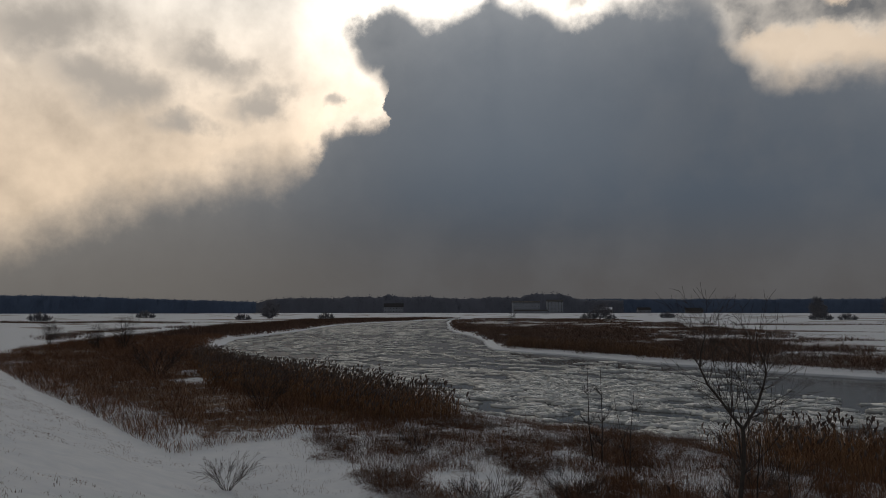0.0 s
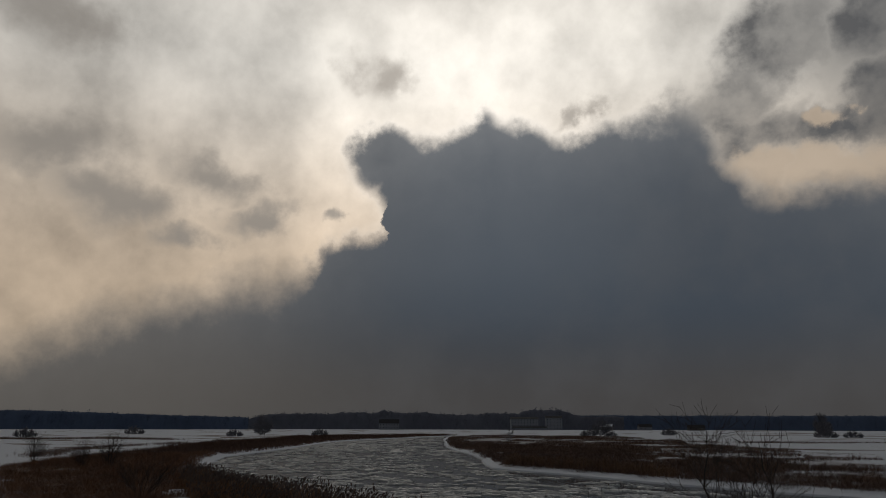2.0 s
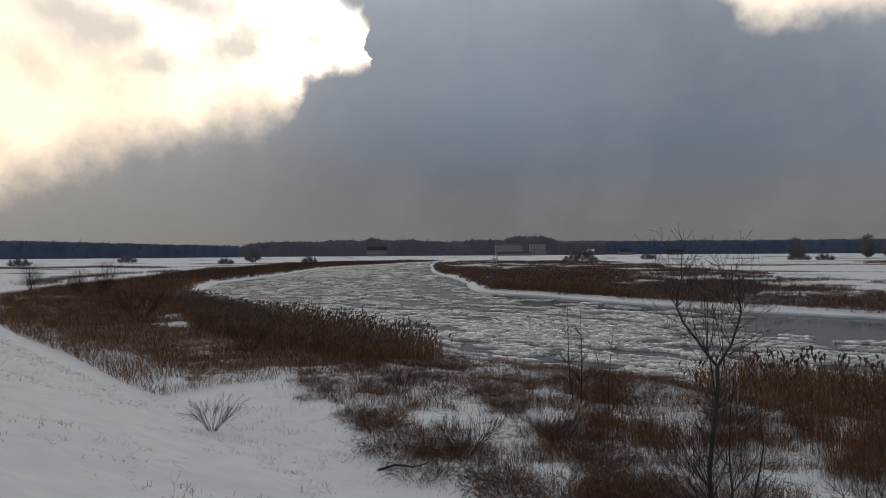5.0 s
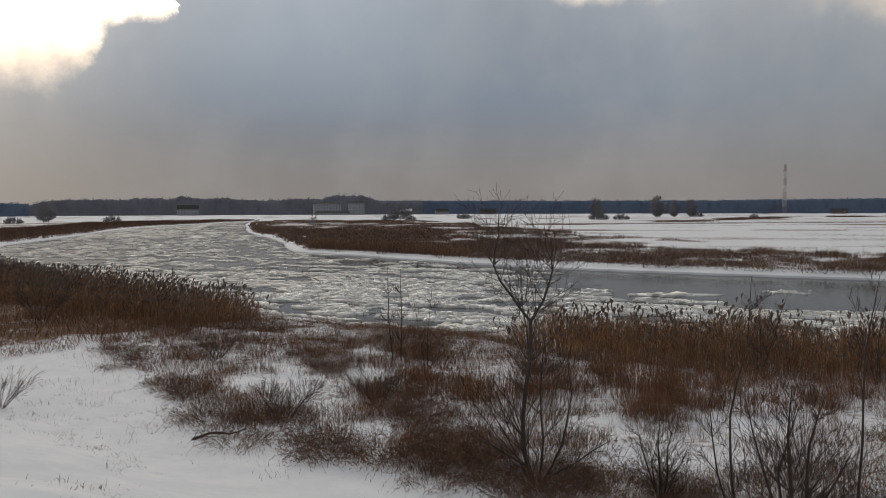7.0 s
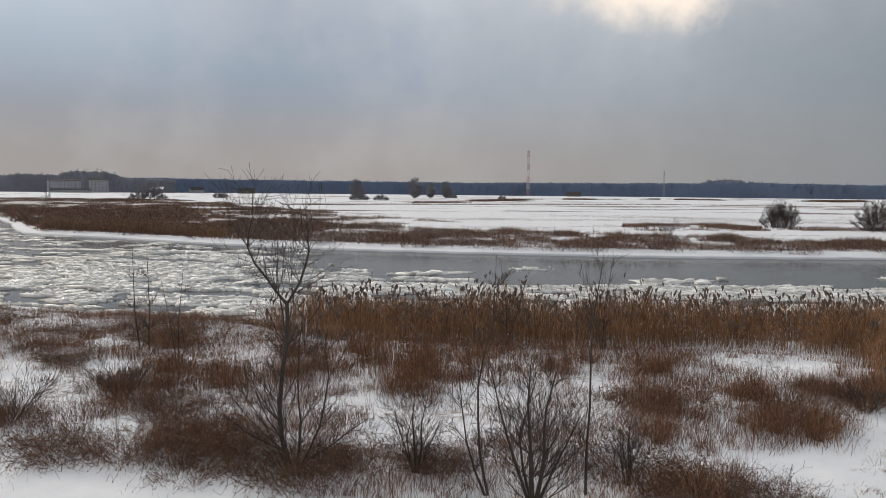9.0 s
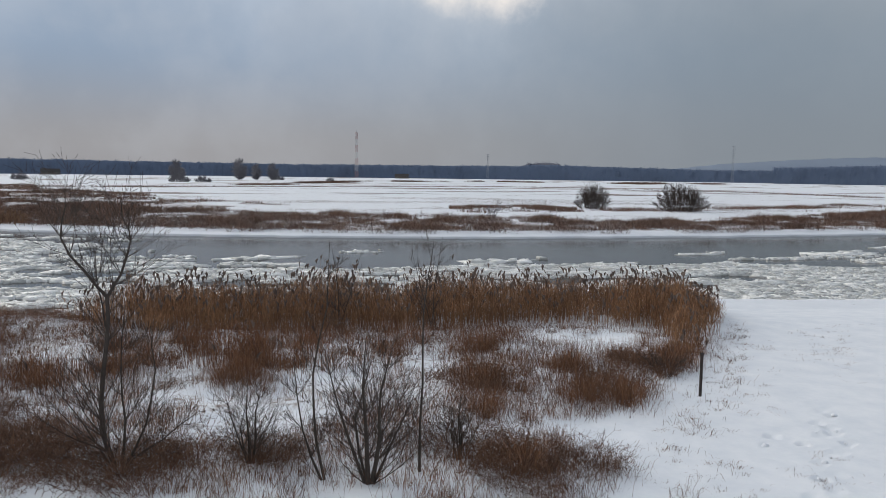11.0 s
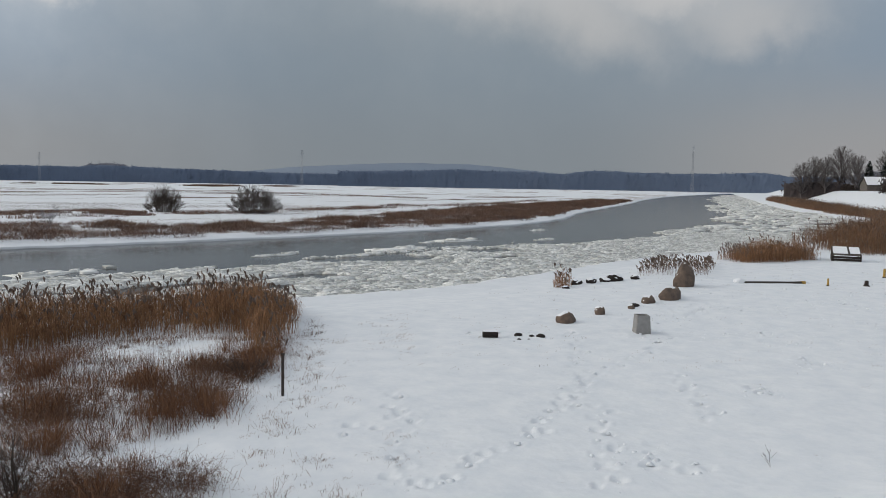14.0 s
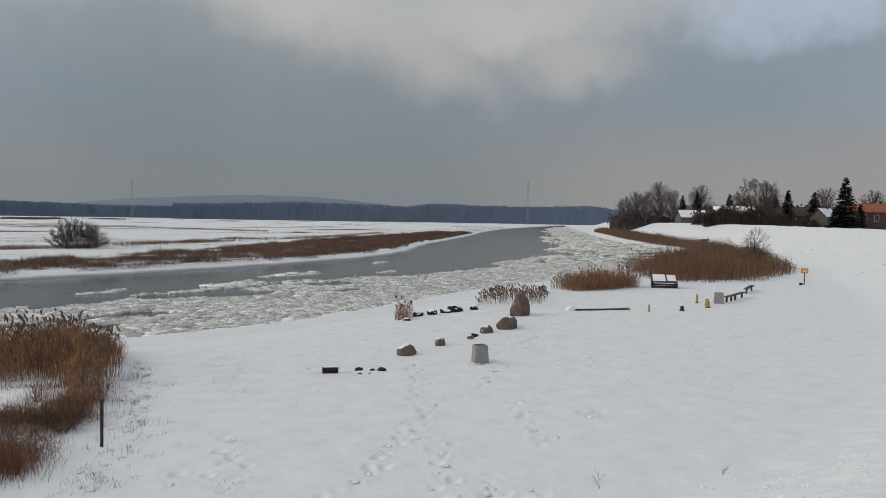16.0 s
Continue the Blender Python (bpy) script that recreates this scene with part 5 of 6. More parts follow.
def wood(tops, reach, mat, seed, label, pointed=True, step=0.15, width=6.0, uneven=0.10):
    """A belt of wood on the horizon: a closed canopy with a lumpy front, and the loose tops of single trees along it.
    tops: azimuth and the height of the tree tops over eye level, in degrees."""
    rng = np.random.RandomState(seed)
    az_of = lambda n: np.linspace(tops[0][0], tops[-1][0], n)
    height = lambda a, r: np.tan(np.radians(np.interp(a, [p[0] for p in tops], [p[1] for p in tops]))) * r + 5.6
    n = int((tops[-1][0] - tops[0][0]) / 0.06)
    a = az_of(n)
    h = height(a, reach) * (0.95 + uneven * (patchy(a * 10, a * 0 + 3, 6.0) - 0.6) + uneven * 0.5 * (patchy(a * 10, a * 0 + 9, 1.2) - 0.5))
    rows = []
    for f, back in ((0, 0), (0.2, 0.5), (0.4, 1.0), (0.6, 1.5), (0.8, 3.0), (0.93, 5.0), (1.0, 9.0), (0.9, 24.0), (0, 26.0)):
        r = reach + back + 3.0 * (patchy(a * 25, a * 0 + 50 * f, 4.0, 3) - 0.5)
        rows.append(np.stack([r * np.sin(np.radians(a)), r * np.cos(np.radians(a)), h * f], -1))
    m = np.arange((len(rows) - 1) * n).reshape(-1, n)[:, :-1].ravel()
    chunks = [(np.vstack(rows), np.concatenate([np.stack([m, m + 1, m + n + 1], -1), np.stack([m, m + n + 1, m + n], -1)]))]
    n = int((tops[-1][0] - tops[0][0]) / step * 2)
    a = az_of(n) + rng.uniform(-0.08, 0.08, n)
    r = reach + rng.uniform(-1, 10, n)
    h = height(a, r) * (1 + uneven * (patchy(a * 10, a * 0 + 3, 6.0) - 0.6) + rng.uniform(-0.6, 0.3, n) * uneven)
    w = width * rng.uniform(0.5, 1.0, n)
    m = 40
    f = rng.rand(n, m)
    rad = w[:, None] / 2 * ((1.02 - f) ** 0.7 if pointed else np.sqrt(np.clip(1 - (1.6 * f - 0.6) ** 2, 0, 1))) * rng.uniform(0.2, 1.0, (n, m))
    th = rng.uniform(0, 2 * np.pi, (n, m))
    crown = 0.75
    c = np.stack([(r * np.sin(np.radians(a)))[:, None] + rad * np.cos(th), (r * np.cos(np.radians(a)))[:, None] + rad * np.sin(th), h[:, None] * (1 - crown + crown * f)], -1).reshape(-1, 1, 3)
    tri = c + rng.normal(0, 0.5, (n * m, 3, 3))
    chunks.append((tri.reshape(-1, 3), np.arange(n * m * 3).reshape(-1, 3)))
    me = mesh_of("far_wood", *merged(chunks), mat)
    me.polygons.foreach_set("use_smooth", np.ones(len(me.polygons), bool))
    return tagged(new("far_wood", me), label, "wood", kind="stuff")


wood([(-85, 1.0), (-66, 1.0), (-58.5, 0.95), (-52, 0.74), (-45.6, 0.58)], 1050, M_HAZED_WOOD, 101, "dark pine wood on the horizon beyond the meadows")
wood([(-46, 0.45), (-44, 0.85), (-40, 0.95), (-36.5, 1.12), (-34, 0.98), (-29.3, 0.85), (-26.5, 1.05), (-25, 1.25), (-23.5, 1.3), (-22, 0.75), (-19, 0.7)], 1150, M_HAZED_GROVE, 102, "grey leafless grove round the far houses", pointed=False, width=9.0, uneven=0.25)
wood([(-31, 0.75), (-20, 0.80), (0, 0.72), (18.2, 0.80), (19.0, 0.93), (21.5, 0.93), (22.5, 0.85), (25.7, 0.78), (30.6, 0.66), (37, 0.62)], 1250, M_HAZED_WOOD, 103, "long dark pine wood on the horizon")
wood([(35.5, 0.85), (40, 1.0), (44.6, 1.15), (48, 1.08), (51.2, 0.98), (52.3, 0.90)], 1120, M_HAZED_WOOD, 104, "dark wood standing nearer on the plain")
wood([(51.5, 0.85), (54, 1.25), (58, 1.1), (60, 1.05), (63, 1.15), (65.6, 1.2), (67, 0.95), (90, 1.0)], 1200, M_HAZED_WOOD, 105, "dark pine wood beyond the river's bend", uneven=0.08)
wood([(18.0, 0.6), (18.8, 1.05), (19.8, 1.14), (21.0, 1.08), (21.9, 0.6)], 1300, M_HAZED_GROVE, 107, "hazy grey grove before the far pine wood", pointed=False, width=9.0, uneven=0.25)
wood([(70.5, 1.1), (72, 1.4), (76, 1.35), (79, 1.2), (83, 1.3), (92, 1.3)], 620, M_HAZED_GROVE, 106, "leafless wood behind the village", pointed=False, step=0.3, width=7.0, uneven=0.25)


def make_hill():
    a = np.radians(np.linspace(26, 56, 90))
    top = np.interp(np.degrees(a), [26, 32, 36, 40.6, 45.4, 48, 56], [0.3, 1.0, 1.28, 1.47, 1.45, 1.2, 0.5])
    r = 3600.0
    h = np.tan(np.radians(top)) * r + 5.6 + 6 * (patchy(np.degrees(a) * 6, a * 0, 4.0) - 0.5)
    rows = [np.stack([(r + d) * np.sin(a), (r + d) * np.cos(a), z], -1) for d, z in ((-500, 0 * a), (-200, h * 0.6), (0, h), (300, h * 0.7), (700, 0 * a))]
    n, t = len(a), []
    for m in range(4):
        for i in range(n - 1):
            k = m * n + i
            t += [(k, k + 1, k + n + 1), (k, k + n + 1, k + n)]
    return tagged(new("far_hill", mesh_of("far_hill", np.vstack(rows), t, M_HAZED_HILL)), "low wooded hill on the horizon", "hill", kind="structure")


make_hill()


def lattice(height, foot, head, levels, thick=1.0):
    """Legs and braces of a lattice tower."""
    segs = []
    for k in range(levels):
        f0, f1 = k / levels, (k + 1) / levels
        w0, w1 = foot + (head - foot) * f0, foot + (head - foot) * f1
        c0 = [(sx * w0 / 2, sy * w0 / 2, height * f0) for sx, sy in ((-1, -1), (1, -1), (1, 1), (-1, 1))]
        c1 = [(sx * w1 / 2, sy * w1 / 2, height * f1) for sx, sy in ((-1, -1), (1, -1), (1, 1), (-1, 1))]
        for i in range(4):
            j = (i + 1) % 4
            segs += [(k, *c0[i], *c1[i], 0.15 * thick, 0.15 * thick), (k, *c0[i], *c1[j], 0.07 * thick, 0.07 * thick), (k, *c0[j], *c1[i], 0.07 * thick, 0.07 * thick), (k, *c1[i], *c1[j], 0.08 * thick, 0.08 * thick)]
    return segs


def mast(turn, reach, height):
    x, y = polar(turn, reach)
    ob = thing("radio_mast", pose(x, y, 0, 0, 0, 20), "tall lattice radio mast painted in red and white bands", "mast")
    segs = lattice(height, 4.2, 2.6, 21)
    for band in range(7):
        rows = [s[1:] for s in segs if s[0] // 3 == band]
        part("mast_section", mesh_of("mast_section", *tubes(rows, 4), M_MASTRED if band % 2 == 0 else M_MASTWHITE), None, ob, "red lattice section" if band % 2 == 0 else "white lattice section")
    part("aerial", mesh_of("aerial", *tubes([(0, 0, height, 0, 0, height + 4, 0.15, 0.08)], 5), M_STEEL), None, ob)
    for s in (-1, 1):
        part("panel_aerial", mesh_of("panel_aerial", *tubes([(s * 1.8, 0, height - 6, s * 1.8, 0, height - 2, 0.35, 0.35)], 6), M_MASTWHITE), None, ob)
    return ob


def power_pylon(turn, reach, height, label):
    x, y = polar(turn, reach)
    ob = thing("power_pylon", pose(x, y, 0, 0, 0, -turn + 25), label, "pylon", "power pylons on the plain")
    part("tower", mesh_of("tower", *tubes([s[1:] for s in lattice(height, 3.0, 0.9, 12, 0.5)], 4), M_STEEL), None, ob)
    for f, w in ((0.80, 3.6), (0.89, 3.0), (0.97, 2.2)):
        z = height * f
        part("crossarm", mesh_of("crossarm", *tubes([(-w, 0, z, w, 0, z, 0.08, 0.08), (-w, 0, z, 0, 0, z + 1.2, 0.06, 0.06), (w, 0, z, 0, 0, z + 1.2, 0.06, 0.06)], 4), M_STEEL), None, ob)
    return ob


mast(6.2, 1230, 70.5)
power_pylon(32.9, 1020, 46, "slender grey lattice power pylon on the plain")
power_pylon(60.9, 1000, 57, "tall grey lattice power pylon by the far reach")
power_pylon(15.8, 1230, 40, "small grey lattice pylon above the wood")


def box(bm, x0, x1, y0, y1, z0, z1):
    v = [bm.verts.new((x, y, z)) for z in (z0, z1) for x, y in ((x0, y0), (x1, y0), (x1, y1), (x0, y1))]
    for f in ((3, 2, 1, 0), (4, 5, 6, 7), (0, 1, 5, 4), (1, 2, 6, 5), (2, 3, 7, 6), (3, 0, 4, 7)):
        bm.faces.new([v[i] for i in f])


def new_box(*a):
    bm = bmesh.new()
    box(bm, *a)
    return bm


def gable_roof(length, depth, z, rise, over=0.4, thick=0.25):
    bm = bmesh.new()
    l, d = length / 2 + over, depth / 2 + over
    drop = rise * over / (depth / 2)
    prof = [(-d, z - drop), (0, z + rise), (d, z - drop), (d, z - drop + thick), (0, z + rise + thick), (-d, z - drop + thick)]
    rows = [[bm.verts.new((x, p, q)) for p, q in prof] for x in (-l, l)]
    for i in range(6):
        j = (i + 1) % 6
        bm.faces.new((rows[0][i], rows[0][j], rows[1][j], rows[1][i]))
    for r in rows:
        bm.faces.new((r[0], r[1], r[4], r[5])), bm.faces.new((r[1], r[2], r[3], r[4]))
    bmesh.ops.recalc_face_normals(bm, faces=bm.faces[:])
    return bm


def house(turn, reach, face, length, depth, eave, rise, wall, roof, label, floors=1, windows=3, base=0.8, snow=True, chimney=True):
    """A gabled house. face: degrees by which its long side is turned from square to the eye."""
    x, y = polar(turn, reach)
    ob = thing("house", pose(x, y, base, 0, 0, -turn + face), label, "house")
    bm = bmesh.new()
    l, d = length / 2, depth / 2
    prof = [(-d, 0), (d, 0), (d, eave), (0, eave + rise - 0.05), (-d, eave)]
    rows = [[bm.verts.new((xx, p, q)) for p, q in prof] for xx in (-l, l)]
    for i in range(5):
        j = (i + 1) % 5
        bm.faces.new((rows[0][i], rows[0][j], rows[1][j], rows[1][i]))
    for r in rows:
        bm.faces.new(r)
    bmesh.ops.recalc_face_normals(bm, faces=bm.faces[:])
    part("wall", bm, wall, ob)
    part("roof", gable_roof(length, depth, eave, rise), roof, ob)
    if snow:
        part("roof_snow", gable_roof(length - 0.3, depth - 0.3, eave + 0.27, rise, 0.3, 0.12), M_CAP, ob, "thin snow lying on the roof")
    if chimney:
        part("chimney", new_box(l * 0.4 - 0.35, l * 0.4 + 0.35, -0.35, 0.35, eave + rise * 0.6, eave + rise + 1.1), M_BRICK, ob)
    fh = eave / floors
    for f in range(floors):
        for k in range(windows):
            cx = -l + length * (k + 0.5) / windows
            z0 = f * fh + fh * 0.32
            w = part("window", new_box(cx - 0.6, cx + 0.6, -d - 0.05, -d + 0.1, z0, z0 + fh * 0.48), M_WHITE, ob)
            part("pane", new_box(cx - 0.5, cx + 0.5, -d - 0.08, -d - 0.05, z0 + 0.1, z0 + fh * 0.48 - 0.1), M_PANE, w)
    return ob


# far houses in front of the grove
house(-35.7, 1090, 0, 27, 12, 8.5, 5.0, M_HAZED_WHITE, M_DARK, "pale country house at the edge of the grove", floors=2, windows=7, base=0, snow=False)
house(-26.0, 1100, 5, 38, 12, 15, 2.0, M_HAZED_WHITE, M_DARK, "long pale four-storey building at the edge of the grove", floors=4, windows=9, base=0, chimney=False, snow=False)
house(-23.9, 1095, 5, 22, 12, 16, 2.5, M_HAZED_WHITE, M_DARK, "pale block joined to the long building by the grove", floors=4, windows=5, base=0, chimney=False, snow=False)
house(-25.6, 1040, 0, 44, 6, 3.2, 1.5, M_HAZED_WHITE, M_DARK, "low white shed before the long building", windows=9, base=0, chimney=False, snow=False)
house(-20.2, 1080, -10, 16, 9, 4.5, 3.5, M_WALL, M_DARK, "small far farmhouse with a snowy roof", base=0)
house(-17.6, 1120, 15, 18, 9, 4.5, 3.5, M_HAZED_WHITE, M_DARK, "small white far farmhouse with a dark roof", base=0, snow=False)
house(-14.2, 1120, 5, 22, 9, 4.0, 3.5, M_WALL, M_DARK, "low dark far farm building", base=0, snow=False)
house(9.5, 1150, 0, 20, 9, 3.5, 3.0, M_WALL, M_DARK, "low far farm building under the wood", base=0, snow=False)


# ---- leafless trees and bushes on the meadows ----
def far_tree(seed, tall, wide, label, levels=3, name="bare_tree", stems=1, kids=9, least=0.05, category="tree", spread=0.75, skin=None):
    rng = np.random.RandomState(seed)
    rows = []
    for k in range(stems):
        a = rng.uniform(0, 2 * np.pi)
        tilt = 0.0 if stems == 1 else rng.uniform(0.1, 0.7) * wide / tall
        off = 0.0 if stems == 1 else rng.uniform(0, wide * (0.04 if levels > 3 else 0.34))
        rows.append(((off * math.cos(a), off * math.sin(a), 0), (tilt * math.cos(a), tilt * math.sin(a), 1), tall * rng.uniform(0.75, 0.95), tall * (0.028 if stems == 1 else 0.012)))
    return bare_plant(name, seed, rows, label, category, levels, kids=kids, spread=spread, thin=0.5 if levels < 4 else 0.62, bend=0.12 if levels < 4 else 0.09, rise=0.05, least=least, skin=skin or M_HAZED_TWIG)


def crown_tree(seed, tall, wide, low, limbs, least, label, name="bare_tree", category="tree", skin=None, trunks=1, fine=8):
    """A leafless tree whose limbs fan out from the trunk and fill a rounded crown; low: where the crown begins, in parts of the height."""
    rng = np.random.RandomState(seed)
    rows = []
    for k in range(trunks):
        a, off = 2.4 * k, 0.0 if trunks == 1 else wide * 0.12
        rows.append(((off * math.cos(a), off * math.sin(a), 0), (0.12 * math.cos(a) * (trunks > 1), 0.12 * math.sin(a) * (trunks > 1), 1), tall * 0.7, tall * 0.02))
    for k in range(limbs):
        a, u = rng.uniform(0, 2 * np.pi), rng.uniform(-0.85, 1.0)
        side = math.sqrt(1 - u * u) * (wide / 2) * rng.uniform(0.75, 1.05)
        mid = tall * (1 + low) / 2
        tip = np.array([side * math.cos(a), side * math.sin(a), mid + u * tall * (1 - low) / 2])
        foot = np.array([0.1 * tip[0], 0.1 * tip[1], max(tall * low * 0.6, tip[2] - np.hypot(tip[0], tip[1]) * 0.9 - tall * 0.12)])
        d = tip - foot
        rows.append((foot, d / np.linalg.norm(d), np.linalg.norm(d) * 0.9, tall * 0.006))
    return bare_plant(name, seed, rows[:trunks], label, category, 3, kids=fine, spread=0.6, thin=0.42, bend=0.09, rise=0.02, least=least, skin=skin or M_HAZED_TWIG, limbs=rows[trunks:])


def set_far(ob, turn, reach, size=1.0, spin=0.0):
    x, y = polar(turn, reach)
    return place(ob, x, y, spin, size, 0.1)


bush_a = dome_bush("bare_bush", 201, 4.7, 8.0, "rounded leafless bush on the snowy meadow", 170, 0.011, M_TWIG)
place(bush_a, 56.6, 130.5)
bush_b = dome_bush("bare_bush", 202, 5.1, 10.5, "broad leafless bush on the snowy meadow", 200, 0.011, M_TWIG)
place(bush_b, 68.4, 120.6)
set_far(crown_tree(203, 11.5, 13.5, 0.10, 95, 0.055, "dark spreading leafless tree on the far meadow", trunks=3), -44.6, 446)
thicket = dome_bush("thicket", 204, 5, 13, "low dark thicket on the far meadow", 70, 0.07, M_HAZED_TWIG)
set_far(thicket, -53.0, 520)
for turn, reach, size in ((-59.5, 415, 0.9), (-16.0, 515, 0.9), (-19.9, 452, 0.6), (-21.4, 448, 0.9), (-6.2, 460, 1.0), (-4.6, 462, 0.8), (-40.6, 420, 0.8), (0.6, 660, 0.9), (4.3, 600, 0.6), (-46.5, 400, 0.7)):
    x, y = polar(turn, reach)
    place_copy(thicket, x, y, turn * 7, size, 0.1)
set_far(crown_tree(205, 10, 14.5, 0.12, 85, 0.055, "crooked dark leafless tree beside a thicket", trunks=3), -20.6, 450)
set_far(far_tree(206, 5.2, 3, "small leafless tree on the snowy tongue of land", kids=9, least=0.045), -26.9, 252)
tall_tree = crown_tree(207, 17, 13, 0.06, 130, 0.065, "tall dense leafless tree on the far meadow", trunks=3)
set_far(tall_tree, -2.1, 605)
for turn, reach, size in ((-6.4, 560, 0.86), (0.2, 640, 0.86), (-0.95, 640, 0.8), (-6.0, 575, 0.55)):
    x, y = polar(turn, reach)
    place_copy(tall_tree, x, y, turn * 31, size, 0.1)
lean_tree = far_tree(208, 2.4, 2.4, "small leaning leafless sapling on the far bank", name="sapling", stems=4, kids=6, least=0.02, spread=0.6)
place(lean_tree, 27.0, 93.0)


# ---- village behind the dyke ----
house(72.4, 400, 20, 13, 9, 4.3, 3.4, M_WALL, M_DARK, "low house with a steep snow-covered roof behind the dyke", windows=1, base=4.0)
house(75.2, 320, 0, 15, 9, 5.0, 2.6, M_BRICK, M_DARK, "long brown barn with a snow-covered roof behind the dyke", windows=2, base=4.5, chimney=False)
house(76.2, 300, 4, 9, 5, 2.2, 1.2, M_WALL, M_DARK, "low shed with a snowy roof behind the dyke", windows=1, base=5.0, chimney=False)
house(78.6, 318, -8, 16, 9, 5.0, 3.0, M_BRICK, M_DARK, "brown brick house half hidden by trees", windows=5, base=4.0, snow=False)
house(80.8, 270, 62, 7, 6, 3.4, 2.8, M_WALL, M_DARK, "small grey gabled house with a snowy roof", windows=2, base=4.4)
house(83.5, 260, 0, 12, 8, 4.2, 2.2, M_BRICK, M_TILE, "house with an orange-red tiled roof behind a hedge", windows=4, base=5.6, snow=False)
M_VILLAGE = material("village_twig", (0.13, 0.115, 0.115), 0.9, (0.085, 0.075, 0.075), 0.5, island=0.5)
M_THICKET = material("bare_thicket", (0.075, 0.062, 0.062), 0.95, (0.045, 0.038, 0.04), 0.1, island=0.6)
wood([(72.6, 0.9), (73.4, 1.15), (75, 1.3), (77, 1.35), (79, 1.5), (80.6, 1.35), (82, 1.6), (86, 1.5), (92, 1.4)], 345, M_THICKET, 108, "dark leafless thicket behind the village houses", pointed=False, step=0.3, width=5.0, uneven=0.3)
wood([(66.8, 0.5), (67.4, 0.62), (68.4, 0.72), (69.6, 0.68), (70.6, 0.55), (71.6, 0.4)], 470, M_THICKET, 109, "dark undergrowth below the trees by the bend", pointed=False, step=0.3, width=5.0, uneven=0.3)

CLUMP = crown_tree(211, 22.5, 14, 0.28, 105, 0.042, "tall leafless village tree with a rounded crown", skin=M_VILLAGE)
set_far(CLUMP, 67.9, 470, 0.95)
for turn, reach, size, spin in ((68.6, 480, 1.02, 200), (69.3, 470, 0.92, 110), (70.2, 500, 1.2, 300), (71.1, 460, 0.92, 50), (73.0, 410, 1.04, 10), (75.7, 370, 0.94, 240), (77.2, 305, 0.92, 150), (80.8, 300, 0.86, 33), (83.6, 300, 0.82, 99), (85.2, 300, 0.85, 20)):
    x, y = polar(turn, reach)
    place_copy(CLUMP, x, y, spin, size, 0.1)
crooked = far_tree(212, 21, 10, "gnarled dark leafless tree standing behind the dyke", levels=4, stems=2, kids=8, least=0.05, skin=M_TWIG, spread=0.9)
set_far(crooked, 76.6, 300, 1.0)


def conifer(seed, tall, wide, label, name="spruce"):
    """Uneven boughs all up the trunk, each a drooping fan of needled sprays."""
    rng = np.random.RandomState(seed)
    ob = thing(name, pose(0, 0, 0), label, "conifer")
    part("trunk", mesh_of("trunk", *tubes([(0, 0, 0, 0, 0, tall, tall * 0.015, 0.03)], 6), M_BARK), None, ob)
    v, k = [], 0
    lobes = rng.uniform(0.75, 1.15, 9)
    for _ in range(520):
        f = 0.04 + 0.95 * rng.rand() ** 1.25
        a = rng.uniform(0, 2 * np.pi)
        r = (wide / 2 * (1 - f) ** 0.75 * lobes[int(a / 0.7) % 9] * rng.uniform(0.45, 1.15) + 0.25)
        out, side = np.array([math.cos(a), math.sin(a), 0]), np.array([-math.sin(a), math.cos(a), 0])
        root = np.array([0, 0, f * tall])
        drop = rng.uniform(-0.05, 0.45)
        for g in (0.35, 0.6, 0.8, 1.0):
            c = root + out * r * g + np.array([0, 0, 0.12 * r * math.sin(3 * g) - drop * r * g * g])
            w = 0.30 * r * (1.15 - 0.6 * g) + 0.12
            v += [c - out * w, c + side * w + rng.normal(0, 0.1, 3), c + out * w * 0.9 + rng.normal(0, 0.15, 3), c - side * w + rng.normal(0, 0.1, 3) - np.array([0, 0, 0.25 * w])]
            k += 1
    t = (np.array([(0, 1, 2), (0, 2, 3)])[None] + (np.arange(k) * 4)[:, None, None]).reshape(-1, 3)
    part("crown", mesh_of("crown", v, t, M_FIR), None, ob)
    return ob


spruce = conifer(221, 20, 11, "tall dark spruce among the village houses")
set_far(spruce, 82.0, 245, 0.97)
for turn, reach, size, spin in ((71.8, 440, 0.86, 40), (72.8, 405, 0.9, 90), (74.9, 365, 0.88, 10), (77.8, 320, 0.84, 210), (80.2, 285, 0.84, 130), (82.9, 250, 0.6, 77), (81.4, 250, 0.55, 5)):
    x, y = polar(turn, reach)
    place_copy(spruce, x, y, spin, size, 0.1)
thuja = conifer(222, 18, 7.5, "dense dark conifer behind the dyke", "conifer")
set_far(thuja, 78.6, 300)
hedge_bush = dome_bush("hedge_bush", 223, 5.5, 8, "dark dense hedge bush behind the dyke", 90, 0.045, M_TWIG)
set_far(hedge_bush, 82.6, 235)
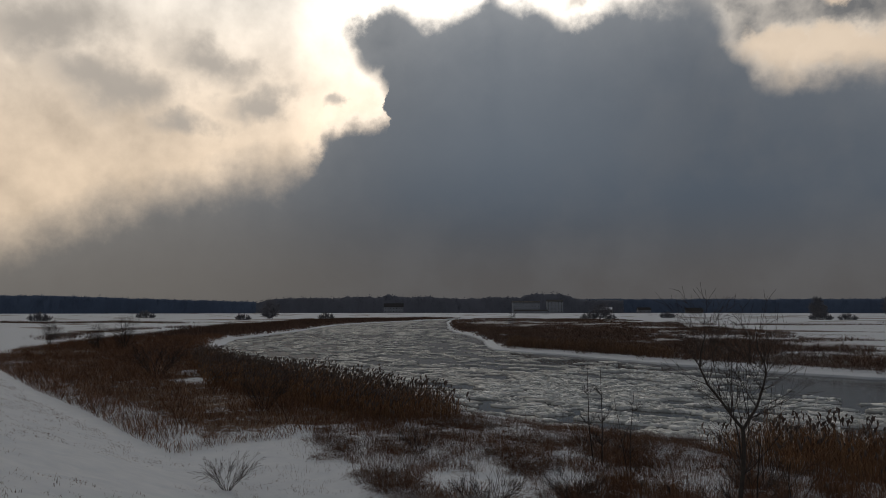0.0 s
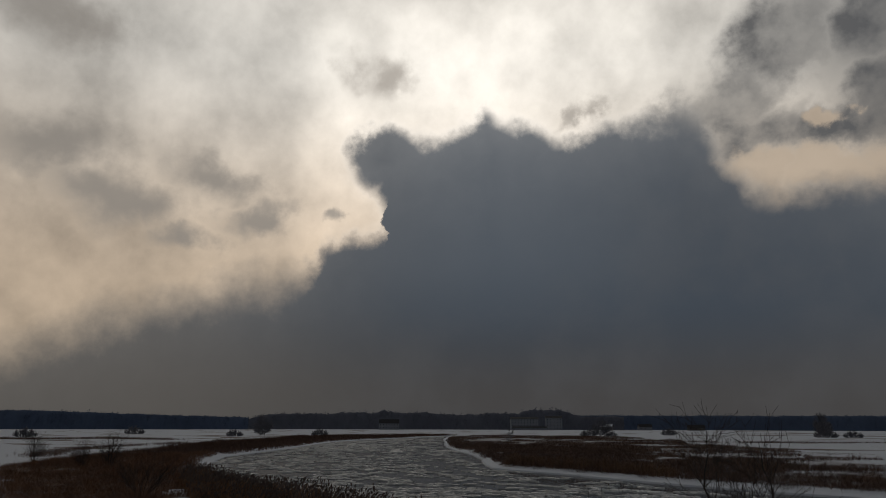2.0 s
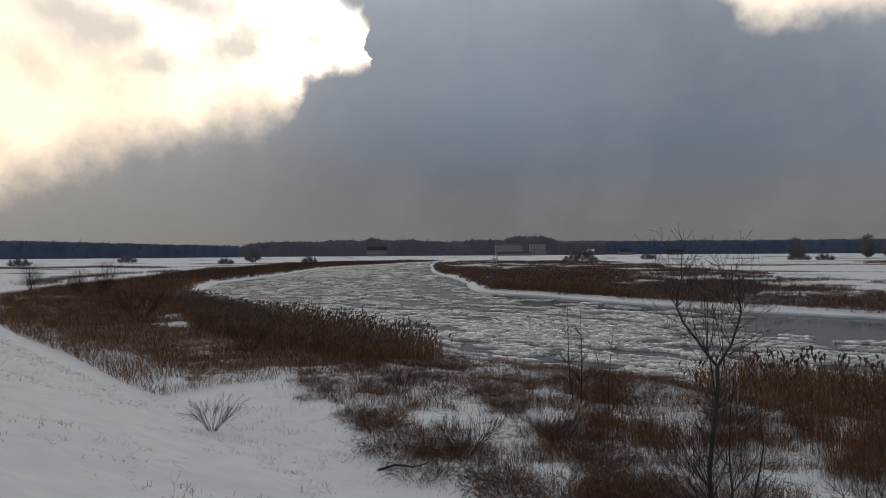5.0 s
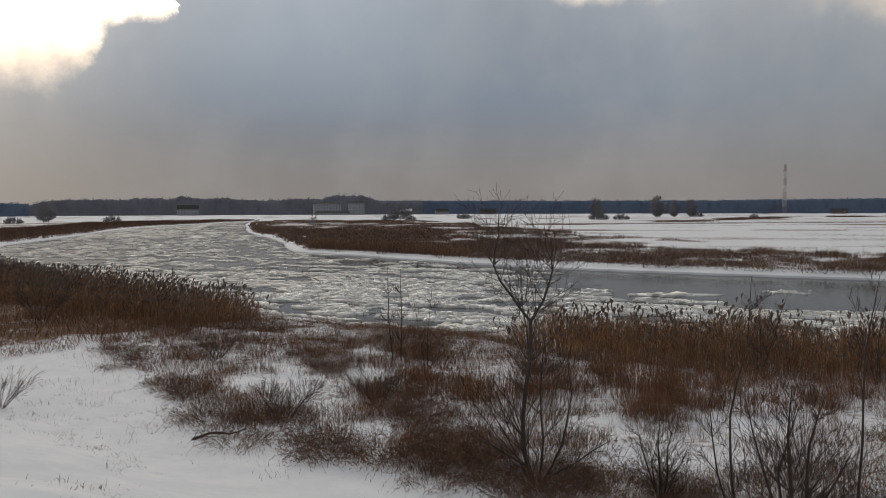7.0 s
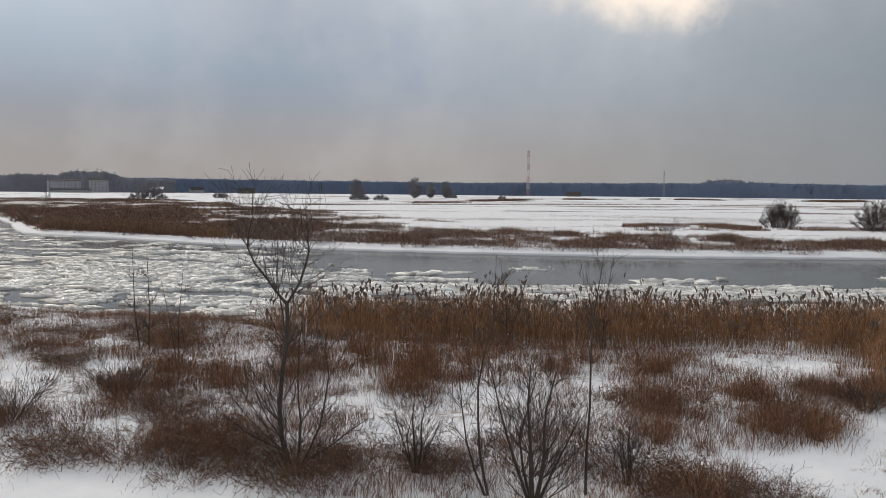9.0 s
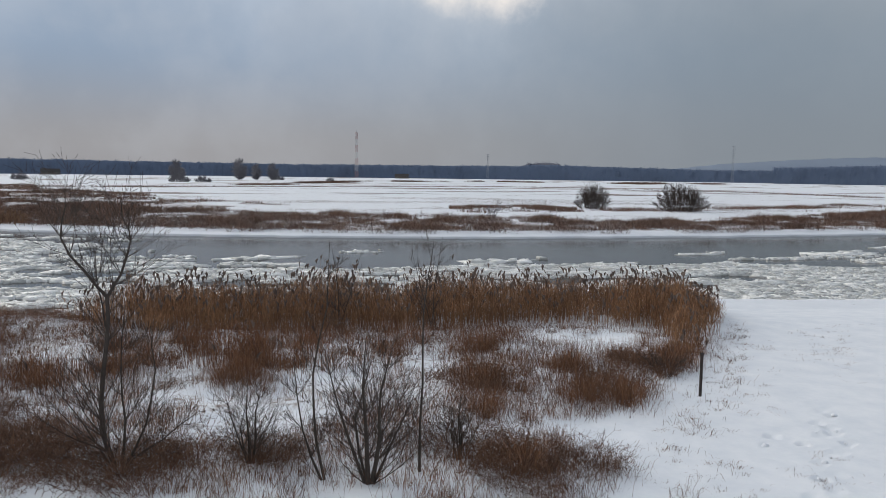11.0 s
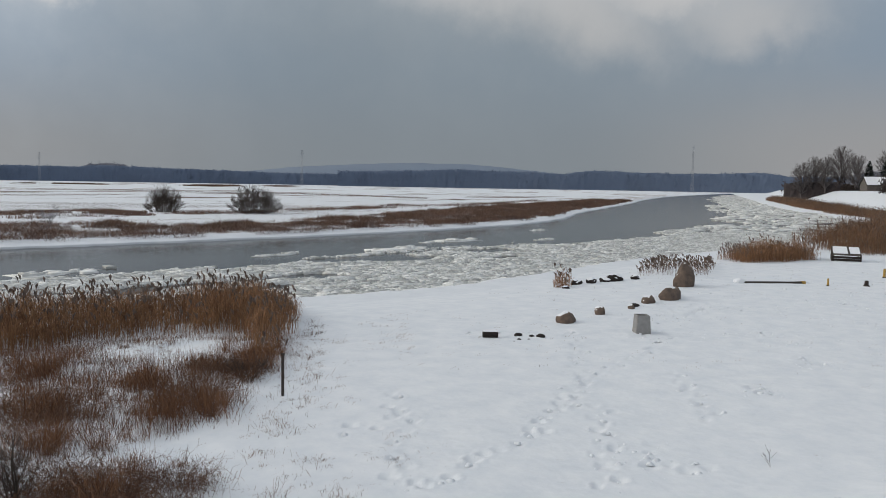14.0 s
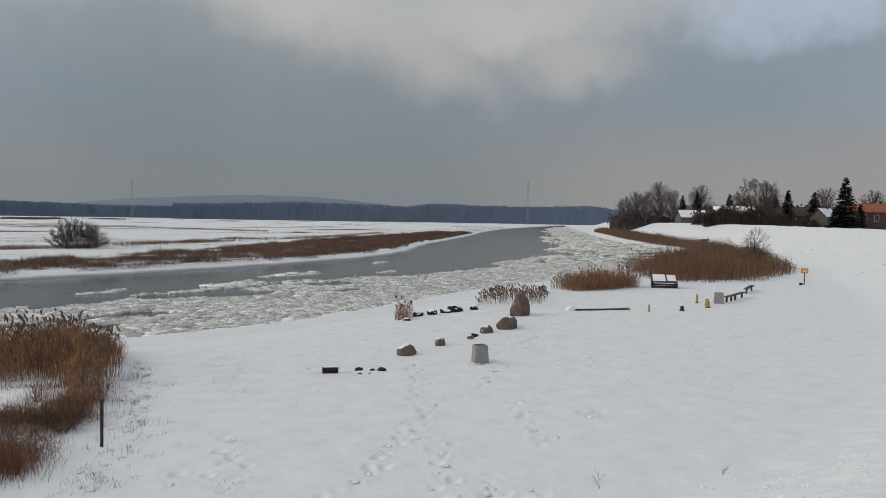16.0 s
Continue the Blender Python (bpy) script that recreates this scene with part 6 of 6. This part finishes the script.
for turn, reach, size in ((84.0, 235, 1.0), (85.4, 230, 1.0), (81.7, 240, 0.8), (68.7, 490, 0.9), (69.4, 490, 0.8), (67.9, 500, 0.8), (70.0, 480, 0.7), (70.8, 440, 0.6), (74.4, 300, 0.5), (75.4, 285, 0.45), (78.2, 285, 0.9), (77.2, 290, 0.8), (79.3, 280, 0.9), (76.2, 285, 0.5), (73.6, 310, 0.6), (80.2, 262, 0.6), (86.6, 230, 1.0), (72.9, 335, 0.8), (74.0, 340, 0.8), (76.9, 325, 1.0), (70.5, 445, 0.7), (79.9, 300, 0.9), (77.5, 262, 0.6), (78.6, 262, 0.65), (79.6, 258, 0.7), (80.8, 255, 0.75), (81.2, 250, 0.7), (83.3, 240, 0.9), (76.4, 270, 0.4)):
    x, y = polar(turn, reach)
    place_copy(hedge_bush, x, y, turn * 13, size, 0.1)
for k, turn in enumerate(np.arange(73.6, 81.0, 0.42)):
    x, y = polar(turn + 0.12 * (k % 3), 304 - 3.2 * k + 5 * (k % 2))
    place_copy(hedge_bush, x, y, turn * 29, 0.98 + 0.13 * ((k * 5) % 4), 0.1)
white_tree = crown_tree(224, 6.2, 4.6, 0.15, 45, 0.014, "slender leafless tree at the edge of the reeds", skin=M_TWIG)
place(white_tree, 110.2, 26.2, 0, 0.88)


# ---- things on the shore ----
def lump(size, seed, rough=0.25, cuts=3, flat=0.0):
    """A worn stone: an icosphere pushed in and out by noise, with its foot cut level."""
    bm = bmesh.new()
    bmesh.ops.create_icosphere(bm, subdivisions=cuts, radius=1.0)
    for v in bm.verts:
        k = 1 + rough * noise.noise(v.co * 1.3 + Vector((seed, 0, 0))) + rough * 0.4 * noise.noise(v.co * 3.1 + Vector((0, seed, 0)))
        v.co *= k
        v.co.x, v.co.y, v.co.z = v.co.x * size[0] / 2, v.co.y * size[1] / 2, max(v.co.z, -0.55) * size[2] / 1.4
        v.co.z += size[2] * 0.35
    for f in bm.faces:
        f.smooth = True
    bm.normal_update()
    return bm


def snow_on(bm, share=0.6, lift=0.025, side=Vector((0.3, -0.2, 0))):
    """The snow that lies on the upper faces of a shape, as a cap of its own."""
    cap = bm.copy()
    cap.normal_update()
    low = [f for f in cap.faces if (f.normal + side).normalized().z < share]
    bmesh.ops.delete(cap, geom=low, context="FACES")
    rims = {v for e in cap.edges if e.is_boundary for v in e.verts}
    for v in cap.verts:
        v.co += v.normal * (0.004 if v in rims else lift)
    return cap


def stone(x, y, size, seed, label, name="boulder", turn=0.0, snow=0.75, mat=None, rough=0.25):
    ob = thing(name, pose(x, y, ground_z(x, y) - 0.05, 0, 0, turn), label, "stone", "stones on the shore")
    bm = lump(size, seed, rough)
    if snow:
        cap = snow_on(bm, snow)
        if cap.faces:
            part("snow_cap", cap, M_CAP, ob, "patch of snow")
        else:
            cap.free()
    part("stone_body", bm, mat or M_STONE, ob)
    return ob


stone(25.7, 20.0, (0.92, 0.7, 0.46), 1, "rounded brown boulder with a little snow in the shore snow", snow=0.85)
stone(28.5, 20.3, (0.5, 0.45, 0.40), 2, "small brown stone with snow banked on it", snow=0.75)
stone(31.0, 20.3, (0.36, 0.3, 0.24), 3, "small dark stone half sunk in snow", snow=0.9)
stone(31.7, 20.6, (0.68, 0.4, 0.17), 4, "flat dark stone in the snow", snow=0, mat=M_CHAR)
stone(33.2, 20.8, (0.85, 0.6, 0.38), 5, "rounded reddish boulder in the snow", snow=0.85)
stone(35.2, 20.8, (1.45, 0.85, 0.6), 6, "broad brown boulder with a snowy top", snow=0.88)
stone(36.5, 21.2, (0.6, 0.5, 0.48), 7, "dark brown stone leaning on a larger boulder", snow=0.95)
stone(40.8, 23.2, (1.35, 1.0, 1.2), 8, "tall upright brown boulder, the largest on the shore", snow=0.93, rough=0.35)
for k, (x, y, s) in enumerate(((36.9, 27.9, 0.55), (37.9, 27.6, 0.62), (39.0, 27.4, 0.5), (39.7, 27.2, 0.75), (41.3, 26.8, 0.5), (36.2, 28.3, 0.3), (34.6, 26.9, 0.3))):
    stone(x, y, (s * 1.45, s * 1.0, s * 0.6), 20 + k, "dark stone with snow on it at the water's edge", "dark_stone", k * 50, 0.7, M_CHAR)
for k, (x, y, s) in enumerate(((21.9, 19.3, 0.34), (22.2, 18.9, 0.26), (21.4, 18.8, 0.2), (21.0, 18.7, 0.14), (22.4, 18.6, 0.36), (21.7, 18.6, 0.16))):
    stone(x, y, (s, s * 0.8, s * 0.42), 40 + k, "blackened fire-ring stone in the snow", "fire_stone", k * 70, 0, M_CHAR)


def charred_log(x, y, turn):
    ob = thing("charred_log", pose(x, y, ground_z(x, y) - 0.02, 0, 0, turn), "short charred log with snow on top by the fire ring", "log")
    bm = bmesh.new()
    bmesh.ops.create_cone(bm, segments=14, radius1=0.145, radius2=0.135, depth=0.56, cap_ends=True)
    bmesh.ops.rotate(bm, matrix=Euler((0, radians(90), 0)).to_matrix(), verts=bm.verts[:])
    bmesh.ops.bevel(bm, geom=[e for e in bm.edges if len(e.link_faces) == 2 and e.calc_face_angle() > 1.2], offset=0.012, segments=1, affect="EDGES")
    bmesh.ops.translate(bm, vec=(0, 0, 0.125), verts=bm.verts[:])
    cap = snow_on(bm, 0.8, 0.02, Vector((0, 0, 0)))
    part("snow_cap", cap, M_CAP, ob, "strip of snow")
    part("log_body", bm, M_CHAR, ob)


charred_log(20.8, 19.7, -40)


def fence_post(x, y, tall):
    ob = thing("fence_post", pose(x, y, ground_z(x, y) - 0.05, 2, -2, 15), "thin dark rusty post standing in the snow", "post")
    bm = new_box(-0.03, 0.03, -0.03, 0.03, 0, tall)
    bmesh.ops.bevel(bm, geom=bm.edges[:], offset=0.006, segments=1, affect="EDGES")
    part("shaft", bm, M_RUST, ob)
    part("post_top", new_box(-0.036, 0.036, -0.036, 0.036, tall - 0.05, tall + 0.012), M_RUST, ob)


fence_post(10.8, 17.8, 1.2)


def concrete_bin(x, y, turn, wide, tall, label):
    """A tapering concrete litter bin, open at the top."""
    ob = thing("concrete_bin", pose(x, y, ground_z(x, y) - 0.04, 0, 0, turn), label, "litter bin", "concrete bins on the shore")
    bm = bmesh.new()
    rings = []
    for w, z in ((wide * 0.58, 0), (wide * 0.5, tall), (wide * 0.42, tall + 0.015), (wide * 0.38, tall), (wide * 0.36, tall * 0.55)):
        rings.append([bm.verts.new((sx * w, sy * w, z)) for sx, sy in ((-1, -1), (1, -1), (1, 1), (-1, 1))])
    for a, b in zip(rings[:-1], rings[1:]):
        for i in range(4):
            j = (i + 1) % 4
            bm.faces.new((a[i], a[j], b[j], b[i]))
    bm.faces.new(rings[-1])
    bm.faces.new(rings[0][::-1])
    bmesh.ops.bevel(bm, geom=[e for e in bm.edges if e.calc_length() > tall * 0.4], offset=0.02, segments=2, affect="EDGES")
    part("shell", bm, M_CONCRETE, ob)
    # Black slab on the cavity floor stands in for the bin's inner shade.
    part("shade_slab", new_box(-wide * 0.35, wide * 0.35, -wide * 0.35, wide * 0.35, tall * 0.55, tall * 0.60), M_CHAR, ob, "dark slab for the shade inside the bin")
    return ob


concrete_bin(26.2, 16.7, -40, 0.50, 0.74, "grey tapering concrete litter bin on the snowy shore")
concrete_bin(56.7, 16.0, -70, 0.58, 0.80, "grey concrete litter bin beside the benches")


def bench(x, y, turn, length):
    ob = thing("bench", pose(x, y, ground_z(x, y) - 0.02, 0, 0, turn), "low backless wooden bench with thin snow", "bench", "benches in a row")
    for k in (-1, 1):
        part("plank", new_box(-length / 2, length / 2, k * 0.1 - 0.085, k * 0.1 + 0.085, 0.41, 0.45), M_TIMBER, ob)
    for s in (-1, 1):
        part("leg", new_box(s * length * 0.36 - 0.04, s * length * 0.36 + 0.04, -0.07, 0.07, 0, 0.41), M_TIMBER, ob)


for x, y, turn, length in ((58.6, 15.8, 0, 1.7), (61.2, 15.8, 2, 3.0), (68.0, 16.7, 7, 4.6)):
    bench(x, y, turn, length)


def bollard(x, y, tall, label, mat, foot=0.09):
    ob = thing("bollard", pose(x, y, ground_z(x, y) - 0.03, 0, 0, 20), label, "post", "short posts on the shore")
    bm = bmesh.new()
    bmesh.ops.create_cone(bm, segments=12, radius1=foot, radius2=foot * 0.9, depth=tall, cap_ends=True)
    bmesh.ops.translate(bm, vec=(0, 0, tall / 2), verts=bm.verts[:])
    bmesh.ops.bevel(bm, geom=[e for e in bm.edges if len(e.link_faces) == 2 and e.calc_face_angle() > 1.2], offset=0.015, segments=2, affect="EDGES")
    part("shaft", bm, mat, ob)
    part("foot_plate", new_box(-foot * 1.8, foot * 1.8, -foot * 1.4, foot * 1.4, 0, 0.07), M_RUST, ob)
    return ob


bollard(48.3, 18.0, 0.48, "slim yellow-topped mooring post", M_YELLOW, 0.055)
bollard(49.9, 16.4, 0.36, "short dark brown stump post", M_RUST, 0.12)
bollard(53.1, 15.7, 0.45, "stout yellow mooring bollard", M_YELLOW, 0.13)
bollard(54.6, 16.2, 0.48, "stout yellow bollard beside another", M_YELLOW, 0.12)
bollard(55.9, 17.3, 0.62, "slim yellow post with a snowy foot", M_YELLOW, 0.08)


def beam(x0, y0, x1, y1):
    d = Vector((x1 - x0, y1 - y0))
    ob = thing("mooring_beam", pose((x0 + x1) / 2, (y0 + y1) / 2, ground_z((x0 + x1) / 2, (y0 + y1) / 2), 0, 0, math.degrees(math.atan2(d.y, d.x))), "long dark beam with a yellow end lying on the snow", "beam")
    l = d.length / 2
    bm = new_box(-l, l - 0.22, -0.09, 0.09, -0.05, 0.12)
    bmesh.ops.bevel(bm, geom=bm.edges[:], offset=0.015, segments=1, affect="EDGES")
    part("beam_body", bm, M_TIMBER, ob)
    part("yellow_end", new_box(l - 0.22, l, -0.1, 0.1, -0.05, 0.14), M_YELLOW, ob, "yellow painted end")
    part("snow_cap", new_box(-l * 0.95, l * 0.7, -0.08, 0.075, 0.122, 0.165), M_CAP, ob, "snow on the beam")
    cap = lump((0.7, 0.4, 0.3), 71)
    bmesh.ops.translate(cap, vec=(-l - 0.1, 0, 0), verts=cap.verts[:])
    part("snow_heap", cap, M_CAP, ob, "small heap of snow")


beam(45.0, 21.8, 48.2, 19.3)


def landing_stage(x, y, turn):
    """A timber landing stage drawn up on the shore: a sloping deck on posts, boarded front and side, snow on top."""
    ob = thing("landing_stage", pose(x, y, ground_z(x, y) - 0.03, 0, 0, turn), "dark timber landing stage with a snow-covered sloping top", "landing stage")
    ob.scale = (0.88, 0.88, 0.88)
    tilt = pose(0, 0, 0.93, 15, 0, 0)

    def tilted(name, *a, mat=M_TIMBER, label="", soft=0.0):
        bm = new_box(*a)
        if soft:
            bmesh.ops.bevel(bm, geom=bm.edges[:], offset=soft, segments=2, affect="EDGES")
        bm.transform(tilt)
        part(name, bm, mat, ob, label)

    for k in range(8):
        tilted("deck_board", -1.2 + k * 0.3, -1.2 + k * 0.3 + 0.28, -1.2, 1.2, -0.06, 0.0)
    tilted("snow_cover", -1.12, 0.10, -0.9, 1.1, 0.004, 0.035, mat=M_CAP, label="layer of snow", soft=0.02)
    tilted("snow_cover", 0.26, 1.1, -0.8, 1.05, 0.004, 0.035, mat=M_CAP, label="layer of snow", soft=0.02)
    tilted("batten", 0.15, 0.19, -1.2, 1.2, 0.004, 0.07)
    for sx in (-1.12, 1.12):
        for sy, h in ((-1.08, 0.56), (1.08, 1.12)):
            part("post", new_box(sx - 0.07, sx + 0.07, sy - 0.07, sy + 0.07, 0, h), M_TIMBER, ob)
    for k in range(2):
        part("front_board", new_box(-1.19, 1.19, -1.18, -1.15, 0.08 + k * 0.22, 0.28 + k * 0.22), M_CHAR, ob)
        part("side_board", new_box(-1.22, -1.19, -1.1, 1.1, 0.08 + k * 0.22, 0.28 + k * 0.22), M_CHAR, ob)
    part("mast_pole", new_box(-1.3, -1.24, -1.2, -1.14, 0, 1.35), M_TIMBER, ob)


landing_stage(67.0, 23.6, -66)


def sign(x, y):
    ob = thing("notice_sign", pose(x, y, ground_z(x, y) - 0.05, 0, 0, -80), "small orange notice board on a dark post", "sign")
    part("post", new_box(-0.05, 0.05, -0.04, 0.04, 0, 1.5), M_TIMBER, ob)
    part("board", new_box(-0.32, 0.32, -0.07, -0.04, 1.15, 1.62), M_ORANGE, ob)
    for k in range(2):
        part("text_bar", new_box(-0.2, 0.2, -0.078, -0.07, 1.3 + k * 0.12, 1.34 + k * 0.12), M_WHITE, ob, "pale bar of lettering")
    stone(x - 0.4, y + 0.2, (0.4, 0.3, 0.3), 88, "small dark stone at the foot of the sign", "dark_stone", 0, 0.9, M_CHAR)


sign(79.8, 14.6)


def chute(x, y, turn):
    z = ground_z(x, y)
    ob = thing("timber_boom", pose(x, y, z + 0.3, 0, -9, turn), "long dark timber boom lying on the dyke slope", "beam")
    part("spar", new_box(-5, 5, -0.3, 0.3, 0, 0.5), M_TIMBER, ob)
    part("cross_piece", new_box(2.6, 3.0, -0.9, 0.9, 0.5, 0.8), M_TIMBER, ob)


chute(213, 66, -20)

# tufts on the open shore
reed_bed([(34.6, 27.2), (35.9, 27.3), (36.0, 28.3), (34.7, 28.2)], 200, 1.3, 301, "tawny tuft of reed grass at the water's edge", heads=0.15, wide=0.014, ragged=0.25)
reed_bed([(42.5, 27.5), (50.5, 32.5), (55, 28.5), (46.5, 24.3)], 12, 0.72, 302, "sparse snowy reeds with dark heads behind the boulders", heads=1.0, wide=0.016, gap=0.46, ragged=0.5, straw=M_BRUSH)
reed_bed([(56.6, 27.8), (59.2, 31.0), (61, 30.5), (58.6, 27)], 22, 1.3, 303, "reeds with dark heads at the edge of a reed stand", heads=0.9, wide=0.02, ragged=0.5)


def sprig_field(poly, per_m2, tall, seed, label, gap=0.0, size=3.0, most=12, wide=0.007, spread=0.09, mat=None, shape=None, lean=(0.2, 1.6)):
    """Small tufts of dead blades, each from its own root, thrown thinly over the snow."""
    rng = np.random.RandomState(seed)
    q = scatter(poly, per_m2, rng)
    q = q[patchy(q[:, 0], q[:, 1], size, 3) > gap]
    if shape is not None:
        q = q[shape(q)]
    n = rng.randint(2, most, len(q))
    big = 0.4 + 1.3 * rng.rand(len(q)) ** 2.5
    root, scale = np.repeat(q, n, axis=0), np.repeat(big, n)
    root = root + rng.normal(0, 1, root.shape) * (spread * scale)[:, None] * (1.5, 0.8)
    v, t, _ = blades(np.c_[root, lie(root) - 0.02], tall * scale * rng.uniform(0.4, 1.1, len(root)), np.full(len(root), wide), rng.uniform(*lean, len(root)), rng, 0.5)
    return tagged(new("snow_sprigs", mesh_of("snow_sprigs", v, t, mat or M_BRUSH)), label, "grass", kind="stuff")


SHORE = [(9, 14), (15, 23), (22, 33), (34, 33), (60, 34), (78, 26), (60, 8), (25, 4), (12, 8)]
sprig_field(SHORE, 1.1, 0.10, 304, "scattered dead grass blades poking through the snow", gap=0.5, size=6.0, most=9)
WEST_SLOPE = [(-75, 38), (-45, 26), (-26, 19), (-17, 20), (-8, 15.5), (0, 11), (-12, 6), (-40, 12), (-80, 28)]
sprig_field(WEST_SLOPE, 4.0, 0.16, 305, "dead grass blades poking through snow on the dyke", gap=0.48, size=4.0)
TRACK = [(-58, 31.5), (-51, 27.8), (-32.6, 21.6), (-22.2, 18.0), (-22, 17.0), (-32, 20.4), (-51, 26.6), (-58, 30.2)]
sprig_field(TRACK, 7.0, 0.17, 307, "line of dead grass along a track on the dyke", gap=0.35, size=3.0)
EDGE_STRIP = [(6, 12), (9, 16.8), (12, 20), (17, 25), (22, 26), (15, 17), (9, 10.5)]
sprig_field(EDGE_STRIP, 5.0, 0.15, 306, "dead grass blades along the edge of the scrub", gap=0.42, size=3.0, most=16)
FOOT = [(6.5, 11), (8.5, 15.5), (11.5, 19), (15.5, 24.5), (17.5, 26.5), (16.5, 24), (13, 19.2), (10.2, 15.5), (8.2, 11)]
sprig_field(FOOT, 9.0, 0.24, 308, "tufts of frosted grass at the foot of the scrub", gap=0.35, size=2.0, most=26)


def snow_clods():
    """Small kicked-up lumps of snow along the trails, round the trodden places and on the rough shoulder of the dyke."""
    rng = np.random.RandomState(310)
    spots = [footprints()[:, :2] + rng.normal(0, 0.16, (len(footprints()), 2)) for _ in range(1)]
    for x, y, r in TRAMPLED:
        spots.append(rng.normal(0, r * 0.8, (int(22 * r), 2)) + (x, y))
    for x, y, r, n in ((SHOULDER_X, SHOULDER_Y, 2.2, 150), (SHOULDER_X + 3.5, SHOULDER_Y + 0.6, 2.2, 110)):
        spots.append(rng.normal(0, r * 0.6, (n, 2)) + (x, y))
    q = np.vstack(spots)
    n, s = len(q), 6
    size = 0.016 + 0.055 * rng.rand(n) ** 2.5
    th = np.linspace(0, 2 * np.pi, s, endpoint=False)[None] + rng.uniform(-0.3, 0.3, (n, s))
    z = lie(q)
    rows = []
    for rad, up in ((1.5, -0.25), (1.1, 0.25), (0.6, 0.52)):
        rr = size[:, None] * rad * rng.uniform(0.75, 1.25, (n, s))
        rows.append(np.stack([q[:, :1] + rr * np.cos(th), q[:, 1:] + rr * np.sin(th), z[:, None] + size[:, None] * up * rng.uniform(0.8, 1.2, (n, s))], -1))
    rows.append(np.stack([q[:, 0], q[:, 1], z + size * 0.6], -1)[:, None])
    t = []
    for k in range(2):
        for i in range(s):
            j = (i + 1) % s
            t += [(k * s + i, k * s + j, k * s + s + j), (k * s + i, k * s + s + j, k * s + s + i)]
    t += [(2 * s + i, 2 * s + (i + 1) % s, 3 * s) for i in range(s)]
    t = np.asarray(t)[None] + (np.arange(n) * (3 * s + 1))[:, None, None]
    me = mesh_of("snow_clods", np.concatenate(rows, 1).reshape(-1, 3), t.reshape(-1, 3), M_SHELF)
    me.polygons.foreach_set("use_smooth", np.ones(len(me.polygons), bool))
    return tagged(new("snow_clods", me), "small lumps of kicked-up snow on the trodden shore", "snow", kind="stuff")


SHOULDER_X, SHOULDER_Y = 13.6, 2.2
snow_clods()


def sprig(x, y, seed, tall):
    return place(bare_plant("dry_sprig", seed, [((0, 0, 0), (0.3, 0.1, 1), tall, 0.005), ((0.03, 0, 0), (-0.5, 0.2, 1), tall * 0.7, 0.004)], "dry sprig standing in the snow", "dead herbs", 2, kids=4, least=0.003), x, y)


sprig(15.6, 6.9, 401, 0.42)
sprig(17.9, 5.0, 402, 0.3)
sprig_field(BRUSH_NEAR, 4.2, 0.54, 311, "clusters of thin arching dead stalks standing in snow", gap=0.36, size=2.4, most=46, wide=0.006, spread=0.2, mat=M_HERB, shape=off_clean, lean=(0.1, 1.3))
sprig_field(BRUSH_NEAR, 1.8, 0.64, 312, "clusters of red-brown arching grass in snow", gap=0.42, size=3.0, most=60, wide=0.007, spread=0.16, mat=M_DEAD, shape=off_clean, lean=(0.1, 1.1))
DYKE = [(84, 6), (96, 15), (112, 19), (135, 27), (175, 44), (225, 66), (235, 56), (180, 30), (128, 10), (100, 0)]
sprig_field(DYKE, 0.5, 0.22, 313, "thin dead grass poking through the snow of the dyke", gap=0.5, size=9.0, most=10, wide=0.02)
FAR_EDGE = [(20, 76.2), (42, 76), (66, 78), (90, 83), (112, 92.5), (151, 115), (140, 118), (100, 100), (75, 95), (50, 90), (30, 92), (18, 95)]
sprig_field(FAR_EDGE, 0.9, 0.42, 314, "dark tufts of dead grass in the snow of the far bank", gap=0.36, size=6.0, most=34, wide=0.03, spread=0.32, mat=M_FARGRASS)
FAR_FOOT = [(-53, 103.5), (-40, 97.5), (-22, 87), (-5, 80.2), (17, 76.3), (20, 84), (-5, 88), (-25, 96), (-45, 107)]
sprig_field(FAR_FOOT, 1.0, 0.5, 315, "brown tufts of dead grass near the water of the far bank", gap=0.34, size=6.0, most=34, wide=0.03, spread=0.32, mat=M_FARGRASS)
